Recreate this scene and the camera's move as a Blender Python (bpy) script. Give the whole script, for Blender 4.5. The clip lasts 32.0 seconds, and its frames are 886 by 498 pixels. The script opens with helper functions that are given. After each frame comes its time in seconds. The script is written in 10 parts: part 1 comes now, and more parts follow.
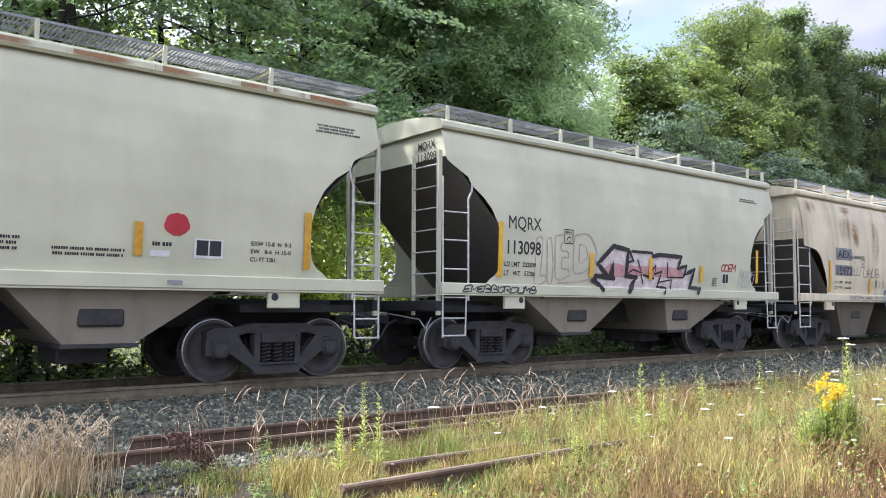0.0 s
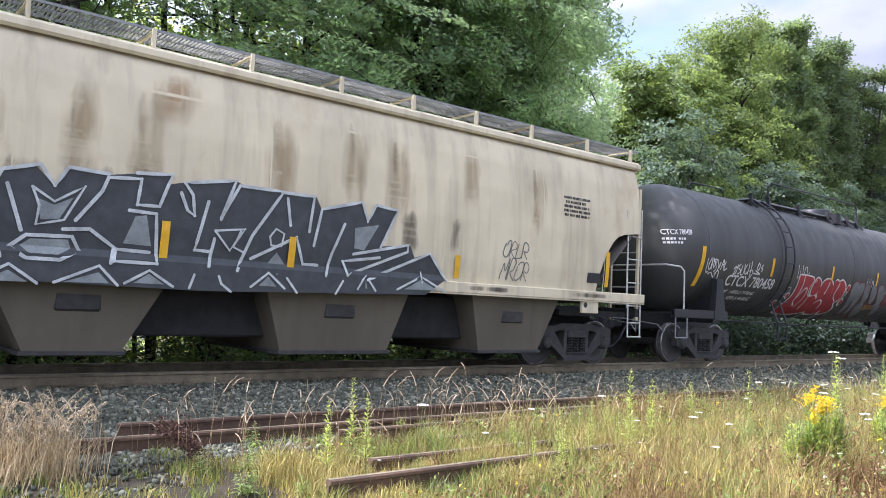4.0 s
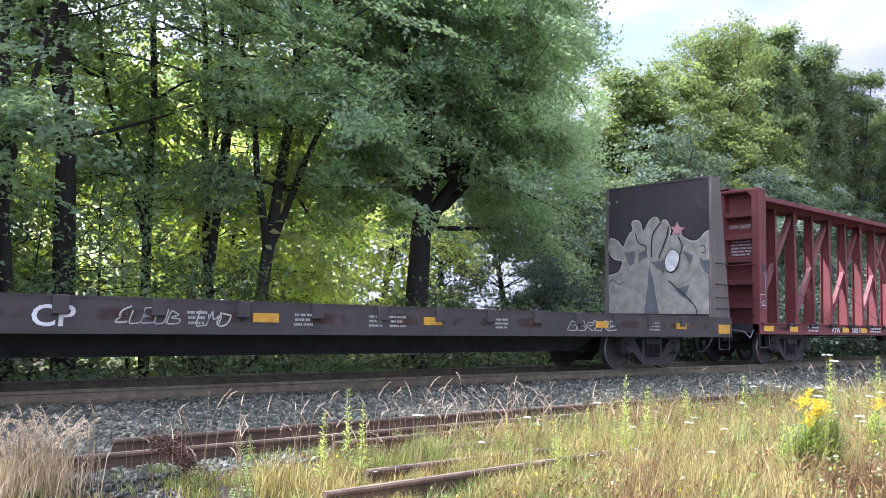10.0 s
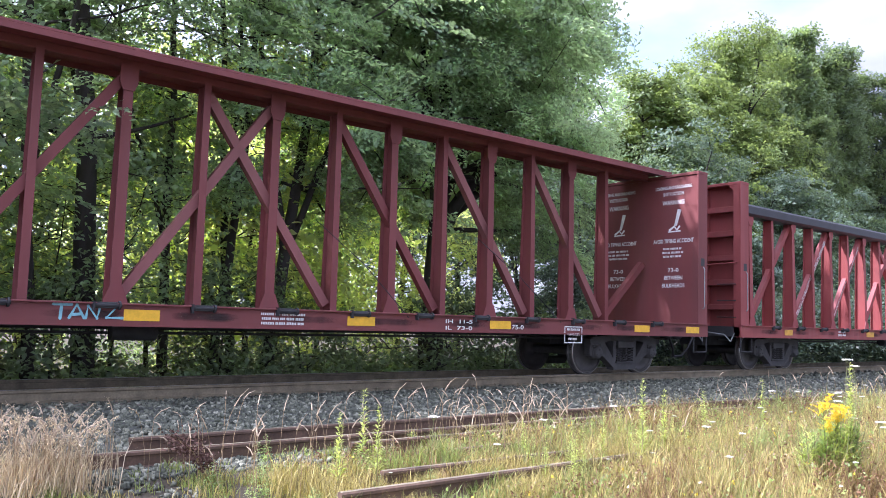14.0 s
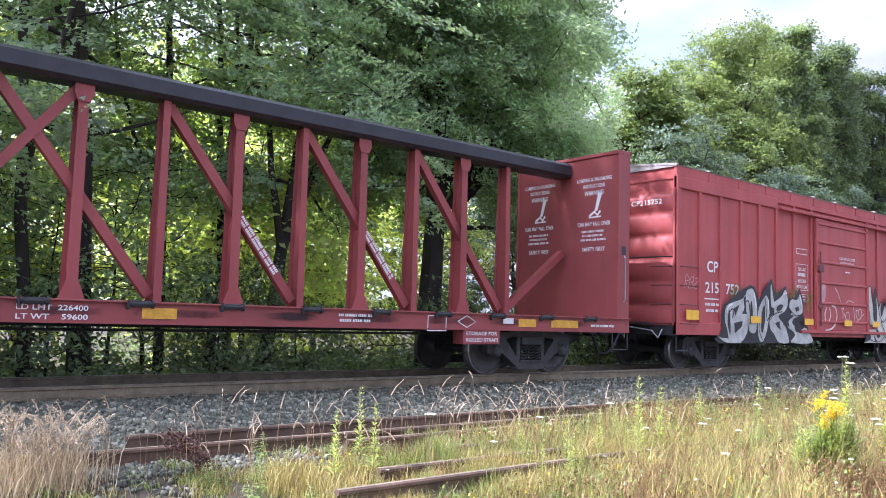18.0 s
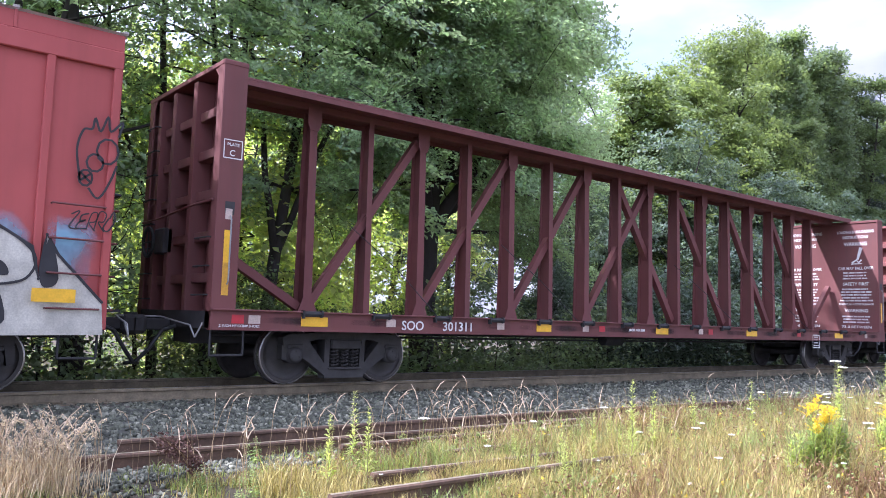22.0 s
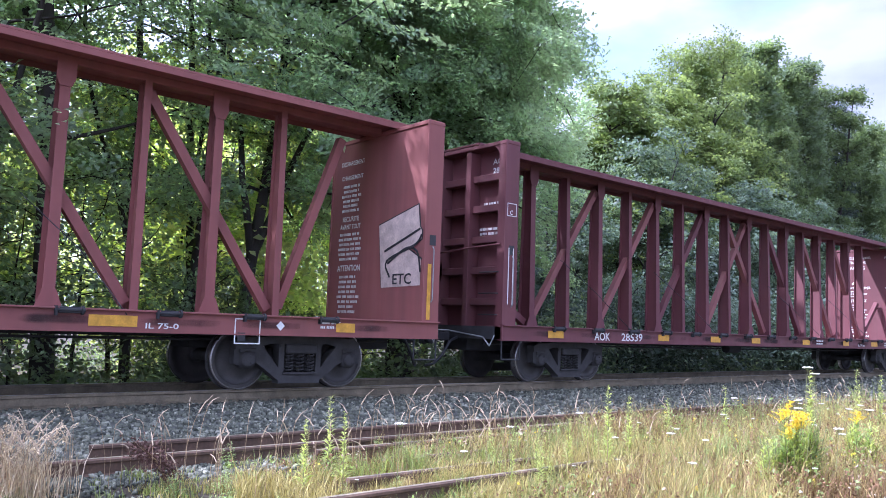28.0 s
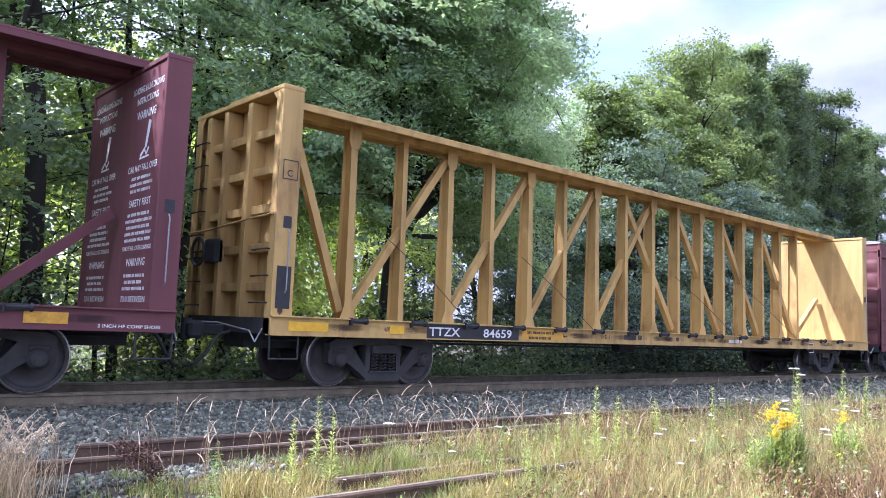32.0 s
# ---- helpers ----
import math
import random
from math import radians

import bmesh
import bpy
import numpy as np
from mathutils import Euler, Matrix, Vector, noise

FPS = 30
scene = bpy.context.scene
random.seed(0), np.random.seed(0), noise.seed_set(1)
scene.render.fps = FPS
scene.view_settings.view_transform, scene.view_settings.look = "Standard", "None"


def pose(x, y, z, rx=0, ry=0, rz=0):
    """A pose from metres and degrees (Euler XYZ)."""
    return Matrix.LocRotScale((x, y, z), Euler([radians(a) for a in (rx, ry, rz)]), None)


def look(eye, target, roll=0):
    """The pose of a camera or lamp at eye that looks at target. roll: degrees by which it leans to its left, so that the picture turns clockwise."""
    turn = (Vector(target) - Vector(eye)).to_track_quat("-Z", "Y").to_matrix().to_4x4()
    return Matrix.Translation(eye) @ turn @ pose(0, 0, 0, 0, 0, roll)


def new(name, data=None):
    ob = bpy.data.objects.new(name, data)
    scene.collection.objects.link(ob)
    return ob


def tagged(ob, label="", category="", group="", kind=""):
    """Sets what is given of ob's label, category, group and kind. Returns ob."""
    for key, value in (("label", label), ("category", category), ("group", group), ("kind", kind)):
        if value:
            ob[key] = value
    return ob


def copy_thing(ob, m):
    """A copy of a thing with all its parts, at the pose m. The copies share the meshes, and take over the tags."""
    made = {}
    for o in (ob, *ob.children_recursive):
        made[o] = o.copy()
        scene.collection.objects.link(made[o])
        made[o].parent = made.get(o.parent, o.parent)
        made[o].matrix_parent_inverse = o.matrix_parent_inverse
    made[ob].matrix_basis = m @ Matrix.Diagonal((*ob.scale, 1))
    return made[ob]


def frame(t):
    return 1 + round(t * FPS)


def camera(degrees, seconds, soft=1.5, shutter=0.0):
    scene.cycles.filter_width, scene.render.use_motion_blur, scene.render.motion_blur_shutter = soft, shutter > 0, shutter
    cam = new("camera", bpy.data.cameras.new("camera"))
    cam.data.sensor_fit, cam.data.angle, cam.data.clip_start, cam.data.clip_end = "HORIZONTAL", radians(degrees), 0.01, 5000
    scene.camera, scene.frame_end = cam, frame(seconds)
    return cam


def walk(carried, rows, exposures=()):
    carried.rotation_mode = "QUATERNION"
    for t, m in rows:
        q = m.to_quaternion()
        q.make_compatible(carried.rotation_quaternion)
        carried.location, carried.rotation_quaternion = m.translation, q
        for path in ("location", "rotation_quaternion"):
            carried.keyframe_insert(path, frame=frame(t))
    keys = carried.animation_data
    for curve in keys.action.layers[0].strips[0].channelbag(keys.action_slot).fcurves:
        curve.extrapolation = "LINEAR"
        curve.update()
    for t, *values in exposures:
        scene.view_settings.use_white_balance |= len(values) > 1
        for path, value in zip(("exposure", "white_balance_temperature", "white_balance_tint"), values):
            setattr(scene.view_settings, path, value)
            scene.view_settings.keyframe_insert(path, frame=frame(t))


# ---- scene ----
cam = camera(59.07, 32.0, 0.9)
EYE = Vector((0.0, 0.0, 1.053))


def aim(yaw, pitch, lean):
    """Pose at the eye: heading clockwise from +y, tilt and lean in degrees."""
    a, b = radians(yaw), radians(pitch)
    way = Vector((math.sin(a) * math.cos(b), math.cos(a) * math.cos(b), math.sin(b)))
    return look(EYE, EYE + way, lean)


PATH = [
    (0.0, aim(38.77, 4.40, 0.14)),
    (0.5, aim(38.68, 4.13, 0.25)),
    (1.0, aim(38.70, 4.05, 0.32)),
    (1.5, aim(38.75, 4.07, 0.43)),
    (2.0, aim(38.90, 4.11, 0.82)),
    (2.5, aim(38.91, 4.29, 1.11)),
    (3.0, aim(39.04, 4.37, 1.77)),
    (3.5, aim(39.09, 4.41, 2.32)),
    (5.5, aim(39.22, 3.76, 2.53)),
    (6.0, aim(39.41, 3.64, 2.59)),
    (6.5, aim(39.53, 3.69, 2.60)),
    (7.0, aim(39.60, 3.87, 2.47)),
    (7.5, aim(39.72, 4.08, 2.36)),
    (8.0, aim(39.82, 4.39, 2.08)),
    (8.5, aim(39.95, 4.64, 1.82)),
    (9.0, aim(39.99, 4.90, 1.55)),
    (9.5, aim(40.01, 4.94, 1.52)),
    (10.0, aim(39.61, 4.99, 1.41)),
    (10.5, aim(39.14, 5.12, 1.39)),
    (11.0, aim(38.71, 5.13, 1.54)),
    (11.5, aim(38.37, 5.14, 1.55)),
    (12.0, aim(38.31, 5.05, 1.73)),
    (12.5, aim(38.36, 5.06, 1.68)),
    (13.5, aim(38.47, 5.02, 1.80)),
    (14.0, aim(38.39, 5.07, 1.82)),
    (14.5, aim(38.35, 5.00, 2.11)),
    (16.5, aim(38.57, 5.07, 1.89)),
    (17.0, aim(38.57, 5.05, 1.65)),
    (17.5, aim(38.63, 4.97, 1.68)),
    (18.0, aim(38.64, 4.89, 1.79)),
    (18.5, aim(38.62, 4.80, 1.83)),
    (19.0, aim(38.62, 4.79, 1.82)),
    (19.5, aim(38.54, 4.83, 1.69)),
    (20.0, aim(38.62, 4.83, 1.72)),
    (20.5, aim(38.67, 5.00, 1.58)),
    (21.0, aim(38.87, 5.05, 1.70)),
    (21.5, aim(39.00, 5.12, 1.81)),
    (22.0, aim(39.08, 5.21, 1.82)),
    (22.5, aim(39.13, 5.31, 1.76)),
    (23.0, aim(39.04, 5.36, 1.66)),
    (23.5, aim(39.20, 5.37, 1.61)),
    (24.0, aim(39.13, 5.28, 1.55)),
    (24.5, aim(39.20, 5.15, 1.59)),
    (25.0, aim(39.27, 5.07, 1.66)),
    (25.5, aim(39.44, 4.97, 1.78)),
    (27.5, aim(40.48, 5.45, 2.13)),
    (28.0, aim(40.70, 5.63, 2.10)),
    (28.5, aim(40.86, 5.67, 2.18)),
    (29.0, aim(41.06, 5.66, 2.27)),
    (29.5, aim(41.19, 5.61, 2.28)),
    (30.0, aim(41.36, 5.60, 2.40)),
    (30.5, aim(41.49, 5.63, 2.46)),
    (31.0, aim(41.59, 5.67, 2.51)),
    (31.5, aim(41.47, 5.77, 2.32)),
    (32.0, aim(41.48, 5.66, 2.31)),
]
walk(cam, PATH, [(0.0, 1.75, 5800, 22), (4.0, 1.75, 5800, 22), (6.5, 1.99, 5600, 29), (9.0, 1.96, 5550, 27), (12.0, 2.04, 5550, 28), (18.0, 2.04, 5550, 29), (22.0, 2.04, 5500, 30), (25.0, 2.08, 5310, 32), (28.5, 1.99, 5140, 32), (32.0, 1.96, 5240, 32)])

# distance run by the train, second by second
RUN = [0.00, 6.18, 12.37, 18.52, 24.73, 31.00, 37.27, 43.62, 50.02, 56.41, 62.66, 68.74, 74.89, 81.30, 87.82, 94.45, 101.12, 107.80, 114.47, 121.13, 127.93, 134.69, 141.44, 148.25, 155.05, 161.89, 168.73, 175.57, 182.41, 189.32, 196.34, 203.38, 210.39]
# ---- light ----
world = bpy.data.worlds.new("sky")
scene.world = world
world.use_nodes = True
SUN_FROM = Vector((-0.74, 0.43, 1.02)).normalized()


def build_sky():
    nt = world.node_tree
    nt.nodes.clear()
    out = nt.nodes.new("ShaderNodeOutputWorld")
    sky = nt.nodes.new("ShaderNodeTexSky")
    sky.sky_type, sky.sun_disc = "NISHITA", False
    sky.sun_elevation = math.asin(SUN_FROM.z)
    sky.sun_rotation = math.atan2(SUN_FROM.x, SUN_FROM.y)
    sky.air_density, sky.dust_density = 1.0, 2.0
    # broken cloud: white cloud over the blue, thinner in places
    tc = nt.nodes.new("ShaderNodeTexCoord")
    mp = nt.nodes.new("ShaderNodeMapping")
    mp.inputs["Scale"].default_value = (1.0, 1.0, 2.4)
    mp.inputs["Location"].default_value = (0.35, 0.9, 0.2)
    nz = nt.nodes.new("ShaderNodeTexNoise")
    nz.inputs["Scale"].default_value, nz.inputs["Detail"].default_value = 2.6, 7
    nz.inputs["Roughness"].default_value = 0.55
    ramp = nt.nodes.new("ShaderNodeValToRGB")
    ramp.color_ramp.elements[0].position, ramp.color_ramp.elements[1].position = 0.24, 0.46
    nz2 = nt.nodes.new("ShaderNodeTexNoise")
    nz2.inputs["Scale"].default_value, nz2.inputs["Detail"].default_value = 5.0, 6
    shade = nt.nodes.new("ShaderNodeValToRGB")
    shade.color_ramp.elements[0].position, shade.color_ramp.elements[1].position = 0.35, 0.62
    shade.color_ramp.elements[0].color = (2.2, 2.42, 2.75, 1)
    shade.color_ramp.elements[1].color = (3.5, 3.65, 3.85, 1)
    # cloud is brighter on the sun's side of the sky
    near = nt.nodes.new("ShaderNodeVectorMath")
    near.operation = "DOT_PRODUCT"
    near.inputs[1].default_value = SUN_FROM
    bright = nt.nodes.new("ShaderNodeMapRange")
    bright.inputs[1].default_value, bright.inputs[2].default_value = -0.1, 1.0
    bright.inputs[3].default_value, bright.inputs[4].default_value = 0.60, 2.0
    lit = nt.nodes.new("ShaderNodeVectorMath")
    lit.operation = "SCALE"
    mix = nt.nodes.new("ShaderNodeMix")
    mix.data_type = "RGBA"
    bg = nt.nodes.new("ShaderNodeBackground")
    bg.inputs["Strength"].default_value = 0.125
    L = nt.links.new
    L(tc.outputs["Generated"], mp.inputs["Vector"])
    L(mp.outputs[0], nz.inputs["Vector"])
    L(mp.outputs[0], nz2.inputs["Vector"])
    L(nz.outputs["Fac"], ramp.inputs["Fac"])
    L(nz2.outputs["Fac"], shade.inputs["Fac"])
    L(ramp.outputs["Color"], mix.inputs[0])
    L(sky.outputs[0], mix.inputs[6])
    L(tc.outputs["Generated"], near.inputs[0])
    L(near.outputs["Value"], bright.inputs[0])
    L(shade.outputs["Color"], lit.inputs[0])
    L(bright.outputs[0], lit.inputs["Scale"])
    L(lit.outputs[0], mix.inputs[7])
    L(mix.outputs[2], bg.inputs["Color"])
    L(bg.outputs[0], out.inputs["Surface"])


build_sky()
sun = new("sun", bpy.data.lights.new("sun", "SUN"))
sun.data.energy, sun.data.angle, sun.data.color = 2.75, radians(0.8), (1.0, 0.95, 0.87)
sun.matrix_world = look(SUN_FROM * 60, (0, 0, 0))


# ---- materials ----
def nodes_of(name):
    m = bpy.data.materials.new(name)
    m.use_nodes = True
    nt = m.node_tree
    return m, nt, nt.nodes["Principled BSDF"], nt.nodes["Material Output"]


def rgba(c, k=1.0):
    return (min(c[0] * k, 1), min(c[1] * k, 1), min(c[2] * k, 1), 1)


def noise_node(nt, scale, detail=4, stretch=(1, 1, 1), rough=0.55):
    tc = nt.nodes.new("ShaderNodeTexCoord")
    mp = nt.nodes.new("ShaderNodeMapping")
    mp.inputs["Scale"].default_value = stretch
    nz = nt.nodes.new("ShaderNodeTexNoise")
    nz.inputs["Scale"].default_value, nz.inputs["Detail"].default_value = scale, detail
    nz.inputs["Roughness"].default_value = rough
    nt.links.new(tc.outputs["Object"], mp.inputs["Vector"])
    nt.links.new(mp.outputs[0], nz.inputs["Vector"])
    return nz.outputs["Fac"]


def ramp_node(nt, fac, stops):
    r = nt.nodes.new("ShaderNodeValToRGB")
    e = r.color_ramp.elements
    while len(e) < len(stops):
        e.new(0.5)
    for k, (p, c) in enumerate(stops):
        e[k].position, e[k].color = p, c
    nt.links.new(fac, r.inputs["Fac"])
    return r.outputs["Color"]


def mix_node(nt, fac, a, b, mode="MIX"):
    m = nt.nodes.new("ShaderNodeMix")
    m.data_type, m.blend_type = "RGBA", mode
    for sock, v in ((m.inputs[0], fac), (m.inputs[6], a), (m.inputs[7], b)):
        if isinstance(v, (int, float)):
            sock.default_value = v
        elif isinstance(v, tuple):
            sock.default_value = v
        else:
            nt.links.new(v, sock)
    return m.outputs[2]


def random_tone(nt, col, amount):
    """Lighter or darker from object to object."""
    info = nt.nodes.new("ShaderNodeObjectInfo")
    r = ramp_node(nt, info.outputs["Random"], [(0, (1 - amount,) * 3 + (1,)), (1, (1 + amount,) * 3 + (1,))])
    return mix_node(nt, 1.0, col, r, "MULTIPLY")


def bump_node(nt, fac, strength, dist, bsdf):
    b = nt.nodes.new("ShaderNodeBump")
    b.inputs["Strength"].default_value, b.inputs["Distance"].default_value = strength, dist
    nt.links.new(fac, b.inputs["Height"])
    nt.links.new(b.outputs[0], bsdf.inputs["Normal"])


def mat(name, base, rough=0.6, metal=0.0, var=0.18, scale=3.0, fine=45.0, bump=0.15, dist=0.004, stretch=(1, 1, 1), tone=0.0):
    """A surface with broad stains and fine grain."""
    m, nt, p, _ = nodes_of(name)
    broad = noise_node(nt, scale, 5, stretch)
    grain = noise_node(nt, fine, 3, stretch)
    col = ramp_node(nt, broad, [(0.3, rgba(base, 1 - var)), (0.7, rgba(base, 1 + var))])
    g = ramp_node(nt, grain, [(0.3, (1 - var * 0.6,) * 3 + (1,)), (0.7, (1 + var * 0.5,) * 3 + (1,))])
    col = mix_node(nt, 1.0, col, g, "MULTIPLY")
    if tone:
        col = random_tone(nt, col, tone)
    nt.links.new(col, p.inputs["Base Color"])
    rr = ramp_node(nt, grain, [(0.3, (rough * 0.85,) * 3 + (1,)), (0.7, (min(1, rough * 1.15),) * 3 + (1,))])
    nt.links.new(rr, p.inputs["Roughness"])
    p.inputs["Metallic"].default_value = metal
    if bump:
        bump_node(nt, grain, bump, dist, p)
    return m


def car_paint(name, base, rust=0.25, rust_col=(0.17, 0.07, 0.03), grime=0.3, rough=0.5, streak=1.0, grime_col=(0.09, 0.08, 0.07)):
    """Old railway paint: faded patches, run-down rust and dust streaks, flaking."""
    m, nt, p, _ = nodes_of(name)
    fade = noise_node(nt, 0.7, 4)
    col = ramp_node(nt, fade, [(0.3, rgba(base, 0.86)), (0.7, rgba(base, 1.12))])
    run = noise_node(nt, 2.2, 6, (1.6, 1.6, 0.10), 0.6)
    fac = ramp_node(nt, run, [(0.48, (0, 0, 0, 1)), (0.85, (grime * streak,) * 3 + (1,))])
    col = mix_node(nt, fac, col, rgba(grime_col))
    patch = noise_node(nt, 1.1, 8, (1, 1, 0.45), 0.68)
    rf = ramp_node(nt, patch, [(0.60 - 0.12 * rust, (0, 0, 0, 1)), (0.80, (min(1, rust * 1.6),) * 3 + (1,))])
    col = mix_node(nt, rf, col, rgba(rust_col))
    chip = noise_node(nt, 26, 5, (1, 1, 1), 0.7)
    cf = ramp_node(nt, chip, [(0.66, (0, 0, 0, 1)), (0.74, (min(1, 0.35 + rust),) * 3 + (1,))])
    col = mix_node(nt, cf, col, rgba(rust_col, 0.9))
    nt.links.new(col, p.inputs["Base Color"])
    rr = ramp_node(nt, run, [(0.3, (rough,) * 3 + (1,)), (0.7, (min(1, rough + 0.25),) * 3 + (1,))])
    nt.links.new(rr, p.inputs["Roughness"])
    bump_node(nt, noise_node(nt, 1.6, 3), 0.18, 0.02, p)
    return m


def leaf_mat(name, base, through_col, glow=0.45, var=0.35):
    """Leaf: lit side, and light that comes through from behind."""
    m, nt, p, out = nodes_of(name)
    geo = nt.nodes.new("ShaderNodeNewGeometry")
    r = geo.outputs["Random Per Island"]
    col = ramp_node(nt, r, [(0, rgba(base, 1 - var)), (1, rgba(base, 1 + var))])
    tcol = ramp_node(nt, r, [(0, rgba(through_col, glow * 1.5 * (1 - var))), (1, rgba(through_col, glow * 1.5 * (1 + var)))])
    col, tcol = random_tone(nt, col, 0.12), random_tone(nt, tcol, 0.12)
    nt.links.new(col, p.inputs["Base Color"])
    p.inputs["Roughness"].default_value = 0.55
    p.inputs["Specular IOR Level"].default_value = 0.35
    t = nt.nodes.new("ShaderNodeBsdfTranslucent")
    nt.links.new(tcol, t.inputs["Color"])
    mx = nt.nodes.new("ShaderNodeAddShader")
    nt.links.new(p.outputs[0], mx.inputs[0])
    nt.links.new(t.outputs[0], mx.inputs[1])
    nt.links.new(mx.outputs[0], out.inputs["Surface"])
    return m


def stain_mat(name, colour, streak=5.0, lo=0.42, hi=0.62, most=0.85):
    """A weathered stain whose edges break up and fade into the paint under it."""
    m, nt, p, out = nodes_of(name)
    tc = nt.nodes.new("ShaderNodeTexCoord")
    mp = nt.nodes.new("ShaderNodeMapping")
    mp.inputs["Scale"].default_value = (streak, streak, 0.9)
    nz = nt.nodes.new("ShaderNodeTexNoise")
    nz.inputs["Scale"].default_value, nz.inputs["Detail"].default_value = 1.3, 6
    sep = nt.nodes.new("ShaderNodeSeparateXYZ")
    L = nt.links.new
    L(tc.outputs["Object"], mp.inputs["Vector"])
    L(mp.outputs[0], nz.inputs["Vector"])
    L(tc.outputs["Generated"], sep.inputs[0])
    k = nz.outputs["Fac"]
    for axis in ("X", "Z"):
        f = ramp_node(nt, sep.outputs[axis], [(0.0, (0, 0, 0, 1)), (0.40, (1, 1, 1, 1)), (0.65, (1, 1, 1, 1)), (1.0, (0, 0, 0, 1))])
        k = mix_node(nt, 1.0, k, f, "MULTIPLY")
    k = ramp_node(nt, k, [(lo, (0, 0, 0, 1)), (hi, (most, most, most, 1))])
    p.inputs["Base Color"].default_value = rgba(colour, 1.0)
    p.inputs["Roughness"].default_value = 0.8
    tr = nt.nodes.new("ShaderNodeBsdfTransparent")
    mx = nt.nodes.new("ShaderNodeMixShader")
    L(k, mx.inputs[0])
    L(tr.outputs[0], mx.inputs[1])
    L(p.outputs[0], mx.inputs[2])
    L(mx.outputs[0], out.inputs["Surface"])
    return m


M_STAIN_DARK = stain_mat("soot_stain", (0.09, 0.075, 0.06), 3.5, 0.38, 0.7, 0.75)
M_STAIN_TAN = stain_mat("faint_rust_stain", (0.42, 0.25, 0.11), 4.5, 0.20, 0.62, 0.55)
M_STAIN_WASH = stain_mat("tan_wash", (0.42, 0.32, 0.18), 4.0, 0.25, 0.62, 0.50)
M_STAIN_DRIP = stain_mat("grey_drip", (0.17, 0.15, 0.12), 7.0, 0.40, 0.75, 0.42)
M_STAIN_OCHRE = stain_mat("ochre_stain", (0.42, 0.27, 0.12), 2.5, 0.36, 0.62, 0.7)
M_DARK_FACE = car_paint("paint_dark_bulkhead", (0.056, 0.048, 0.051), 0.15, (0.07, 0.05, 0.045), 0.3, 0.8)
M_HOP_A = car_paint("paint_light_grey", (0.605, 0.60, 0.42), 0.05, (0.30, 0.15, 0.06), 0.10, 0.45, 0.7)
M_HOP_B = car_paint("paint_pale_grey", (0.615, 0.612, 0.445), 0.02, (0.3, 0.15, 0.06), 0.08, 0.45, 0.6)
M_HOP_C = car_paint("paint_stained_cream", (0.72, 0.645, 0.45), 0.30, (0.36, 0.20, 0.08), 0.55, 0.55, 1.0, (0.17, 0.14, 0.095))
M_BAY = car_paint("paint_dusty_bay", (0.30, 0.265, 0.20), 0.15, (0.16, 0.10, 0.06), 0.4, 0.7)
# darker copy of the bay paint, holding the shade under the car
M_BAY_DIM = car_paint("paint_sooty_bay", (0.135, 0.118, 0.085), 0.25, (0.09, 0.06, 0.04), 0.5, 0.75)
# slope sheets: the shade under the car's end is put into this grey
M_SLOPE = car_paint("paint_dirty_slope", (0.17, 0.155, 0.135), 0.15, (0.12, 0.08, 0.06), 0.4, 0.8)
M_TANK = car_paint("paint_black_tank", (0.062, 0.065, 0.061), 0.10, (0.05, 0.045, 0.04), 0.35, 0.38, 1.0, (0.06, 0.058, 0.055))
M_FLAT = car_paint("paint_grey_brown", (0.068, 0.060, 0.056), 0.35, (0.10, 0.055, 0.035), 0.4, 0.7)
M_BULK = car_paint("paint_faded_grey", (0.150, 0.134, 0.110), 0.35, (0.12, 0.07, 0.045), 0.4, 0.7)
M_RED_A = car_paint("paint_oxide_red", (0.175, 0.046, 0.043), 0.10, (0.09, 0.04, 0.025), 0.3, 0.55)
M_RED_B = car_paint("paint_bright_red", (0.26, 0.056, 0.052), 0.06, (0.12, 0.05, 0.03), 0.25, 0.5)
M_RED_C = car_paint("paint_dull_red", (0.15, 0.050, 0.046), 0.15, (0.08, 0.04, 0.03), 0.4, 0.6)
M_RED_D = car_paint("paint_faded_red", (0.235, 0.080, 0.070), 0.12, (0.10, 0.05, 0.03), 0.35, 0.6)
# paler red for braces: fading, and sunlight put into the paint
M_RED_SUNLIT = car_paint("paint_bleached_red", (0.225, 0.085, 0.078), 0.15, (0.10, 0.05, 0.03), 0.35, 0.6)
M_RED_E = car_paint("paint_maroon", (0.138, 0.044, 0.048), 0.10, (0.08, 0.04, 0.03), 0.3, 0.55)
M_BOX = car_paint("paint_box_red", (0.395, 0.078, 0.070), 0.03, (0.13, 0.06, 0.04), 0.22, 0.5)
M_YEL = car_paint("paint_yellow", (0.52, 0.345, 0.110), 0.62, (0.15, 0.065, 0.025), 0.65, 0.55, 1.0, (0.13, 0.075, 0.03))
M_BLACKP = mat("paint_black", (0.02, 0.021, 0.024), 0.45, 0, 0.25)
M_UNDER = mat("underframe_grime", (0.031, 0.031, 0.032), 0.85, 0, 0.3, 4)
M_TRUCK = mat("cast_steel_dusty", (0.053, 0.051, 0.049), 0.8, 0, 0.3, 6, 60, 0.3)
M_WHEEL = mat("wheel_steel", (0.085, 0.080, 0.076), 0.6, 0.25, 0.25, 5)
M_TREAD = mat("polished_steel", (0.42, 0.41, 0.40), 0.3, 0.9, 0.15, 5)
# light grey roof; the sunlight on its edge is in this pale colour
M_ROOFTIN = mat("bare_roof_steel", (0.42, 0.38, 0.36), 0.5, 0.3, 0.2, 4)
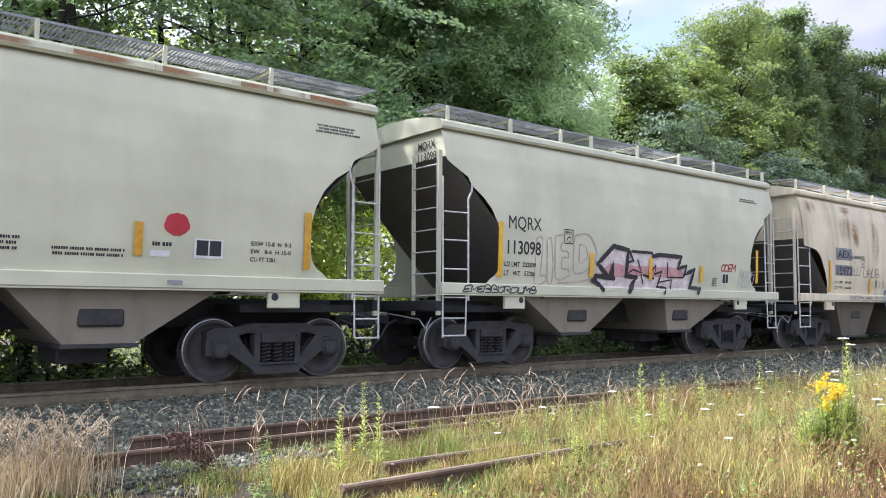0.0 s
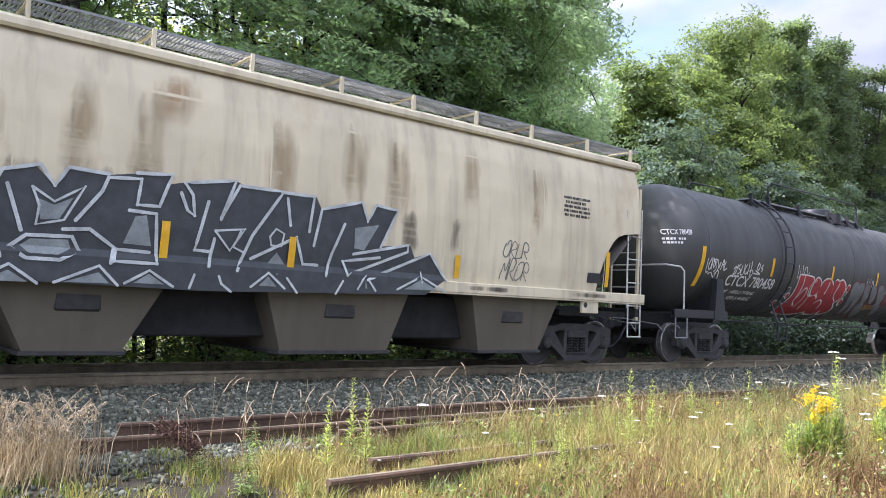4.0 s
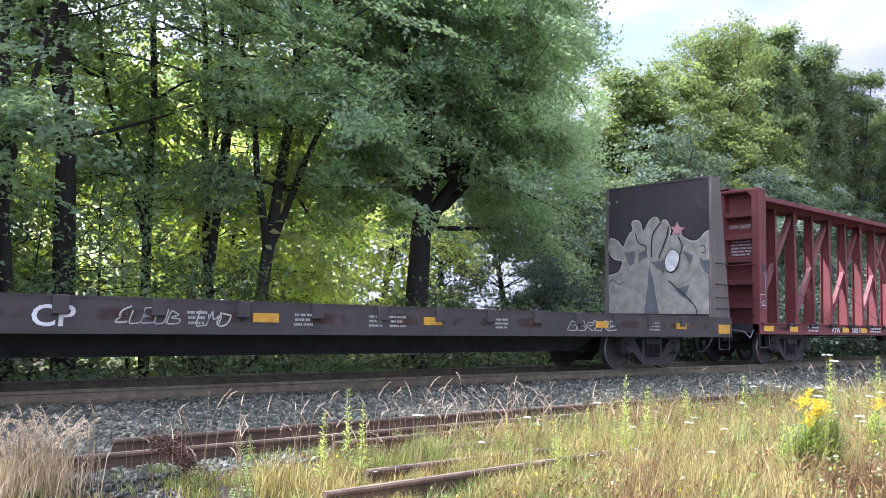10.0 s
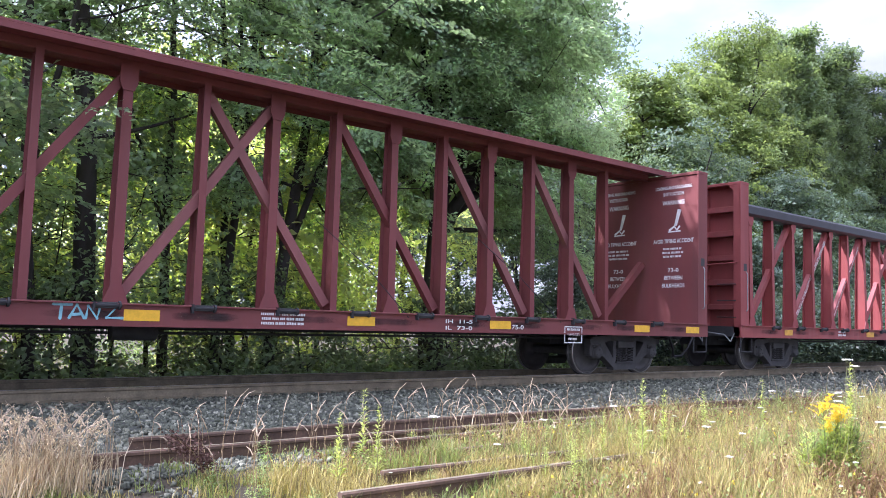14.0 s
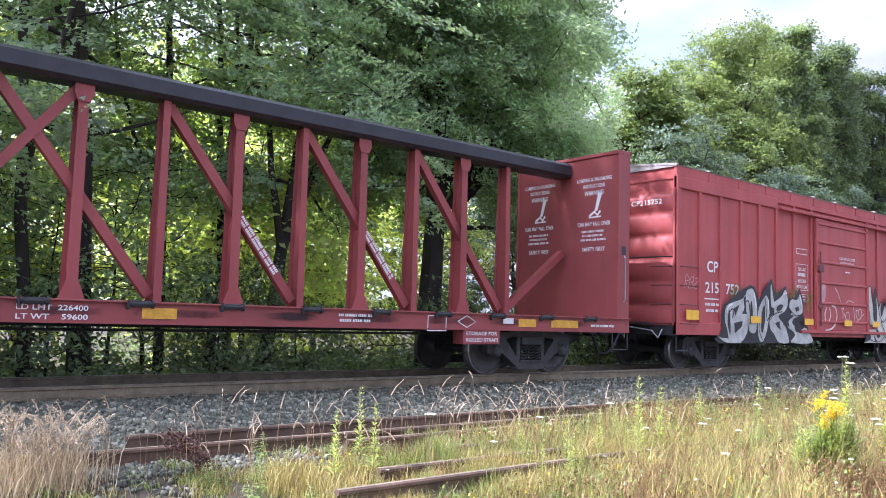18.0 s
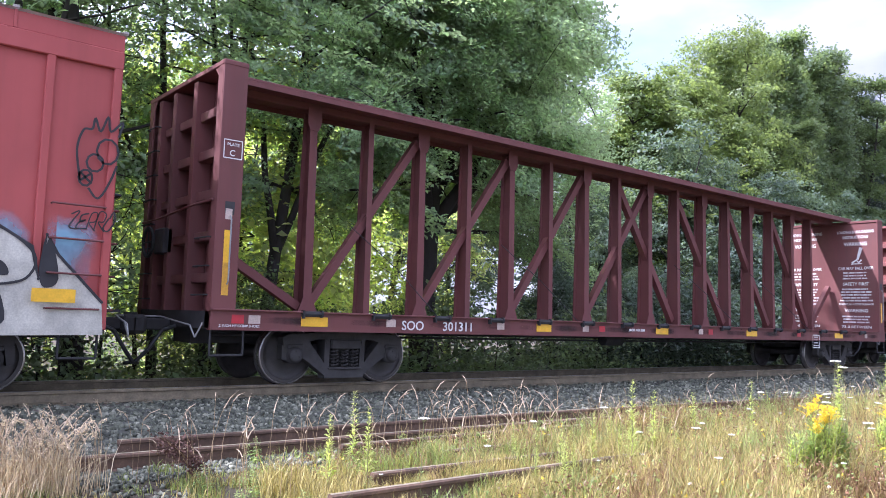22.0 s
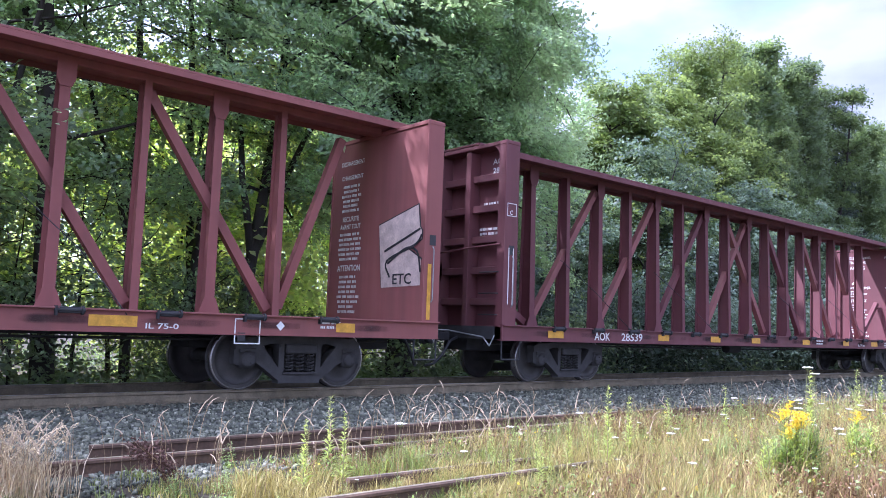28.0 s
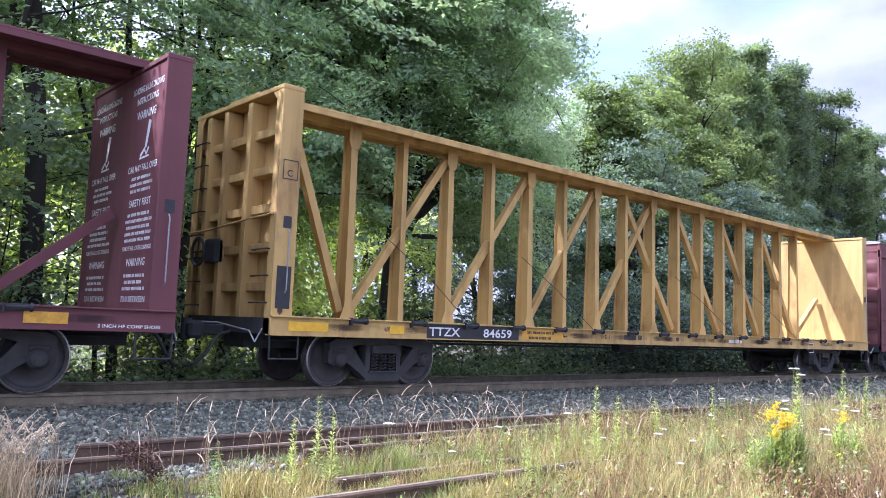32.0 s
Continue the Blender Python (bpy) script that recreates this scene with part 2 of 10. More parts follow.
M_GALV = mat("galvanised_steel", (0.30, 0.31, 0.31), 0.55, 0.35, 0.2, 8)
M_LADDER = mat("ladder_paint", (0.55, 0.55, 0.50), 0.5, 0, 0.2, 8)
M_WHITE = mat("white_marking", (0.72, 0.72, 0.70), 0.6, 0, 0.12, 10)
M_INK = mat("black_marking", (0.03, 0.03, 0.032), 0.6, 0, 0.2, 10)
M_GREYMARK = mat("grey_marking", (0.22, 0.23, 0.235), 0.6, 0, 0.2, 6)
M_AMBER = mat("reflector_yellow", (0.80, 0.46, 0.02), 0.35, 0, 0.12, 8)
M_OCHRE = mat("reflector_faded", (0.62, 0.33, 0.03), 0.5, 0, 0.2, 8)
M_GREYPATCH = mat("touched_up_grey", (0.17, 0.17, 0.165), 0.7, 0, 0.15, 6)
M_REDMARK = mat("red_marking", (0.46, 0.03, 0.04), 0.5, 0, 0.15, 6)


# ---- mesh building ----
class Shape:
    """Collects faces for one mesh."""

    def __init__(self):
        self.v, self.f, self.s = [], [], []

    def add(self, verts, faces, smooth=False):
        n = len(self.v)
        self.v += [tuple(p) for p in verts]
        self.f += [tuple(i + n for i in q) for q in faces]
        self.s += [smooth] * len(faces)
        return self

    def box(self, x0, x1, y0, y1, z0, z1, c=0.0):
        if c <= 0:
            vs = [(x, y, z) for x in (x0, x1) for y in (y0, y1) for z in (z0, z1)]
            return self.add(vs, [(0, 1, 3, 2), (4, 6, 7, 5), (0, 4, 5, 1), (2, 3, 7, 6), (0, 2, 6, 4), (1, 5, 7, 3)])
        lo, hi = (x0, y0, z0), (x1, y1, z1)
        c = min(c, 0.45 * min(hi[k] - lo[k] for k in range(3)))
        vs, at = [], {}
        for sx in (0, 1):
            for sy in (0, 1):
                for sz in (0, 1):
                    sg = (sx, sy, sz)
                    for k in range(3):
                        p = []
                        for a in range(3):
                            e = hi[a] if sg[a] else lo[a]
                            p.append(e if a == k else e + (-c if sg[a] else c))
                        at[sg, k] = len(vs)
                        vs.append(p)
        fs = []
        for k in range(3):
            a, b = (k + 1) % 3, (k + 2) % 3
            for s in (0, 1):
                ring = []
                for u, w in ((0, 0), (1, 0), (1, 1), (0, 1)):
                    sg = [0, 0, 0]
                    sg[k], sg[a], sg[b] = s, u, w
                    ring.append(at[tuple(sg), k])
                fs.append(ring if s else ring[::-1])
            for u in (0, 1):
                for w in (0, 1):
                    g0, g1 = [0, 0, 0], [0, 0, 0]
                    g0[a] = g1[a] = u
                    g0[b] = g1[b] = w
                    g1[k] = 1
                    q = [at[tuple(g0), a], at[tuple(g1), a], at[tuple(g1), b], at[tuple(g0), b]]
                    fs.append(q if u == w else q[::-1])
        for sg in {g for g, _ in at}:
            q = [at[sg, 0], at[sg, 1], at[sg, 2]]
            fs.append(q if sum(sg) % 2 else q[::-1])
        return self.add(vs, fs)

    def beam(self, p, q, w, d, up=(0, 0, 1)):
        """A straight bar of section w (sideways) by d (along up)."""
        p, q = Vector(p), Vector(q)
        ax = (q - p).normalized()
        side = ax.cross(Vector(up))
        side = side.normalized() if side.length > 1e-6 else Vector((0, 1, 0))
        upv = side.cross(ax)
        vs = []
        for e in (p, q):
            for a, b in ((-1, -1), (1, -1), (1, 1), (-1, 1)):
                vs.append(e + side * (a * w / 2) + upv * (b * d / 2))
        return self.add(vs, [(3, 2, 1, 0), (4, 5, 6, 7), (0, 1, 5, 4), (1, 2, 6, 5), (2, 3, 7, 6), (3, 0, 4, 7)])

    def rod(self, p, q, r, n=8, r2=None, caps=True, smooth=True):
        p, q = Vector(p), Vector(q)
        ax = (q - p).normalized()
        a = ax.orthogonal().normalized()
        b = ax.cross(a)
        r2 = r if r2 is None else r2
        vs = []
        for e, rr in ((p, r), (q, r2)):
            vs += [e + a * (rr * math.cos(2 * math.pi * k / n)) + b * (rr * math.sin(2 * math.pi * k / n)) for k in range(n)]
        self.add(vs, [(k, (k + 1) % n, n + (k + 1) % n, n + k) for k in range(n)], smooth)
        if caps:
            self.add(vs, [tuple(range(n))[::-1], tuple(range(n, 2 * n))])
        return self

    def pipe(self, pts, r, n=6):
        for p, q in zip(pts, pts[1:]):
            self.rod(p, q, r, n)
        return self

    def lathe(self, prof, centre, axis="y", n=32, smooth=True):
        """Revolves (along, radius) pairs about an axis through centre."""
        cx, cy, cz = centre
        vs = []
        for a, r in prof:
            for k in range(n):
                t = 2 * math.pi * k / n
                u, w = r * math.cos(t), r * math.sin(t)
                vs.append({"y": (cx + u, cy + a, cz + w), "x": (cx + a, cy + u, cz + w), "z": (cx + u, cy + w, cz + a)}[axis])
        fs = []
        for i in range(len(prof) - 1):
            for k in range(n):
                fs.append((i * n + k, i * n + (k + 1) % n, (i + 1) * n + (k + 1) % n, (i + 1) * n + k))
        return self.add(vs, fs, smooth)

    def prism(self, poly, y0, y1):
        """A polygon of (x, z) pushed from y0 to y1."""
        n = len(poly)
        vs = [(x, y0, z) for x, z in poly] + [(x, y1, z) for x, z in poly]
        return self.add(vs, [tuple(range(n)), tuple(range(n, 2 * n))[::-1]] + [(k, n + k, n + (k + 1) % n, (k + 1) % n) for k in range(n)])

    def grid(self, fn, nu, nv, smooth=True):
        vs = [fn(i / nu, j / nv) for j in range(nv + 1) for i in range(nu + 1)]
        fs = [(j * (nu + 1) + i, j * (nu + 1) + i + 1, (j + 1) * (nu + 1) + i + 1, (j + 1) * (nu + 1) + i) for j in range(nv) for i in range(nu)]
        return self.add(vs, fs, smooth)

    def mesh(self, name, material):
        me = bpy.data.meshes.new(name)
        me.from_pydata(self.v, [], self.f)
        me.polygons.foreach_set("use_smooth", self.s)
        me.materials.append(material)
        return me


def part(name, shape, material, parent=None, label="", m=None):
    """One mesh object, under a thing or a part."""
    me = shape if isinstance(shape, bpy.types.Mesh) else shape.mesh(name, material)
    ob = new(name, me)
    if parent is not None:
        ob.parent = parent
    if m is not None:
        ob.matrix_basis = m
    return tagged(ob, label) if label else ob


def glyphs(text, size, space=1.0):
    """Flat outline letters as verts and faces in x, z, from the built-in font; their width as well."""
    cu = bpy.data.curves.new("letters", "FONT")
    cu.body, cu.size, cu.space_character = text, size, space
    cu.resolution_u = 3
    cu.offset = (0.0 if size > 0.2 and set(text) & set("MNW") else 0.016) * size
    tmp = bpy.data.objects.new("letters", cu)
    me = bpy.data.meshes.new_from_object(tmp)
    vs = [(v.co.x, v.co.y) for v in me.vertices]
    fs = [tuple(p.vertices) for p in me.polygons]
    bpy.data.objects.remove(tmp)
    bpy.data.meshes.remove(me)
    return vs, fs, max((v[0] for v in vs), default=0)


# ---- ground, ballast and tracks ----
TRACK_Y = 11.72
GAUGE = 0.755

M_GRASSBED = mat("grass_bed", (0.060, 0.047, 0.028), 0.95, 0, 0.4, 0.8, 25, 0.6, 0.03)
M_BALLAST = mat("ballast_bed", (0.075, 0.079, 0.062), 0.9, 0, 0.35, 8, 40, 0.8, 0.02)
M_RUST = mat("rail_rust", (0.205, 0.172, 0.112), 0.75, 0.1, 0.3, 5, 40, 0.25)
M_RUST2 = mat("old_rail_rust", (0.125, 0.078, 0.052), 0.8, 0.05, 0.35, 5, 40, 0.3)
M_SHINE = mat("rail_running_top", (0.36, 0.34, 0.33), 0.32, 0.85, 0.15, 3, 30, 0.05, 0.001, (0.1, 1, 1))
M_TIE = mat("weathered_timber", (0.13, 0.105, 0.085), 0.9, 0, 0.3, 2, 60, 0.4, 0.004, (0.2, 4, 1), 0.25)


def ground_z(x, y):
    """Height of the lie of the land."""
    e = abs(y - TRACK_Y)
    n = noise.noise(Vector((x * 0.35, y * 0.35, 0))) * 0.06 + noise.noise(Vector((x * 1.3, y * 1.3, 4))) * 0.025
    if y < TRACK_Y:
        base = -0.20 - 0.19 * min(1, max(0, (10.3 - y) / 2.2)) - 0.09 * min(1, max(0, (7.4 - y) / 2.0))
        rough = min(1, max(0, (7.6 - y) / 2.0))
    else:
        base = -0.22 - 0.55 * min(1, max(0, (e - 2.0) / 1.5))
        rough = min(1, max(0, (e - 2.5) / 2.0))
    far = max(abs(x), abs(y))
    return base + n * rough * (1 + min(far / 60, 4))


def build_ground():
    xs = [-2200, -700, -200, -80, -40, -25] + [-18 + 0.5 * k for k in range(150)] + [60, 70, 90, 130, 250, 700, 2200]
    ys = [-2200, -600, -150, -50, -20] + [-10 + 0.5 * k for k in range(100)] + [42, 50, 60, 80, 120, 250, 700, 2200]
    vs = [(x, y, ground_z(x, y) - (0.06 if 7.2 < y < 14.0 else 0)) for y in ys for x in xs]
    w = len(xs)
    fs = [(j * w + i, j * w + i + 1, (j + 1) * w + i + 1, (j + 1) * w + i) for j in range(len(ys) - 1) for i in range(w - 1)]
    s = Shape().add(vs, fs, True)
    tagged(part("ground", s, M_GRASSBED), "uneven dry ground with sparse grass beside the railway", "ground", kind="structure")
    b = Shape()
    b.grid(lambda u, v: (-40 + 200 * u, 7.0 + 7.25 * v, ground_z(-40 + 200 * u, 7.0 + 7.25 * v) - (0.25 * max(0, v - 0.9) / 0.1) + 0.012 + 0.018 * noise.noise(Vector((u * 600, v * 24, 1)))), 300, 32)
    tagged(part("ballast", b, M_BALLAST), "bed of crushed grey stone under the main track", "ballast", kind="structure")


build_ground()


def rail_shape(pts, zs, h=0.17, w=0.07, foot=0.14):
    """A rail along a polyline: foot, web and rounded head; zs is the height of its top."""
    sec = [(-foot / 2, -h), (foot / 2, -h), (foot / 2, -h + 0.012), (0.012, -h + 0.035), (0.012, -0.045), (w / 2, -0.035), (w / 2, -0.012),
           (w / 2 - 0.012, 0), (-w / 2 + 0.012, 0), (-w / 2, -0.012), (-w / 2, -0.035), (-0.012, -0.045), (-0.012, -h + 0.035), (-foot / 2, -h + 0.012)]
    vs, n = [], len(sec)
    for k, (x, y) in enumerate(pts):
        a, b = pts[max(0, k - 1)], pts[min(len(pts) - 1, k + 1)]
        t = Vector((b[0] - a[0], b[1] - a[1])).normalized()
        for u, z in sec:
            vs.append((x - t.y * u, y + t.x * u, zs + z))
    fs = [tuple(range(n))[::-1], tuple(range(len(vs) - n, len(vs)))]
    for k in range(len(pts) - 1):
        fs += [(k * n + i, k * n + (i + 1) % n, (k + 1) * n + (i + 1) % n, (k + 1) * n + i) for i in range(n)]
    return Shape().add(vs, fs)


def build_track():
    for side, y in (("near", TRACK_Y - GAUGE), ("far", TRACK_Y + GAUGE)):
        root = part("rail", rail_shape([(-40, y), (160, y)], -0.004), M_RUST)
        tagged(root, "brown rusted steel rail with a bright running top", "rail", "rails of the main track", kind="structure")
        top = Shape()
        top.box(-40, 160, y - 0.022, y + 0.022, -0.003, 0.0)
        part("running_top", top, M_SHINE, root, "polished steel wheel band")
    tie = Shape().box(-0.115, 0.115, -1.3, 1.3, -0.20, 0.0, 0.012).mesh("tie", M_TIE)
    plate = Shape().box(-0.09, 0.09, -0.18, 0.18, 0, 0.014, 0.003).mesh("tie_plate", M_RUST)
    spike = Shape().rod((0, 0, 0), (0, 0, 0.035), 0.014, 6).rod((0, 0.012, 0.03), (0, 0.012, 0.045), 0.02, 6).mesh("spike", M_RUST)
    k = 0
    x = -3.0
    while x < 75:
        t = part("tie", tie, M_TIE, None, "", pose(x, TRACK_Y + random.uniform(-0.05, 0.05), -0.178 + random.uniform(-0.012, 0.004), 0, 0, random.uniform(-1, 1)))
        tagged(t, "weathered timber sleeper bedded in grey ballast", "sleeper", "sleepers of the main track")
        if x < 30:
            for s in (-GAUGE, GAUGE):
                p = part("tie_plate", plate, M_RUST, t, "", pose(0, s, 0))
                if s < 0 and x < 16:
                    for dx, dy in ((-0.05, -0.10), (0.05, 0.10)):
                        part("spike", spike, M_RUST, p, "", pose(dx, dy, 0.01))
        x += 0.52 + random.uniform(-0.02, 0.02)
        k += 1


build_track()


def build_old_rails():
    def line(x0, x1, f, n=14):
        return [(x0 + (x1 - x0) * i / n, f(x0 + (x1 - x0) * i / n)) for i in range(n + 1)]

    jobs = [(line(2.5, 34, lambda x: 8.03 - 0.0052 * (x - 4.5) ** 2 * (x > 4.5)), -0.215, "long rusted rail lying beside the main track"),
            (line(-4, 30, lambda x: 7.42 - 0.012 * x - 0.004 * max(0, x - 5) ** 2), -0.235, "disused rusted rail in gravel and weeds"),
            (line(3.95, 6.6, lambda x: 5.74 - 0.02 * (x - 4.0), 2), -0.285, "short rusted rail stub among the weeds"),
            (line(3.2, 9.4, lambda x: 5.20 + 0.008 * (x - 3.2)), -0.285, "rusted rail half buried in dry grass"),
            (line(4.4, 20.0, lambda x: 6.98 - 0.012 * (x - 4.4) - 0.003 * max(0, x - 6) ** 2), -0.25, "rusted rail half buried in dry grass"),
            (line(4.9, 10.0, lambda x: 6.36 - 0.03 * (x - 4.9)), -0.285, "rusted rail half buried in dry grass"),
            (line(5.6, 12.0, lambda x: 5.90 - 0.06 * (x - 4.0)), -0.31, "rusted rail half buried in dry grass")]
    for pts, z, label in jobs:
        rail = tagged(part("old_rail", rail_shape(pts, z), M_RUST2), label, "rail", "disused rails in the grass")
        # paler strip on the rail top: sunlight put into the rust colour
        top = [(x, y + dy, z + 0.002) for dy in (-0.022, 0.022) for x, y in pts]
        n = len(pts)
        part("worn_top", Shape().add(top, [(k, k + 1, n + k + 1, n + k) for k in range(n - 1)]), M_RUST, rail, "worn running top, paler rust colour standing in for sunlight")


build_old_rails()


# ---- trees, bushes, weeds ----
M_BARK = mat("bark", (0.036, 0.031, 0.027), 0.95, 0, 0.3, 3, 40, 0.6, 0.02, (1, 1, 0.25))
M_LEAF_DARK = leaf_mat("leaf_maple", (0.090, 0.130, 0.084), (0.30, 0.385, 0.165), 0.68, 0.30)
M_LEAF_ASH = leaf_mat("leaf_ash", (0.090, 0.130, 0.084), (0.30, 0.385, 0.165), 0.68, 0.30)
# brighter leaf copy with some of the sunlight put into its colour
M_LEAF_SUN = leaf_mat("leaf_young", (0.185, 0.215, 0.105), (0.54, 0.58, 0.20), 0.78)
M_LEAF_ROUND = leaf_mat("leaf_round_head", (0.066, 0.096, 0.036), (0.29, 0.37, 0.09), 0.42, 0.25)
M_LEAF_POP = leaf_mat("leaf_poplar", (0.064, 0.094, 0.050), (0.23, 0.31, 0.09), 0.42, 0.25)
M_LEAF_NEAR = leaf_mat("leaf_wood_edge", (0.056, 0.086, 0.060), (0.19, 0.26, 0.11), 0.36)
M_LEAF_SPRUCE = leaf_mat("spruce_needles", (0.034, 0.052, 0.040), (0.08, 0.12, 0.06), 0.25)
# darker leaf copy: the shade at the wood's foot is in its colour
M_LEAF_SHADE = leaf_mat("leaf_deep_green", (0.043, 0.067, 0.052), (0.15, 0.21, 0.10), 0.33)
M_LEAF_BUSH = leaf_mat("leaf_bush", (0.062, 0.090, 0.050), (0.23, 0.30, 0.11), 0.45)


def leaf_mesh(name, centres, normals, sizes, rng, material, aspect=0.55, bend=0.25):
    """Many small folded leaves in one mesh, from numpy arrays."""
    n = len(centres)
    nrm = normals / np.maximum(np.linalg.norm(normals, axis=1, keepdims=True), 1e-6)
    t = rng.normal(size=(n, 3))
    t -= nrm * (t * nrm).sum(1, keepdims=True)
    t /= np.maximum(np.linalg.norm(t, axis=1, keepdims=True), 1e-6)
    b = np.cross(nrm, t)
    L = sizes[:, None]
    w = L * aspect * 0.5
    base = centres - t * L * 0.5
    tip = centres + t * L * 0.5 - nrm * L * bend
    left = centres + b * w + nrm * L * 0.06
    right = centres - b * w + nrm * L * 0.06
    co = np.stack([base, left, tip, right], 1).reshape(-1, 3)
    me = bpy.data.meshes.new(name)
    me.vertices.add(4 * n)
    me.vertices.foreach_set("co", co.astype(np.float32).ravel())
    me.loops.add(4 * n)
    me.loops.foreach_set("vertex_index", np.arange(4 * n, dtype=np.int32))
    me.polygons.add(n)
    me.polygons.foreach_set("loop_start", (4 * np.arange(n)).astype(np.int32))
    me.materials.append(material)
    me.update(calc_edges=True)
    return me


def branch_tube(shape, pts, r0, r1, n=7):
    """A tapered, bent branch."""
    rings = []
    for k, p in enumerate(pts):
        a, b = Vector(pts[max(0, k - 1)]), Vector(pts[min(len(pts) - 1, k + 1)])
        ax = (b - a).normalized()
        u = ax.orthogonal().normalized()
        w = ax.cross(u)
        r = r0 + (r1 - r0) * k / (len(pts) - 1)
        rings += [Vector(p) + u * (r * math.cos(2 * math.pi * i / n)) + w * (r * math.sin(2 * math.pi * i / n)) for i in range(n)]
    fs = [(k * n + i, k * n + (i + 1) % n, (k + 1) * n + (i + 1) % n, (k + 1) * n + i) for k in range(len(pts) - 1) for i in range(n)]
    shape.add(rings, fs, True)


def grow(rng, p, way, length, segs, wander, lift):
    pts = [Vector(p)]
    d = Vector(way).normalized()
    for k in range(segs):
        d = (d + Vector(rng.normal(size=3)) * wander + Vector((0, 0, lift))).normalized()
        pts.append(pts[-1] + d * (length / segs))
    return pts


def make_tree(seed, H, profile, bare, limbs, leaf, size, per, material, label, trunk_r=0.2, forks=(), rise=0.5, flat=0.35, twigs=3, spread=0.75, fill=0, name="tree", droop=0.0, sprays=6, nodes=(4, 5), aspect=0.62, top=0, clump=1.0, jitter=0.34, keep=None):
    """One tree at the origin: profile(t) is the crown's radius from the lowest limb (t=0) to the top (t=1)."""
    rng = np.random.default_rng(seed)
    wood = Shape()
    ends = []
    stems = [grow(rng, (0, 0, -0.2), (0, 0, 1), H * 0.95, 10, 0.05, 0.06)]
    branch_tube(wood, stems[0], trunk_r * 1.15, trunk_r * 0.14, 8)
    for fz, fw, fl in forks:
        k = min(9, max(0, int(fz / (H * 0.95) * 10)))
        s = grow(rng, stems[0][k], fw, fl, 7, 0.10, 0.06)
        stems.append(s)
        branch_tube(wood, s, trunk_r * 0.62, trunk_r * 0.12, 6)
    for k in range(limbs):
        t = (k + rng.uniform(0, 1)) / limbs
        z = bare + (H - bare) * t * 0.93
        st = stems[int(rng.integers(0, len(stems)))] if t > 0.25 else stems[0]
        zz = np.array([q.z for q in st])
        i = int(np.clip(np.searchsorted(zz, z), 0, len(st) - 1))
        p = st[i]
        a = k * 2.399 + rng.uniform(-0.5, 0.5)
        ln = max(0.5, profile(t) * rng.uniform(0.75, 1.15))
        up = rise * (0.35 + 0.9 * t) * rng.uniform(0.5, 1.3)
        pts = grow(rng, p, (math.cos(a), math.sin(a), up), ln, 5, 0.12, -0.03 - droop)
        if keep and not keep(pts[-1]):
            continue
        branch_tube(wood, pts, trunk_r * 0.30 * (1.1 - 0.6 * t), 0.012, 4)
        for q in nodes:
            ends.append((pts[q], 0.5 + 0.5 * q / 5))
            for _ in range(twigs):
                tw = grow(rng, pts[q], Vector(rng.normal(size=3)) + Vector((math.cos(a), math.sin(a), 0.1 - droop)), ln * 0.28 * rng.uniform(0.6, 1.3), 3, 0.2, -0.04 - droop)
                if rng.uniform() < 0.5:
                    branch_tube(wood, tw, 0.018, 0.006, 3)
                ends.append((tw[-1], 1.0))
    for _ in range(fill):
        t = rng.uniform(0.05, 0.98)
        a, rr = rng.uniform(0, 2 * math.pi), profile(t) * math.sqrt(rng.uniform(0.1, 1))
        ends.append((Vector((rr * math.cos(a), rr * math.sin(a), bare + (H - bare) * t)), 1.0))
    # shoots that fill the head of the crown
    for _ in range(top):
        t = 1 - 0.62 * rng.uniform(0, 1) ** 1.3
        a, rr = rng.uniform(0, 2 * math.pi), profile(min(t, 0.98)) * rng.uniform(0.45, 1.02)
        q = Vector((rr * math.cos(a), rr * math.sin(a), bare + (H - bare) * t * 0.98))
        st = stems[int(rng.integers(0, len(stems)))]
        b = min(st, key=lambda v: (v - q).length + (3 if v.z > q.z else 0))
        if rng.uniform() < 0.3:
            branch_tube(wood, [b, b.lerp(q, 0.5) + Vector((0, 0, 0.2)), q], 0.022, 0.006, 4)
        ends.append((q, 1.0))
        ends.append((b.lerp(q, 0.7) + Vector((0, 0, 0.15)), 1.0))
    C, N, S = [], [], []
    for p, k in ends:
        if keep and not keep(p):
            continue
        # each twig carries a few flat sprays of leaves that face the same way
        out = np.array([p[0], p[1], 0.0])
        out /= max(1e-3, np.linalg.norm(out))
        for _ in range(sprays):
            m = int(per / sprays * rng.uniform(0.4, 1.6) * k)
            if m < 1:
                continue
            c = np.array(p) + rng.normal(size=3) * np.array([spread, spread, spread * 0.6]) * 0.5 * clump
            face = np.array([0, 0, 0.8]) + out * rng.uniform(0.1, 0.9) + rng.normal(size=3) * 0.3
            off = rng.normal(size=(m, 3)) * np.array([1, 1, flat]) * spread * 0.24
            off[:, 2] -= (off @ out) * 0.45
            C.append(c[None] + off)
            N.append(face[None] + rng.normal(size=(m, 3)) * jitter)
            S.append(size * rng.uniform(0.65, 1.3, m))
    C, N, S = np.concatenate(C), np.concatenate(N), np.concatenate(S)
    root = new(name)
    tagged(root, label, "tree" if name == "tree" else name)
    part("trunk", wood, M_BARK, root)
    part("crown", leaf_mesh("crown", C, N, S, rng, material, aspect), material, root)
    return root


def placed(ob, x, y, rot, k=1.0, dz=0.0):
    return pose(x, y, ground_z(x, y) + dz, 0, 0, rot) @ Matrix.Scale(k, 4)


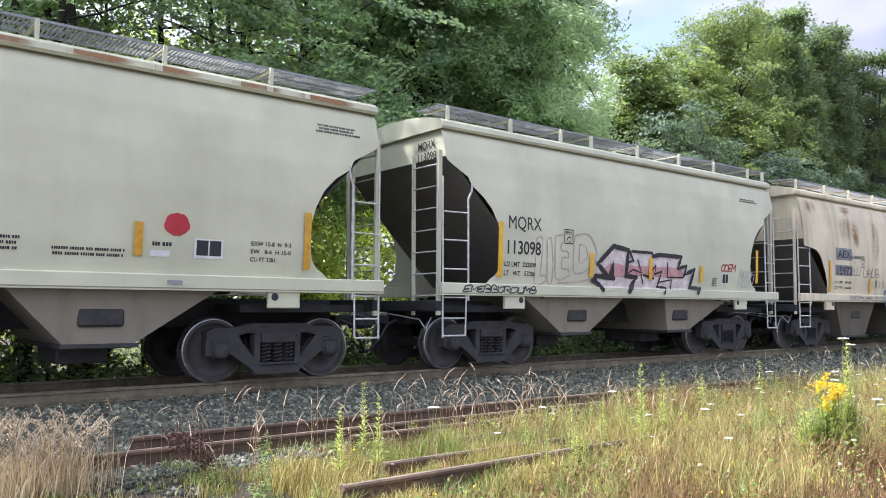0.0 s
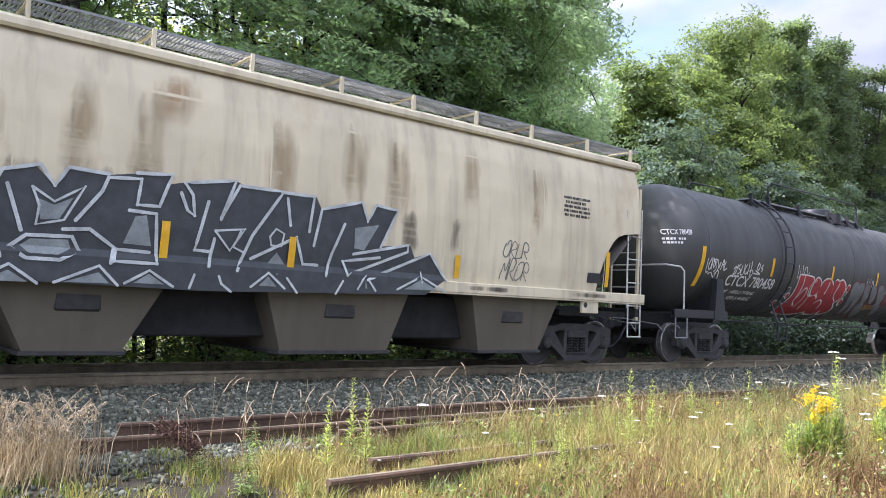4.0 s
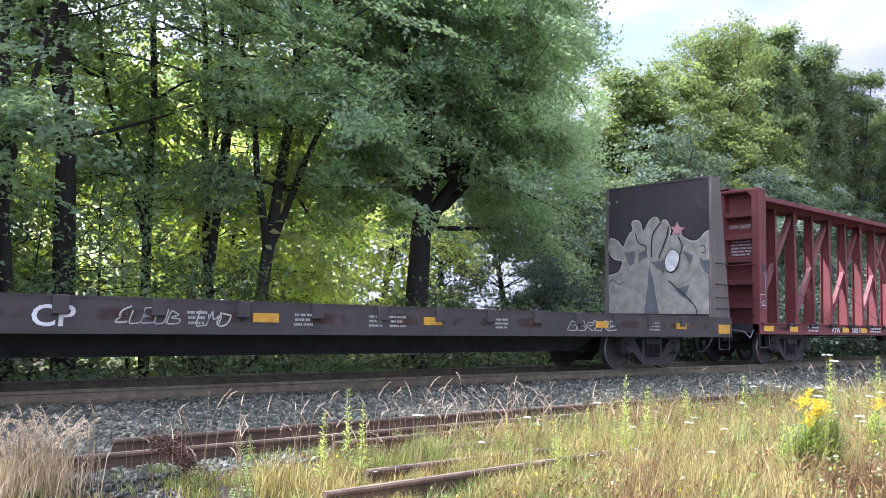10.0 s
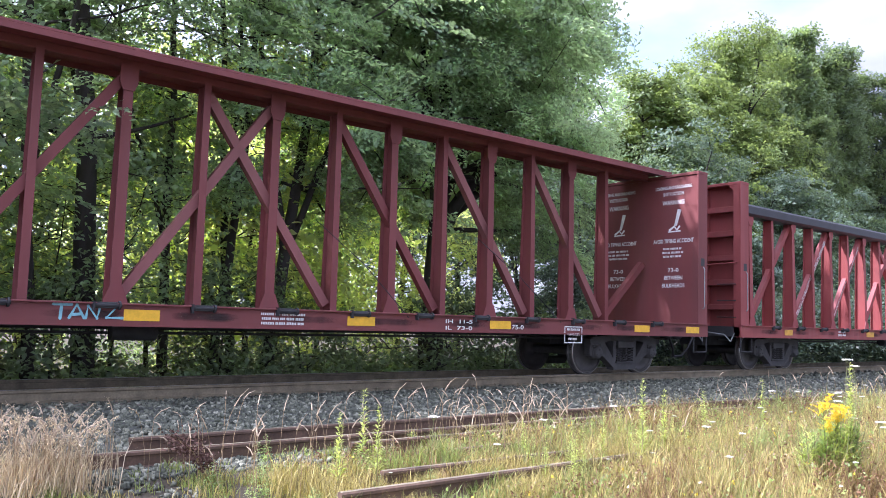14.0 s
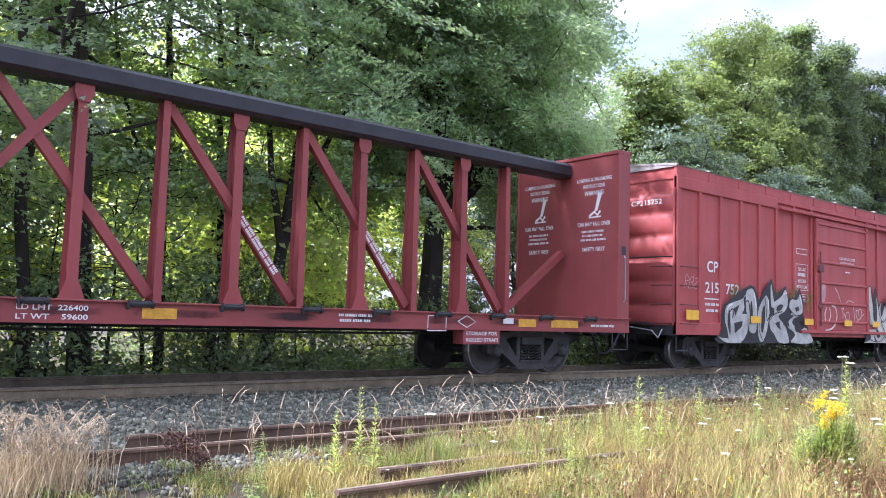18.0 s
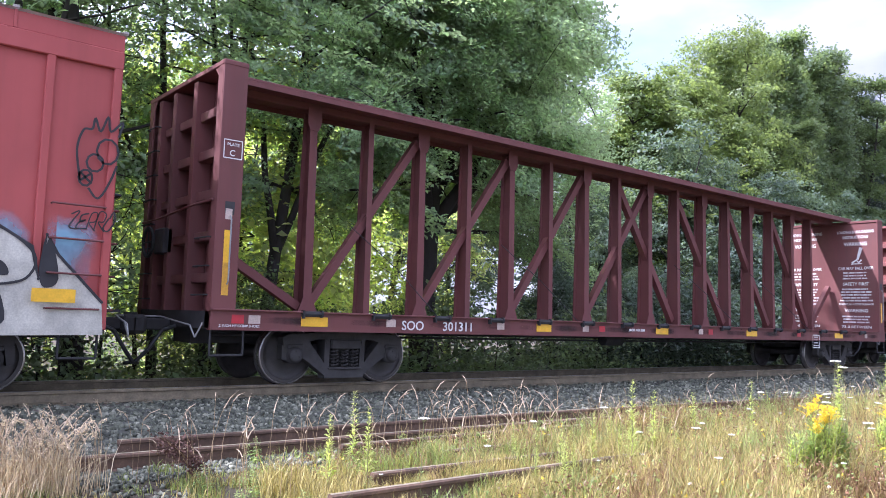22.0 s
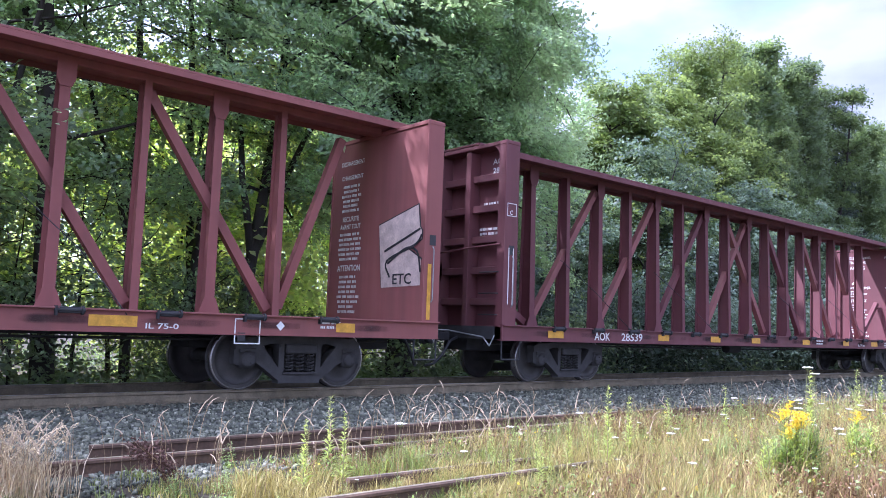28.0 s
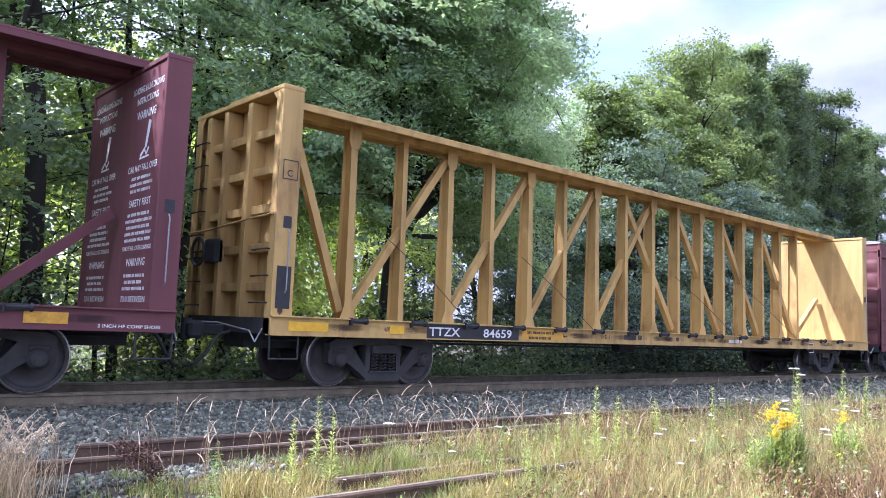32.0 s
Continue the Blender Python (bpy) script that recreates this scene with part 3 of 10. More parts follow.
def woodland():
    maple = lambda t: 3.7 * (0.75 + 0.5 * math.sin(math.pi * min(1, t * 1.1))) * (1 - 0.55 * t ** 3)
    slim = lambda t: 2.5 * (0.8 + 0.4 * math.sin(math.pi * t)) * (1 - 0.5 * t ** 2)
    shape = dict(clump=0.75, jitter=0.22, sprays=4, nodes=(3, 5))
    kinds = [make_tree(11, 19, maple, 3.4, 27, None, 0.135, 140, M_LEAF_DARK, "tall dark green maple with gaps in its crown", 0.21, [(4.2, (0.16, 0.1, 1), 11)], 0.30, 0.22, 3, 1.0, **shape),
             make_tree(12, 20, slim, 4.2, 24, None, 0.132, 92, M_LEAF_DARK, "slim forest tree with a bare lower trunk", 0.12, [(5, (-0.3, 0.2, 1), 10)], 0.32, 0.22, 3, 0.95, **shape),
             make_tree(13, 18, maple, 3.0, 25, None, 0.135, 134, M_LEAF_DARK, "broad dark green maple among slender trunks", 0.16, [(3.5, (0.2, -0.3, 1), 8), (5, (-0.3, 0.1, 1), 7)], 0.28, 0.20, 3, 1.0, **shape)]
    # the far-left trees are out of view, added to cast shade on the ballast
    spots = [(0, -5.5, 16.2, 20, 1.0), (2, -1.2, 16.2, 60, 1.0), (1, 3.15, 16.3, 130, 0.95), (0, 4.2, 16.5, 75, 1.0), (1, 6.05, 17.5, 10, 0.95), (1, 7.2, 17.6, 250, 0.9), (1, 7.95, 18.2, 95, 0.95), (2, 8.2, 17.1, 40, 1.0),
             (1, 0.9, 17.0, 300, 1.0), (1, -1.0, 20.2, 30, 0.9), (1, 2.4, 20.6, 200, 0.9), (0, -10.0, 16.5, 200, 1.0), (2, -14.5, 16.5, 100, 1.0)]
    for k, (i, x, y, r, s) in enumerate(spots):
        m = placed(kinds[i], x, y, r, s)
        if any(q[0] == i for q in spots[:k]):
            tagged(copy_thing(kinds[i], m), group="forest trees behind the track")
        else:
            kinds[i].matrix_basis = m
            tagged(kinds[i], group="forest trees behind the track")
    # the spreading ash by the line
    ash = make_tree(21, 16.0, lambda t: 3.85 * (0.72 + 0.5 * math.sin(math.pi * min(1, t * 0.95 + 0.12))) * (1 - 0.35 * t ** 4), 4.1, 72, None, 0.130, 400, M_LEAF_ASH,
                    "spreading ash with forked limbs and drooping leaves", 0.33,
                    [(4.7, (0.55, -0.1, 1), 7.5), (5.0, (0.32, 0.25, 1), 8.5), (4.8, (-0.28, -0.1, 1), 7.5), (4.7, (0.9, -0.2, 0.6), 3.8)], 0.40, 0.55, 3, 0.95, 0, "tree", 0.05, 6, (3, 5), 0.5, 280, 0.66, 0.28, lambda p: p[0] - 1.28 * p[1] < 7.4)
    ash.matrix_basis = placed(ash, 13.2, 17.0, 0, 1.0)
    # rounded and columnar trees further along the line
    rnd = make_tree(31, 20.5, lambda t: 3.6 * math.sqrt(max(0.03, 1 - (1.55 * t - 0.62) ** 2)), 3.0, 56, None, 0.165, 130, M_LEAF_ROUND, "round-headed tree with sunlit yellow-green leaves", 0.35, [(6, (0.25, 0, 1), 8), (6, (-0.25, 0.2, 1), 8)], 0.7, 0.45, 3, 1.25, 0, "tree", 0.0, 4, (4, 5), 0.75, 90)
    rnd.matrix_basis = placed(rnd, 43.0, 27.4, 180, 0.98)
    pop = make_tree(32, 21, lambda t: 1.9 * (1 - t) ** 0.6 * (0.85 + 0.2 * math.sin(11 * t)) + 0.15, 2.0, 44, None, 0.20, 70, M_LEAF_POP, "tall columnar poplar with grey-green leaves", 0.2, (), 1.3, 1.0, 1, 0.75, 0, "tree", 0.0, 3, (4, 5), 0.7, 90)
    near = make_tree(33, 14.5, lambda t: 4.3 * (0.7 + 0.4 * math.sin(math.pi * t)) * (1 - 0.45 * t ** 2), 1.2, 36, None, 0.22, 68, M_LEAF_NEAR, "leafy green tree at the edge of the wood", 0.22, [(4, (0.3, 0.2, 1), 7)], 0.7, 0.5, 2, 1.1, 0, "tree", 0.0, 4, (4, 5), 0.72, 40)
    edge = make_tree(36, 14.0, lambda t: 3.6 * (0.7 + 0.45 * math.sin(math.pi * t)) * (1 - 0.6 * t ** 2.4), 1.6, 40, None, 0.19, 92, M_LEAF_ROUND, "sunlit maple rising behind the wood's edge", 0.2, [(4, (0.3, 0.2, 1), 7)], 0.6, 0.3, 3, 1.0, 0, "tree", 0.0, 4, (3, 5), 0.72, 50, 0.8, 0.25)
    deep = make_tree(35, 8.5, lambda t: 3.3 * (0.75 + 0.35 * math.sin(math.pi * t)) * (1 - 0.4 * t ** 2), 0.5, 34, None, 0.21, 60, M_LEAF_SHADE, "low tree at the foot of the wood, shade put into its dark green", 0.14, [(2, (0.3, 0.2, 1), 4)], 0.6, 0.5, 2, 1.0, 14, "tree", 0.02, 4, (3, 5), 0.7, 20)
    fir = make_tree(34, 22, lambda t: 3.4 * (1 - t) ** 0.8 + 0.12, 1.0, 120, None, 0.24, 22, M_LEAF_SPRUCE, "dark spruce with drooping boughs", 0.22, (), 0.25, 0.6, 1, 0.6, 0, "tree", 0.02, 3, (2, 3, 4, 5), 0.25)
    spots = [(pop, 48.6, 27.0, 0, 1.01), (pop, 51.2, 27.0, 80, 1.00), (pop, 53.6, 26.6, 150, 1.10), (pop, 56.2, 26.3, 40, 1.03), (pop, 60.0, 27.0, 200, 1.10), (pop, 63.0, 27.3, 300, 1.05), (pop, 46.9, 28.5, 20, 0.99), (pop, 58.0, 28.0, 90, 1.05), (pop, 65.0, 28.6, 33, 1.0), (pop, 47.4, 24.5, 60, 0.72), (pop, 50.4, 24.0, 120, 0.74),
             (fir, 67.5, 28.0, 0, 1.02), (fir, 72.0, 29.0, 70, 1.03), (fir, 77.5, 30.5, 140, 1.0), (fir, 84.0, 31.0, 210, 1.0), (fir, 92.0, 32.5, 280, 1.02),
             (edge, 31.6, 23.4, 0, 1.0), (edge, 35.2, 25.0, 110, 1.06), (near, 29.5, 21.0, 0, 0.72), (near, 35.0, 22.5, 130, 1.0), (near, 41.0, 22.0, 250, 0.98), (deep, 30.5, 17.6, 0, 0.62), (deep, 34.5, 18.2, 50, 0.80), (deep, 38.5, 18.4, 110, 0.92), (deep, 42.5, 18.2, 170, 0.98), (deep, 47.0, 18.6, 230, 1.0), (deep, 52.0, 18.8, 290, 1.05), (deep, 58.0, 19.2, 20, 1.1), (deep, 65.0, 19.8, 80, 1.1), (deep, 74.0, 20.5, 140, 1.15), (deep, 86.0, 21.5, 200, 1.2),
             (near, 47.0, 22.5, 20, 0.95), (near, 54.0, 23.0, 75, 0.9), (near, 62.0, 23.0, 160, 0.9), (near, 72.0, 24.0, 210, 0.9), (near, 53.0, 32.0, 310, 1.25), (near, 60.0, 33.0, 35, 1.25),
             (near, 38.0, 29.0, 60, 1.22), (near, 22.0, 22.5, 200, 0.80), (near, 25.5, 22.5, 280, 0.82), (near, 19.0, 27.0, 15, 1.0), (near, 24.0, 29.0, 140, 1.1), (deep, 20.5, 19.0, 60, 0.7), (deep, 25.0, 18.6, 160, 0.7), (near, 33.0, 26.0, 100, 1.08), (pop, 69.5, 25.5, 60, 0.95), (pop, 74.0, 27.0, 130, 1.0), (pop, 79.0, 28.4, 220, 1.02), (near, 70.5, 30.5, 70, 1.2), (near, 80.0, 33.0, 170, 1.3), (near, 90.0, 30.0, 240, 1.2), (near, 83.0, 25.0, 20, 1.0)]
    used = set()
    for ob, x, y, r, s in spots:
        m = placed(ob, x, y, r, s)
        if ob.name in used:
            tagged(copy_thing(ob, m), group="trees along the line")
        else:
            used.add(ob.name)
            ob.matrix_basis = m
            tagged(ob, group="trees along the line")
    # sunlit young growth behind the first trunks; part of the sunlight is in its leaf colour
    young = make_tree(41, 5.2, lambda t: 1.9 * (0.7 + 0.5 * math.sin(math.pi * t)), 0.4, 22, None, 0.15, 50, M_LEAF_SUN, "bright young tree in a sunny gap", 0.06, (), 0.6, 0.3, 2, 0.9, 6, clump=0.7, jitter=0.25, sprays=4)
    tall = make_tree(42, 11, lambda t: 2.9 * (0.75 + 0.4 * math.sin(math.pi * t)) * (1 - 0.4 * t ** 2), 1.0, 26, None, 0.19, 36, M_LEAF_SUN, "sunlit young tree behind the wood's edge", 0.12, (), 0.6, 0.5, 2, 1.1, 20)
    r = random.Random(5)
    first = {}
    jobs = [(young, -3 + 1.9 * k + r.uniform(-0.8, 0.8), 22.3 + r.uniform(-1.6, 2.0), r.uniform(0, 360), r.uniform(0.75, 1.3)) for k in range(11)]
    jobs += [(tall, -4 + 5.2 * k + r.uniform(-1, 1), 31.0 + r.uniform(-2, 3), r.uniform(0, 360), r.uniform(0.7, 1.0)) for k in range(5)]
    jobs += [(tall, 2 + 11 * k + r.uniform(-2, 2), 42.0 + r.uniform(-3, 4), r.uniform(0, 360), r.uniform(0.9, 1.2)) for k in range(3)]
    for ob, x, y, rot, s in jobs:
        m = placed(ob, x, y, rot, s)
        if ob.name in first:
            tagged(copy_thing(ob, m), group="young trees in the clearing")
        else:
            first[ob.name] = 1
            ob.matrix_basis = m
            tagged(ob, group="young trees in the clearing")
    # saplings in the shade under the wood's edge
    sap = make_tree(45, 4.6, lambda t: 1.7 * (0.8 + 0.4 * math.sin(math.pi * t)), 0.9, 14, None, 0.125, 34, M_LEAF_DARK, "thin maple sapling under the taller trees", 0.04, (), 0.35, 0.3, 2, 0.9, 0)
    first = {}
    for k in range(9):
        x = -3 + 1.05 * k + r.uniform(-0.4, 0.4)
        m = placed(sap, x, 16.9 + r.uniform(-0.9, 1.2), r.uniform(0, 360), r.uniform(0.75, 1.25))
        if first:
            tagged(copy_thing(sap, m), group="saplings under the wood's edge")
        else:
            first[1] = 1
            sap.matrix_basis = m
            tagged(sap, group="saplings under the wood's edge")
    # bushes along the far edge of the ballast
    bush = make_tree(51, 1.7, lambda t: 1.0 * (0.75 + 0.4 * math.sin(math.pi * t)), 0.05, 16, None, 0.115, 24, M_LEAF_BUSH, "low green bush beside the ballast", 0.03, (), 0.6, 0.6, 2, 0.55, 14, "bush")
    bush2 = make_tree(52, 2.6, lambda t: 1.2 * (0.8 + 0.3 * math.sin(math.pi * t)), 0.1, 18, None, 0.12, 32, M_LEAF_BUSH, "leafy green shrub at the foot of the trees", 0.04, (), 0.7, 0.6, 2, 0.65, 14, "bush")
    dim = make_tree(53, 2.4, lambda t: 1.15 * (0.8 + 0.3 * math.sin(math.pi * t)), 0.05, 18, None, 0.12, 32, M_LEAF_SHADE, "dense shrub beside the ballast with shade put into its leaf colour", 0.04, (), 0.7, 0.6, 2, 0.65, 16, "bush")
    first = {}
    for k in range(44):
        x = -2.5 + 1.15 * k + r.uniform(-0.5, 0.5)
        if k < 20 and k % 5 in (1, 2, 4):
            continue
        # from here along the line, shrubs have their shade in the leaf colour
        ob = dim if k > 19 else (bush if k % 4 else bush2)
        y = 15.2 + r.uniform(-0.3, 1.2) + (0.8 if ob is bush2 else 0)
        m = placed(ob, x, y, r.uniform(0, 360), r.uniform(0.7, 1.1) * (1 + 0.006 * k))
        if ob.name in first:
            tagged(copy_thing(ob, m), group="bushes beyond the track")
        else:
            first[ob.name] = 1
            ob.matrix_basis = m
            tagged(ob, group="bushes beyond the track")


woodland()


def undergrowth():
    """Low leafy plants that cover the ground in the wood."""
    rng = np.random.default_rng(57)
    C, N = [], []
    for _ in range(1500):
        x, y = rng.uniform(-6, 40), 14.6 + 14.0 * rng.uniform(0, 1) ** 1.6
        h = rng.uniform(0.25, 0.95)
        m = int(rng.integers(14, 34))
        d = rng.normal(size=(m, 3)) * np.array([0.30, 0.30, 0.0])
        d[:, 2] = h * rng.uniform(0.15, 1.0, m)
        C.append(np.array([x, y, ground_z(x, y)]) + d)
        N.append(rng.normal(size=(m, 3)) * 0.45 + np.array([0, -0.2, 0.9]))
    C, N = np.concatenate(C), np.concatenate(N)
    me = leaf_mesh("undergrowth", C, N, 0.13 * rng.uniform(0.6, 1.5, len(C)), rng, M_LEAF_BUSH, 0.6)
    tagged(new("undergrowth", me), "low green undergrowth covering the floor of the wood", "plants", kind="stuff")


undergrowth()


# ---- railway cars ----
# A car's own space: x from its front (left) end along the track, y away from the viewer, z above the rail tops.
def car_root(name, label, category, x0):
    ob = new(name)
    ob.matrix_basis = pose(x0, TRACK_Y, 0)
    CARS.append((ob, x0))
    return tagged(ob, label, category, "cars of the freight train")


CARS, WHEELSETS = [], []


class Side:
    """Draws thin paint on a car's near face: at(x, z) gives the place of the skin, lifted a little."""

    def __init__(self, root, at):
        self.root, self.at = root, at

    def put(self, name, polys, material, label="", lift=0.006):
        s = Shape()
        for vs, fs in polys:
            s.add([self.at(x, z, lift) for x, z in vs], fs)
        return part(name, s, material, self.root, label)

    def text(self, text, x, z, size, material, width=None, lift=0.006, name="lettering", label=""):
        vs, fs, w = glyphs(text, size)
        k = 1.0 if width is None else width / max(w, 1e-6)
        return self.put(name, [([(x + a * k, z + b) for a, b in vs], fs)], material, label, lift)

    def rect(self, x0, x1, z0, z1, material, name="plate", label="", lift=0.005):
        n = max(1, int((z1 - z0) / 0.12))
        m = max(1, int((x1 - x0) / 0.5))
        vs = [(x0 + (x1 - x0) * i / m, z0 + (z1 - z0) * j / n) for j in range(n + 1) for i in range(m + 1)]
        fs = [(j * (m + 1) + i, j * (m + 1) + i + 1, (j + 1) * (m + 1) + i + 1, (j + 1) * (m + 1) + i) for j in range(n) for i in range(m)]
        return self.put(name, [(vs, fs)], material, label, lift)

    def frame_box(self, x0, x1, z0, z1, t, material, name="marking_box", lift=0.006):
        s = []
        for a, b, c, d in ((x0, x1, z0, z0 + t), (x0, x1, z1 - t, z1), (x0, x0 + t, z0 + t, z1 - t), (x1 - t, x1, z0 + t, z1 - t)):
            s.append(([(a, c), (b, c), (b, d), (a, d)], [(0, 1, 2, 3)]))
        return self.put(name, s, material, "", lift)

    def bars(self, x, z, w, rows, h, gap, material, name="small_print", seed=0):
        """Writing too small to read: plain bars of its size, broken into words and letters."""
        r = random.Random(seed)
        s = []
        for k in range(rows):
            zz = z - k * (h + gap)
            end = x + w * r.uniform(0.78, 1.0)
            x1 = x + (x + w - end) / 2
            while x1 < end:
                stop = min(end, x1 + h * r.uniform(1.6, 5.5))
                while x1 < stop:
                    l = h * r.uniform(0.45, 0.7)
                    s.append(([(x1, zz), (x1 + l, zz), (x1 + l, zz + h), (x1, zz + h)], [(0, 1, 2, 3)]))
                    x1 += l + 0.2 * h
                x1 += h * 0.5
        return tagged(self.put(name, s, material), kind="stuff")

    def stroke(self, pts, w, material, name="spray_line", lift=0.006, taper=False):
        """A sprayed line of width w through points (x, z)."""
        dense = []
        for (a, b), (c, d) in zip(pts, pts[1:]):
            n = max(1, int(math.hypot(c - a, d - b) / 0.12))
            dense += [(a + (c - a) * i / n, b + (d - b) * i / n) for i in range(n)]
        dense.append(pts[-1])
        vs, fs = [], []
        for k, (x, z) in enumerate(dense):
            p, q = dense[max(0, k - 1)], dense[min(len(dense) - 1, k + 1)]
            l = math.hypot(q[0] - p[0], q[1] - p[1]) or 1
            ww = w * (1 - 0.7 * k / len(dense)) if taper else w
            nx, nz = -(q[1] - p[1]) / l * ww / 2, (q[0] - p[0]) / l * ww / 2
            vs += [(x + nx, z + nz), (x - nx, z - nz)]
        fs = [(2 * k, 2 * k + 1, 2 * k + 3, 2 * k + 2) for k in range(len(dense) - 1)]
        return vs, fs


def flat_side(y):
    return lambda x, z, lift: (x, y - lift, z)


GLYPH = [[(0, 0), (0.15, 1), (0.55, 0.9), (0.6, 0.55), (0.2, 0.5), (0.75, 0.4), (0.7, 0.05), (0.1, 0.0)],
         [(0.1, 0.9), (0.0, 0.2), (0.35, 0.0), (0.7, 0.25), (0.75, 0.85), (0.4, 1.0), (0.15, 0.85)],
         [(0, 1), (0.7, 0.95), (0.1, 0.1), (0.8, 0.0)],
         [(0.75, 0.95), (0.15, 0.9), (0.1, 0.5), (0.6, 0.5), (0.1, 0.45), (0.1, 0.05), (0.8, 0.1)],
         [(0.05, 0), (0.1, 1), (0.4, 0.45), (0.7, 1), (0.75, 0)],
         [(0.1, 1), (0.05, 0.1), (0.4, 0.0), (0.75, 0.15), (0.7, 1)],
         [(0.05, 0), (0.1, 0.95), (0.65, 0.85), (0.6, 0.5), (0.15, 0.45), (0.8, -0.05)]]


def tag_scrawl(side, x, z, w, h, material, n=5, seed=1, name="scrawled_tag", thick=0.03):
    r = random.Random(seed)
    polys = []
    for k in range(n):
        g = r.choice(GLYPH)
        cw = w / n
        pts = [(x + cw * (k - 0.15 + 1.35 * a + r.uniform(-0.12, 0.12)) + 0.25 * h * b, z + b * h * r.uniform(0.75, 1.15)) for a, b in g]
        polys.append(side.stroke(soften(pts), thick * r.uniform(0.7, 1.05), material))
    return side.put(name, polys, material, "", 0.008)


def soften(pts, n=5):
    """A smooth line through the points."""
    q = [pts[0]] + list(pts) + [pts[-1]]
    out = []
    for a, b, c, d in zip(q, q[1:], q[2:], q[3:]):
        for k in range(n):
            t = k / n
            out.append(tuple(0.5 * (2 * b[i] + (c[i] - a[i]) * t + (2 * a[i] - 5 * b[i] + 4 * c[i] - d[i]) * t * t + (3 * b[i] - a[i] - 3 * c[i] + d[i]) * t ** 3) for i in (0, 1)))
    return out + [pts[-1]]


def disc(x, z, r, n=14):
    return [(x + r * math.cos(2 * math.pi * k / n), z + r * math.sin(2 * math.pi * k / n)) for k in range(n)], [tuple(range(n))]


def stain(side, x0, x1, z0, z1, material, name="weather_stain"):
    side.rect(x0, x1, z0, z1, material, name, "", 0.0025)


class Piece:
    """Graffiti drawn in coats of spray paint: filled shapes and lines, one part a coat."""

    def __init__(self, side, name, label, coats):
        self.side, self.name, self.label, self.coats = side, name, label, coats
        self.shapes = {k: [] for k, _ in coats}

    def line(self, coat, width, pts, soft=True):
        path = soften(pts) if soft and len(pts) > 2 else pts
        got = self.shapes[coat]
        got.append(self.side.stroke(path, width, None))
        ends = pts if not soft else (pts[0], pts[-1])
        for a, b in ends:
            got.append(disc(a, b, width / 2, 10))

    def fill(self, coat, pts, soft=True):
        if soft:
            n = len(pts)
            ring = soften([pts[-1]] + pts + pts[:2], 4)
            pts = ring[4:4 + 4 * n]
        # cut into level bands, so that the paint follows a curved skin
        bm = bmesh.new()
        bm.faces.new([bm.verts.new((a, 0, b)) for a, b in pts])
        lo, hi = min(p[1] for p in pts), max(p[1] for p in pts)
        for k in range(1, int((hi - lo) / 0.09) + 1):
            bmesh.ops.bisect_plane(bm, geom=bm.verts[:] + bm.edges[:] + bm.faces[:], plane_co=(0, 0, lo + 0.09 * k), plane_no=(0, 0, 1))
        bmesh.ops.triangulate(bm, faces=bm.faces[:])
        bm.verts.index_update()
        self.shapes[coat].append(([(v.co.x, v.co.z) for v in bm.verts], [tuple(v.index for v in f.verts) for f in bm.faces]))
        bm.free()

    def done(self):
        root = None
        for k, (coat, material) in enumerate(self.coats):
            s = Shape()
            for j, (vs, fs) in enumerate(self.shapes[coat]):
                s.add([self.side.at(a, b, 0.006 + 0.007 * k + 0.0005 * (j % 12)) for a, b in vs], fs)
            ob = part(self.name if root is None else coat, s, material, self.side.root if root is None else root, self.label if root is None else "")
            root = root or ob


def wheel_mesh(r):
    s = Shape()
    prof = [(-0.07, r - 0.07), (-0.07, r - 0.005), (-0.065, r), (0.04, r + 0.004), (0.047, r + 0.022), (0.065, r + 0.022), (0.07, r - 0.06), (0.03, r - 0.075), (0.0, 0.30 * r / 0.457),
            (0.0, 0.16), (0.06, 0.13), (0.09, 0.12), (0.09, 0.0)]
    back = [(-0.07, r - 0.07), (-0.03, r - 0.09), (-0.045, 0.30 * r / 0.457), (-0.04, 0.17), (-0.09, 0.13), (-0.09, 0.0)]
    s.lathe(prof, (0, 0, 0), "y", 40)
    s.lathe(back, (0, 0, 0), "y", 40)
    return s


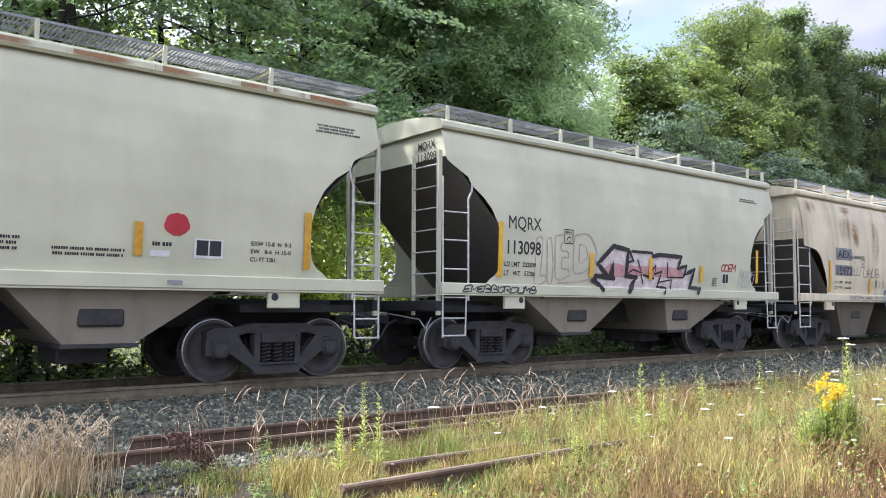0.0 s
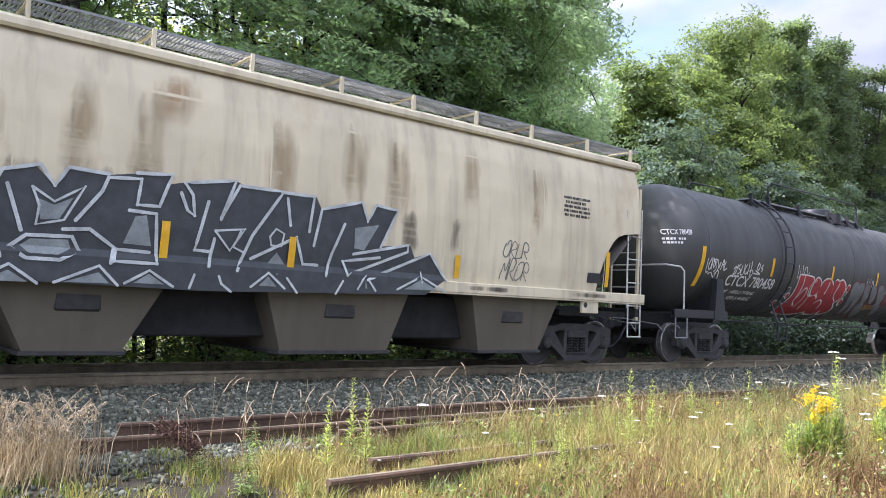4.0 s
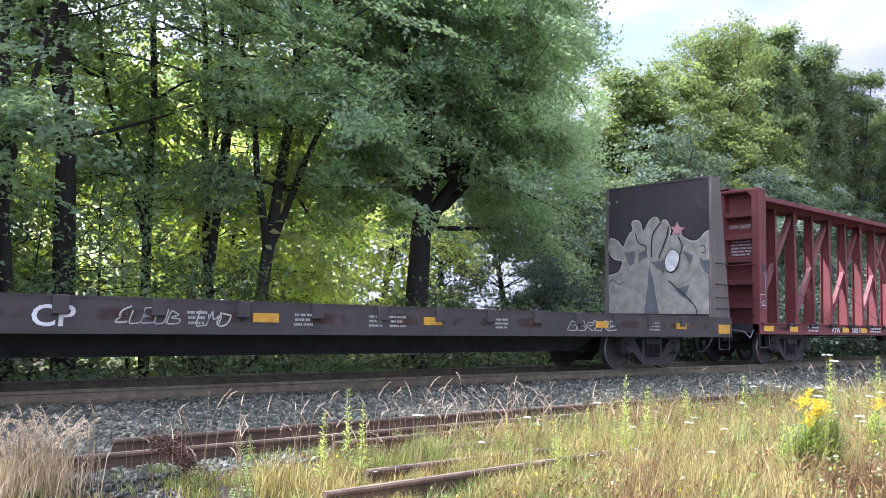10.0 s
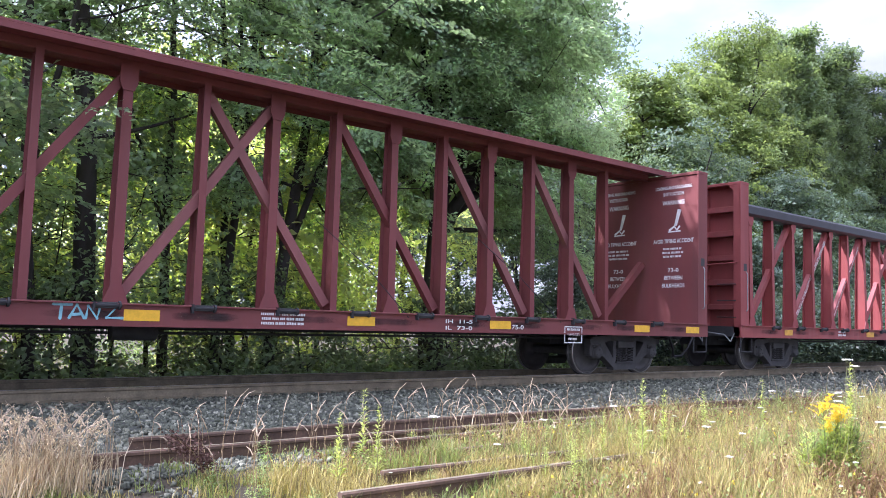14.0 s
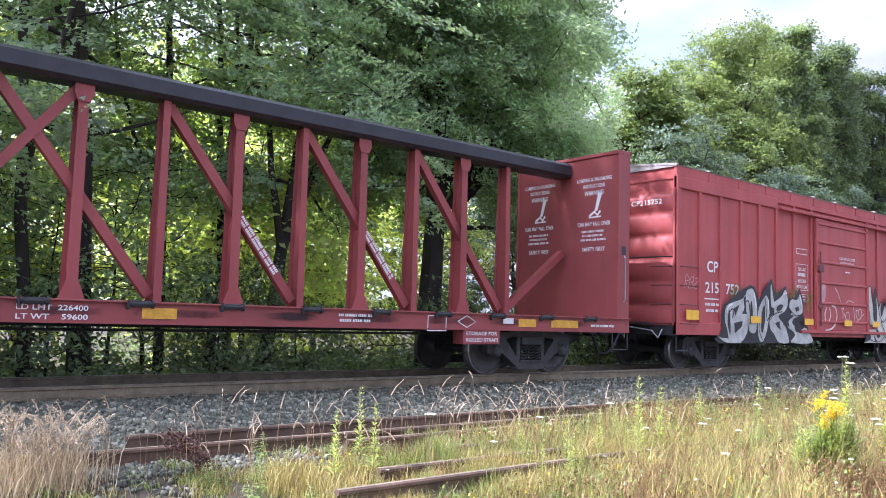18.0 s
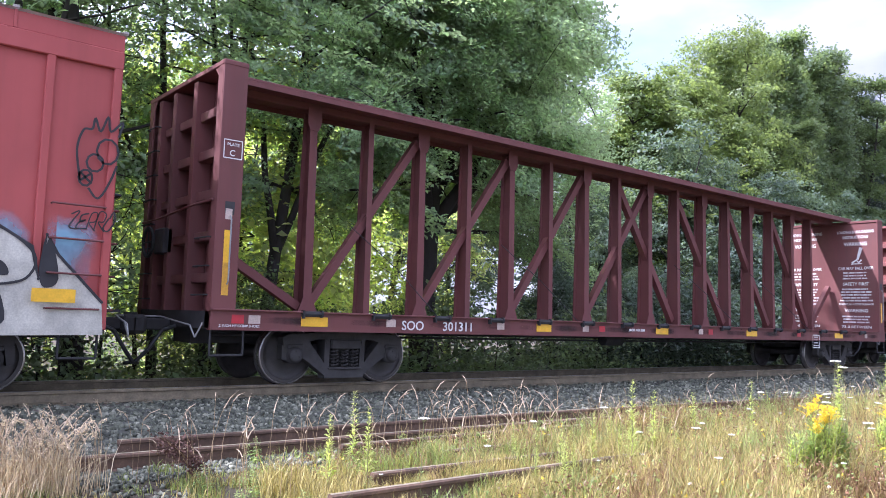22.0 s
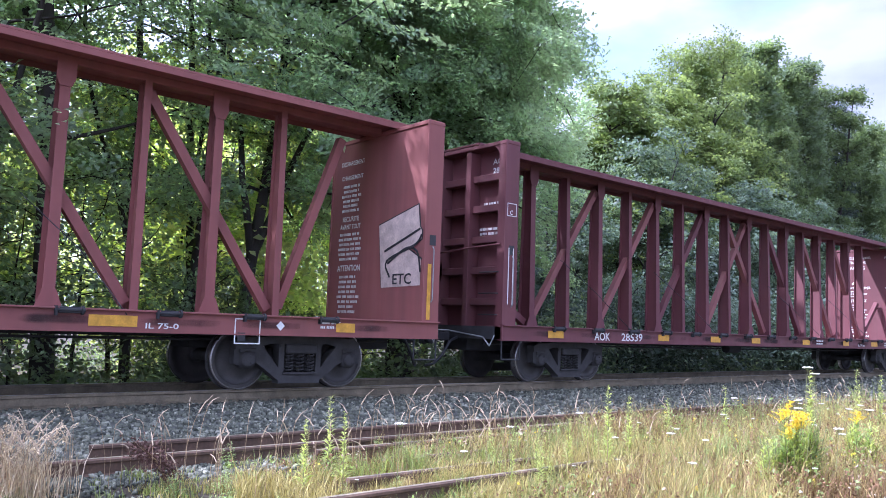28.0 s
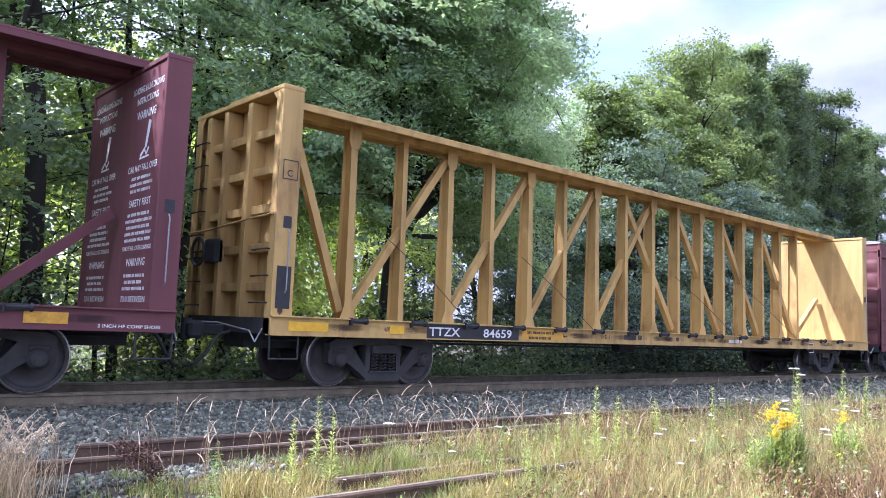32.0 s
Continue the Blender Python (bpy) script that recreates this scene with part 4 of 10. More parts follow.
def build_truck_meshes():
    out = {}
    f = Shape()
    y0, y1 = -0.09, 0.09
    f.prism([(-0.50, 0.70), (0.50, 0.70), (0.44, 0.84), (-0.44, 0.84)], y0, y1)
    for s in (-1, 1):
        def P(*pts):
            return [(s * a, b) for a, b in pts][:: s]
        f.prism(P((0.44, 0.84), (0.50, 0.70), (0.72, 0.64), (1.08, 0.60), (1.10, 0.72), (0.98, 0.78), (0.62, 0.79)), y0, y1)
        f.prism(P((0.98, 0.61), (1.10, 0.61), (1.10, 0.40), (1.02, 0.38)), y0 + 0.01, y1 - 0.01)
        f.prism(P((0.64, 0.66), (0.78, 0.63), (0.76, 0.42), (0.66, 0.36), (0.34, 0.13), (0.30, 0.25)), y0, y1)
        f.prism(P((0.28, 0.72), (0.37, 0.72), (0.37, 0.24), (0.28, 0.18)), y0, y1)
        f.rod((s * 0.33, y0 - 0.015, 0.66), (s * 0.33, y0, 0.66), 0.03, 8)
    f.prism([(-0.36, 0.10), (0.36, 0.10), (0.36, 0.24), (-0.36, 0.24)], y0, y1)
    f.box(-0.30, 0.30, y0 - 0.03, y1 + 0.03, 0.235, 0.27, 0.006)
    out["side_frame"] = f.mesh("side_frame", M_TRUCK)
    b = Shape()
    b.box(-0.27, 0.27, -1.14, 1.14, 0.55, 0.70, 0.02)
    b.box(-0.19, 0.19, -0.95, 0.95, 0.44, 0.55)
    b.box(-0.30, -0.27, -1.08, 1.08, 0.52, 0.66)
    b.rod((0, 0, 0.70), (0, 0, 0.84), 0.2, 16)
    out["bolster"] = b.mesh("bolster", M_TRUCK)
    c = Shape()
    path = [(0.062 * math.cos(2 * math.pi * k / 7), 0.062 * math.sin(2 * math.pi * k / 7), 0.27 + 0.265 * k / 35) for k in range(36)]
    c.pipe(path, 0.014, 4)
    out["spring"] = c.mesh("spring", M_TRUCK)
    a = Shape()
    a.box(-0.13, 0.13, -0.11, 0.11, 0.10, 0.165, 0.01)
    a.lathe([(-0.11, 0.0), (-0.11, 0.135), (0.11, 0.135), (0.11, 0.0)], (0, 0, 0), "y", 20)
    out["bearing_adapter"] = a.mesh("bearing_adapter", M_TRUCK)
    d = Shape()
    d.lathe([(-0.05, 0.0), (-0.05, 0.08), (-0.035, 0.11), (0.0, 0.115)], (0, 0, 0), "y", 16)
    for k in range(3):
        t = 2 * math.pi * k / 3
        d.rod((0.06 * math.cos(t), -0.065, 0.06 * math.sin(t)), (0.06 * math.cos(t), -0.045, 0.06 * math.sin(t)), 0.018, 6)
    out["end_cap"] = d.mesh("end_cap", M_TRUCK)
    shoe = Shape().box(-0.05, 0.05, -0.05, 0.05, -0.16, 0.16, 0.015)
    out["brake_shoe"] = shoe.mesh("brake_shoe", M_UNDER)
    for r in (0.457, 0.419):
        out["wheel", r] = wheel_mesh(r).mesh("wheel", M_WHEEL)
        t = Shape().lathe([(-0.071, r - 0.022), (-0.071, r - 0.003), (-0.066, r + 0.0012), (0.038, r + 0.0045)], (0, 0, 0), "y", 40)
        out["tread", r] = t.mesh("tread", M_TREAD)
    ax = Shape().rod((0, -0.66, 0), (0, 0.66, 0), 0.085, 14)
    ax.rod((0, -1.02, 0), (0, 1.02, 0), 0.075, 14)
    out["axle"] = ax.mesh("axle", M_WHEEL)
    return out


TRUCK = build_truck_meshes()


def add_truck(root, xc, r=0.457, base=1.778):
    """Two wheelsets in cast side frames with springs, about x = xc."""
    k = base / 1.778
    for s in (-1, 1):
        fr = part("side_frame", TRUCK["side_frame"], M_TRUCK, root, "", pose(xc, s * 1.0, r - 0.457, 0, 0, 0 if s < 0 else 180))
        if s < 0:
            for sx in (-0.185, 0.0, 0.185):
                for sy in (-0.07, 0.07):
                    part("spring", TRUCK["spring"], M_TRUCK, fr, "", pose(sx, sy, 0))
        for e in (-1, 1):
            part("bearing_adapter", TRUCK["bearing_adapter"], M_TRUCK, root, "", pose(xc + e * base / 2, s * 1.0, r))
    part("bolster", TRUCK["bolster"], M_TRUCK, root, "", pose(xc, 0, r - 0.457))
    for e in (-1, 1):
        ax = part("wheelset", TRUCK["axle"], M_WHEEL, root, "steel axle with two worn wheels", pose(xc + e * base / 2, 0, r))
        for s in (-1, 1):
            part("wheel", TRUCK["wheel", r], M_WHEEL, ax, "", pose(0, s * 0.755, 0, 0, 0, 0 if s < 0 else 180))
            part("tread", TRUCK["tread", r], M_TREAD, ax, "bright worn wheel tread", pose(0, s * 0.755, 0, 0, 0, 0 if s < 0 else 180))
            part("end_cap", TRUCK["end_cap"], M_TRUCK, ax, "", pose(0, s * 1.11, 0, 0, 0, 0 if s < 0 else 180))
        WHEELSETS.append((ax, xc + e * base / 2, r))
        part("brake_shoe", TRUCK["brake_shoe"], M_UNDER, root, "", pose(xc + e * (base / 2 - r - 0.055), -0.755, r))


def add_coupler(root, x, way):
    """Knuckle coupler, air hose and uncoupling lever at one end; way is -1 at the left end."""
    s = Shape()
    s.box(min(x, x + way * 0.38), max(x, x + way * 0.38), -0.09, 0.09, 0.78, 0.95, 0.02)
    s.box(min(x + way * 0.36, x + way * 0.60), max(x + way * 0.36, x + way * 0.60), -0.17, 0.14, 0.72, 1.0, 0.05)
    s.rod((x + way * 0.56, 0.06, 0.70), (x + way * 0.56, 0.06, 1.03), 0.08, 10)
    part("coupler", s, M_UNDER, root, "cast knuckle coupler")
    h = Shape()
    h.pipe([(x, -0.3, 0.85), (x + way * 0.2, -0.32, 0.78), (x + way * 0.38, -0.30, 0.50), (x + way * 0.52, -0.22, 0.33), (x + way * 0.64, -0.1, 0.30)], 0.028, 8)
    part("air_hose", h, M_BLACKP, root, "black rubber brake hose")
    l = Shape()
    l.pipe([(x + way * 0.02, -1.35, 0.92), (x + way * 0.10, -1.30, 0.72), (x + way * 0.12, -1.15, 0.88), (x + way * 0.22, -0.3, 0.98), (x + way * 0.4, -0.1, 0.98)], 0.013, 6)
    part("uncoupling_lever", l, M_GALV, root)


def add_ladder(root, p, width_axis, width, z0, z1, n, r=0.013, material=None, stile=True, name="ladder"):
    """Rungs and stiles; p is the lower corner's x, y; width_axis 'x' or 'y'."""
    material = material or M_LADDER
    dx, dy = (width, 0) if width_axis == "x" else (0, width)
    body = Shape()
    if stile:
        for k in (0, 1):
            a, b = (p[0] + dx * k, p[1] + dy * k, z0), (p[0] + dx * k, p[1] + dy * k, z1)
            body.beam(a, b, 0.05, 0.012, (0, 1, 0))
    else:
        body.rod((p[0], p[1], z0), (p[0] + dx, p[1] + dy, z0), r)
    lad = part(name, body, material, root)
    for k in range(n):
        z = z0 + (z1 - z0) * (k + 0.5) / n if stile else z0 + (z1 - z0) * k / max(1, n - 1)
        if not stile and k == 0:
            continue
        g = Shape().rod((p[0], p[1], z), (p[0] + dx, p[1] + dy, z), r, 7)
        if not stile:
            for e in (0, 1):
                g.rod((p[0] + dx * e, p[1] + dy * e, z), (p[0] + dx * e, p[1] + dy * e + 0.06, z), r, 6)
        part("rung", g, material, lad)
    return lad


def add_step(root, x, w, z0, z1, y, material=None):
    """A sill step: bent strap below the sill."""
    s = Shape()
    s.pipe([(x, y, z1), (x, y, z0), (x + w, y, z0), (x + w, y, z1)], 0.016, 6)
    return part("sill_step", s, material or M_LADDER, root)


# ---- covered hoppers ----
def hop_half(z):
    """Half width of a hopper car's rounded side at height z."""
    pts = [(1.30, 1.53), (1.45, 1.55), (1.9, 1.60), (2.6, 1.625), (3.2, 1.605), (3.7, 1.55), (4.05, 1.47), (4.16, 1.38)]
    for (a, b), (c, d) in zip(pts, pts[1:]):
        if z <= c:
            t = max(0, (z - a) / (c - a))
            return b + (d - b) * t
    return pts[-1][1]


HOP_ROUND = [(1.45, 0.86), (1.57, 0.97), (1.66, 1.12), (1.79, 1.19), (2.09, 1.22), (2.35, 1.20), (2.57, 1.13), (2.81, 1.0), (3.01, 0.80), (3.18, 0.54), (3.32, 0.48), (3.49, 0.17), (3.60, 0.0), (4.3, 0.0)]
HOP_SQUARE = [(1.45, 1.46), (1.8, 1.40), (2.1, 1.28), (2.35, 1.13), (2.55, 0.98), (2.66, 0.82), (2.73, 0.55), (2.76, 0.16), (2.80, 0.12), (4.3, 0.12)]


def hopper_car(x0, L, paint, label, round_cut, bays, mark, roof_boards, seams, sill_z=1.40, top=4.20, truck_in=1.55, r=0.457, low=None, zb=0.60, square=False):
    root = car_root("hopper_car", label, "hopper car", x0)
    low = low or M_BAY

    heights, starts = zip(*(HOP_SQUARE if square else HOP_ROUND))

    def cut(z):
        """How far in from the end the side sheet starts at height z."""
        return float(np.interp(z, heights, starts))

    zs = [1.45 + (top - 1.45) * k / 44 for k in range(45)]
    for s in (-1, 1):
        vs, fs, n = [], [], 15
        for z in zs:
            a = 0.10 + cut(z)
            vs += [(a + (L - 2 * a) * i / (n - 1), s * hop_half(z), z) for i in range(n)]
        fs = [(j * n + i, j * n + i + 1, (j + 1) * n + i + 1, (j + 1) * n + i) for j in range(len(zs) - 1) for i in range(n - 1)]
        part("side_sheet", Shape().add(vs, fs, True), paint, root, "curved steel side sheet")
    # roof: a lip along the edge, then a low arch
    roof = Shape()
    prof = [(-1.47, 4.06), (-1.50, 4.10), (-1.49, 4.18), (-1.40, 4.24), (-1.0, 4.33), (-0.5, 4.39), (0, 4.41), (0.5, 4.39), (1.0, 4.33), (1.40, 4.24), (1.49, 4.18), (1.50, 4.10), (1.47, 4.06)]
    roof.add([(x, y, z + top - 4.12) for x in (0.08, L - 0.08) for y, z in prof], [(k, k + 1, k + 1 + len(prof), k + len(prof)) for k in range(len(prof) - 1)] + [tuple(range(len(prof))), tuple(range(len(prof), 2 * len(prof)))])
    part("roof", roof, paint, root)
    hatch = Shape().box(1.2, L - 1.2, -0.28, 0.28, 4.46, 4.58, 0.03)
    part("roof_hatch", hatch, paint, root)
    for e in (0, 1):
        X = (lambda a: a) if e == 0 else (lambda a: L - a)
        knee = 2.95 if square else 3.66

        def sheet(z0, z1, n):
            vs = []
            for k in range(n + 1):
                z = z0 + (z1 - z0) * k / n
                a, hwid = (0.225 if square else 0.16) + 0.98 * max(0, knee - z), hop_half(z) - 0.01
                vs += [(X(a), -hwid, z), (X(a), 0, z), (X(a), hwid, z)]
            return Shape().add(vs, [(3 * j + i, 3 * j + i + 1, 3 * j + 4 + i, 3 * j + 3 + i) for j in range(n) for i in range(2)], False)

        part("end_wall", sheet(knee, top, 6), paint, root, "upright upper end wall")
        part("slope_sheet", sheet(1.25, knee, 14), M_SLOPE, root, "grey sheet sloping in under the car's end, shade put into its colour")
        # end frame: corner posts and centre ladder post
        for s in (-1, 1):
            post = Shape().beam((X(0.05), s * 1.42, 0.95), (X(0.05), s * 1.46, 3.75), 0.07, 0.05, (0, 1, 0))
            part("corner_post", post, paint, root)
        part("end_post", Shape().beam((X(0.05), -0.72, 0.95), (X(0.05), -0.72, 3.75), 0.05, 0.06, (0, 1, 0)), paint, root)
        part("end_sill", Shape().box(min(X(0), X(0.12)), max(X(0), X(0.12)), -1.45, 1.45, 1.02, 1.2, 0.01), M_UNDER, root)
        lad = add_ladder(root, (X(0.03), -1.43), "y", 0.70, 1.1, 3.7, 7)
        l2 = Shape().pipe([(X(0.58), -1.58, 1.2), (X(0.58), -1.58, 2.95), (X(0.64), -1.60, 3.08), (X(0.66), -1.60, 3.24)], 0.020, 6)
        l2.pipe([(X(0.06), -1.53, 0.58), (X(0.06), -1.53, 3.3)], 0.018, 6)
        l2.pipe([(X(0.54), -1.58, 1.4), (X(0.52), -1.57, 0.61), (X(0.06), -1.55, 0.61)], 0.016, 6)
        side_lad = part("side_ladder", l2, M_LADDER, root)
        for z in (0.90, 1.25, 1.73, 2.22, 2.70):
            part("rung", Shape().rod((X(0.06), -1.53, z), (X(0.58 if z > 1 else 0.52), -1.58, z), 0.014, 7), M_LADDER, side_lad)
        # brake platform grime, body bolster and jacking pad
        part("shear_plate", Shape().box(min(X(0.1), X(2.2)), max(X(0.1), X(2.2)), -1.2, 1.2, 1.0, 1.12), M_UNDER, root)
        pad = Shape().box(min(X(1.45), X(1.95)), max(X(1.45), X(1.95)), -1.565, -1.50, 1.06, 1.36, 0.012)
        pd = part("jacking_pad", pad, paint, root)
        part("pad_hole", Shape().rod((X(1.85), -1.569, 1.22), (X(1.85), -1.55, 1.22), 0.055, 14), M_INK, pd)
        add_coupler(root, X(-0.02), -1 if e == 0 else 1)
        add_truck(root, X(truck_in), r)
    # side sill with its lip
    for s in (-1, 1):
        sill = Shape().box(0.0, L, s * 1.56 - 0.045, s * 1.56 + 0.045, 1.31, 1.50, 0.015)
        sill.box(0.0, L, s * 1.50 - 0.09, s * 1.50 + 0.09, 1.29, 1.312)
        part("side_sill", sill, paint, root)
    # ribs where the sheets are joined
    for x in seams:
        vs = []
        for z in zs[:-1]:
            vs += [(x - 0.012, -hop_half(z) - 0.004, z), (x + 0.012, -hop_half(z) - 0.004, z)]
        part("weld_seam", Shape().add(vs, [(2 * j, 2 * j + 1, 2 * j + 3, 2 * j + 2) for j in range(len(zs) - 2)], True), paint, root)
    part("centre_sill", Shape().box(0.2, L - 0.2, -0.3, 0.3, 0.78, 1.2), M_UNDER, root)
    # added dark box: stands in for the shade in the gaps between bays
    if square:
        part("cross_hood", Shape().box(7.0, L - 3.2, -0.9, 0.9, 0.50, 1.25, 0.03), M_UNDER, root, "dark box added to make the gaps between the discharge hoppers look shaded")
    for t0, t1, b0, b1 in bays:
        h = Shape()
        yt, yb = 1.42, 1.30
        vs = [(t0, -yt, 1.32), (t1, -yt, 1.32), (t1, yt, 1.32), (t0, yt, 1.32), (b0, -yb, zb), (b1, -yb, zb), (b1, yb, zb), (b0, yb, zb)]
        h.add(vs, [(0, 1, 5, 4), (1, 2, 6, 5), (2, 3, 7, 6), (3, 0, 4, 7), (4, 5, 6, 7)])
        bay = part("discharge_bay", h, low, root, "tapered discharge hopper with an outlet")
        o = Shape().box(b0 - 0.05, b1 + 0.05, -yb - 0.05, yb + 0.05, zb - 0.05, zb + 0.01, 0.01)
        o.box(b0 + 0.1, b1 - 0.1, -0.55, 0.55, 0.32, zb - 0.05, 0.02)
        part("outlet_gate", o, M_TRUCK, bay)
        mid = (b0 + b1) / 2
        y = -1.37
        d = Shape().box(mid - 0.28, mid + 0.28, y - 0.02, y + 0.06, 0.82, 1.06, 0.03)
        part("inspection_cover", d, M_TRUCK, bay, "small bolted cover plate")
    # roof walk
    walk_deck = Shape()
    y0, y1, z = -1.38, -0.80, 4.54
    x = 0.1
    while x < L - 0.1:
        walk_deck.box(x, x + 0.018, y0, y1, z, z + 0.03)
        x += 0.055
    for y in (y0, (y0 + y1) / 2, y1):
        walk_deck.box(0.05, L - 0.05, y - 0.01, y + 0.01, z, z + 0.035)
    part("roof_walk", walk_deck, M_GALV, root, "steel grating running board along the roof")
    k = 0
    for x in roof_boards:
        b = Shape().beam((x, -1.41, 4.26), (x, -1.41, 4.56), 0.06, 0.05, (1, 0, 0))
        b.beam((x, -1.40, 4.525), (x, -0.75, 4.525), 0.04, 0.03)
        part("walk_bracket", b, paint, root)
    side = Side(root, lambda x, z, lift: (x, (-hop_half(z) if z > 1.5 else -1.605) - lift, z))
    return root, side


def reflector_strips(side, rows, material):
    for x, z0, z1 in rows:
        side.rect(x - 0.055, x + 0.055, z0, z1, material, "reflector_strip", "yellow reflective strip", 0.036)


M_STAIN_LIP = stain_mat("roof_lip_rust", (0.33, 0.17, 0.07), 0.6, 0.30, 0.55, 0.9)
M_STAIN_BROWN = stain_mat("sill_rust", (0.085, 0.045, 0.03), 1.5, 0.42, 0.62, 0.85)
M_STAIN_RUST2 = stain_mat("chipped_rust", (0.085, 0.042, 0.024), 9.0, 0.47, 0.54, 0.95)
M_STAIN_SILL = stain_mat("sill_grime", (0.035, 0.022, 0.020), 1.0, 0.34, 0.62, 0.8)
M_STAIN_GREEN = stain_mat("green_haze", (0.16, 0.17, 0.03), 1.2, 0.36, 0.6, 0.8)
M_STAIN_BLUE = stain_mat("blue_haze", (0.20, 0.38, 0.50), 1.2, 0.34, 0.56, 0.9)
SPRAY = {k: mat("spray_" + k, c, 0.6, 0, 0.25, 5) for k, c in dict(pink=(0.56, 0.30, 0.30), black=(0.025, 0.025, 0.028), red=(0.36, 0.035, 0.04), white=(0.70, 0.70, 0.68), grey=(0.30, 0.30, 0.30), slate=(0.14, 0.15, 0.155), blush=(0.66, 0.58, 0.55), wine=(0.15, 0.045, 0.048), putty=(0.34, 0.325, 0.275), charcoal=(0.055, 0.062, 0.066),
                                                               paleblue=(0.42, 0.48, 0.48), silver=(0.42, 0.43, 0.39), chalk=(0.50, 0.49, 0.42), peach=(0.52, 0.42, 0.36), rose=(0.56, 0.30, 0.30), fog=(0.16, 0.17, 0.172), rust=(0.30, 0.06, 0.065), rosewash=(0.50, 0.28, 0.27), turquoise=(0.22, 0.46, 0.52), dusty=(0.50, 0.40, 0.35), amber=(0.50, 0.26, 0.06), haze=(0.25, 0.28, 0.28), iceblue=(0.54, 0.58, 0.57)).items()}


def pink_piece(side):
    g = Piece(side, "graffiti", "pale pink block graffiti with a black outline", [("ground_coat", SPRAY["blush"]), ("band_coat", SPRAY["rose"]), ("outline_coat", SPRAY["black"])])
    g.fill("ground_coat", [(3.79, 1.65), (3.92, 1.96), (4.4, 2.32), (4.84, 2.27), (5.65, 2.23), (6.7, 2.21), (6.61, 1.97), (6.89, 2.01), (6.84, 1.82), (7.18, 1.95), (7.04, 1.54), (7.46, 1.53), (7.33, 1.43), (4.07, 1.44)], False)
    g.fill("band_coat", [(4.12, 1.87), (4.44, 1.99), (4.72, 1.96), (5.65, 1.96), (6.61, 1.95), (6.78, 1.79), (6.17, 1.75), (5.03, 1.75), (4.45, 1.7), (4.26, 1.73)])
    g.line("outline_coat", 0.1, [(4.21, 1.73), (3.92, 1.96), (4.4, 2.33), (4.86, 2.27), (4.8, 1.74), (5.14, 1.72), (4.9, 1.42)], False)
    g.line("outline_coat", 0.09, [(4.43, 1.68), (3.86, 1.72), (3.78, 1.62), (3.96, 1.56), (4.07, 1.44)], False)
    g.line("outline_coat", 0.06, [(4.85, 2.02), (5.03, 2.06), (4.9, 2.25), (5.65, 2.25), (5.69, 2.18)], False)
    g.line("outline_coat", 0.035, [(5.17, 2.08), (5.3, 1.82), (5.02, 1.88), (4.79, 1.76)], False)
    g.line("outline_coat", 0.03, [(5.3, 1.78), (5.38, 1.6)], False)
    g.line("outline_coat", 0.045, [(5.38, 1.78), (5.74, 1.71)], False)
    g.line("outline_coat", 0.09, [(5.69, 2.18), (5.9, 2.22), (6.7, 2.21), (6.59, 1.96), (6.89, 2.01), (6.83, 1.82), (7.2, 1.95), (7.05, 1.54), (7.46, 1.53), (7.33, 1.42)], False)
    g.line("outline_coat", 0.035, [(6.2, 2.07), (6.21, 1.75), (6.8, 1.76)], False)
    g.line("outline_coat", 0.055, [(5.64, 1.88), (5.78, 1.98), (5.76, 1.81), (5.99, 1.86), (5.87, 1.54), (6.17, 1.52), (6.09, 1.4)], False)
    g.line("outline_coat", 0.03, [(5.95, 1.64), (6.37, 1.7), (6.35, 1.51)], False)
    g.fill("outline_coat", [(4.39, 2.04), (4.24, 1.73), (4.43, 1.67)], False)
    g.fill("outline_coat", [(4.9, 2.25), (4.95, 2.24), (5.04, 2.06), (4.98, 2.08)], False)
    g.fill("outline_coat", [(3.78, 1.64), (3.88, 1.71), (4.03, 1.45), (3.95, 1.51)], False)
    g.done()


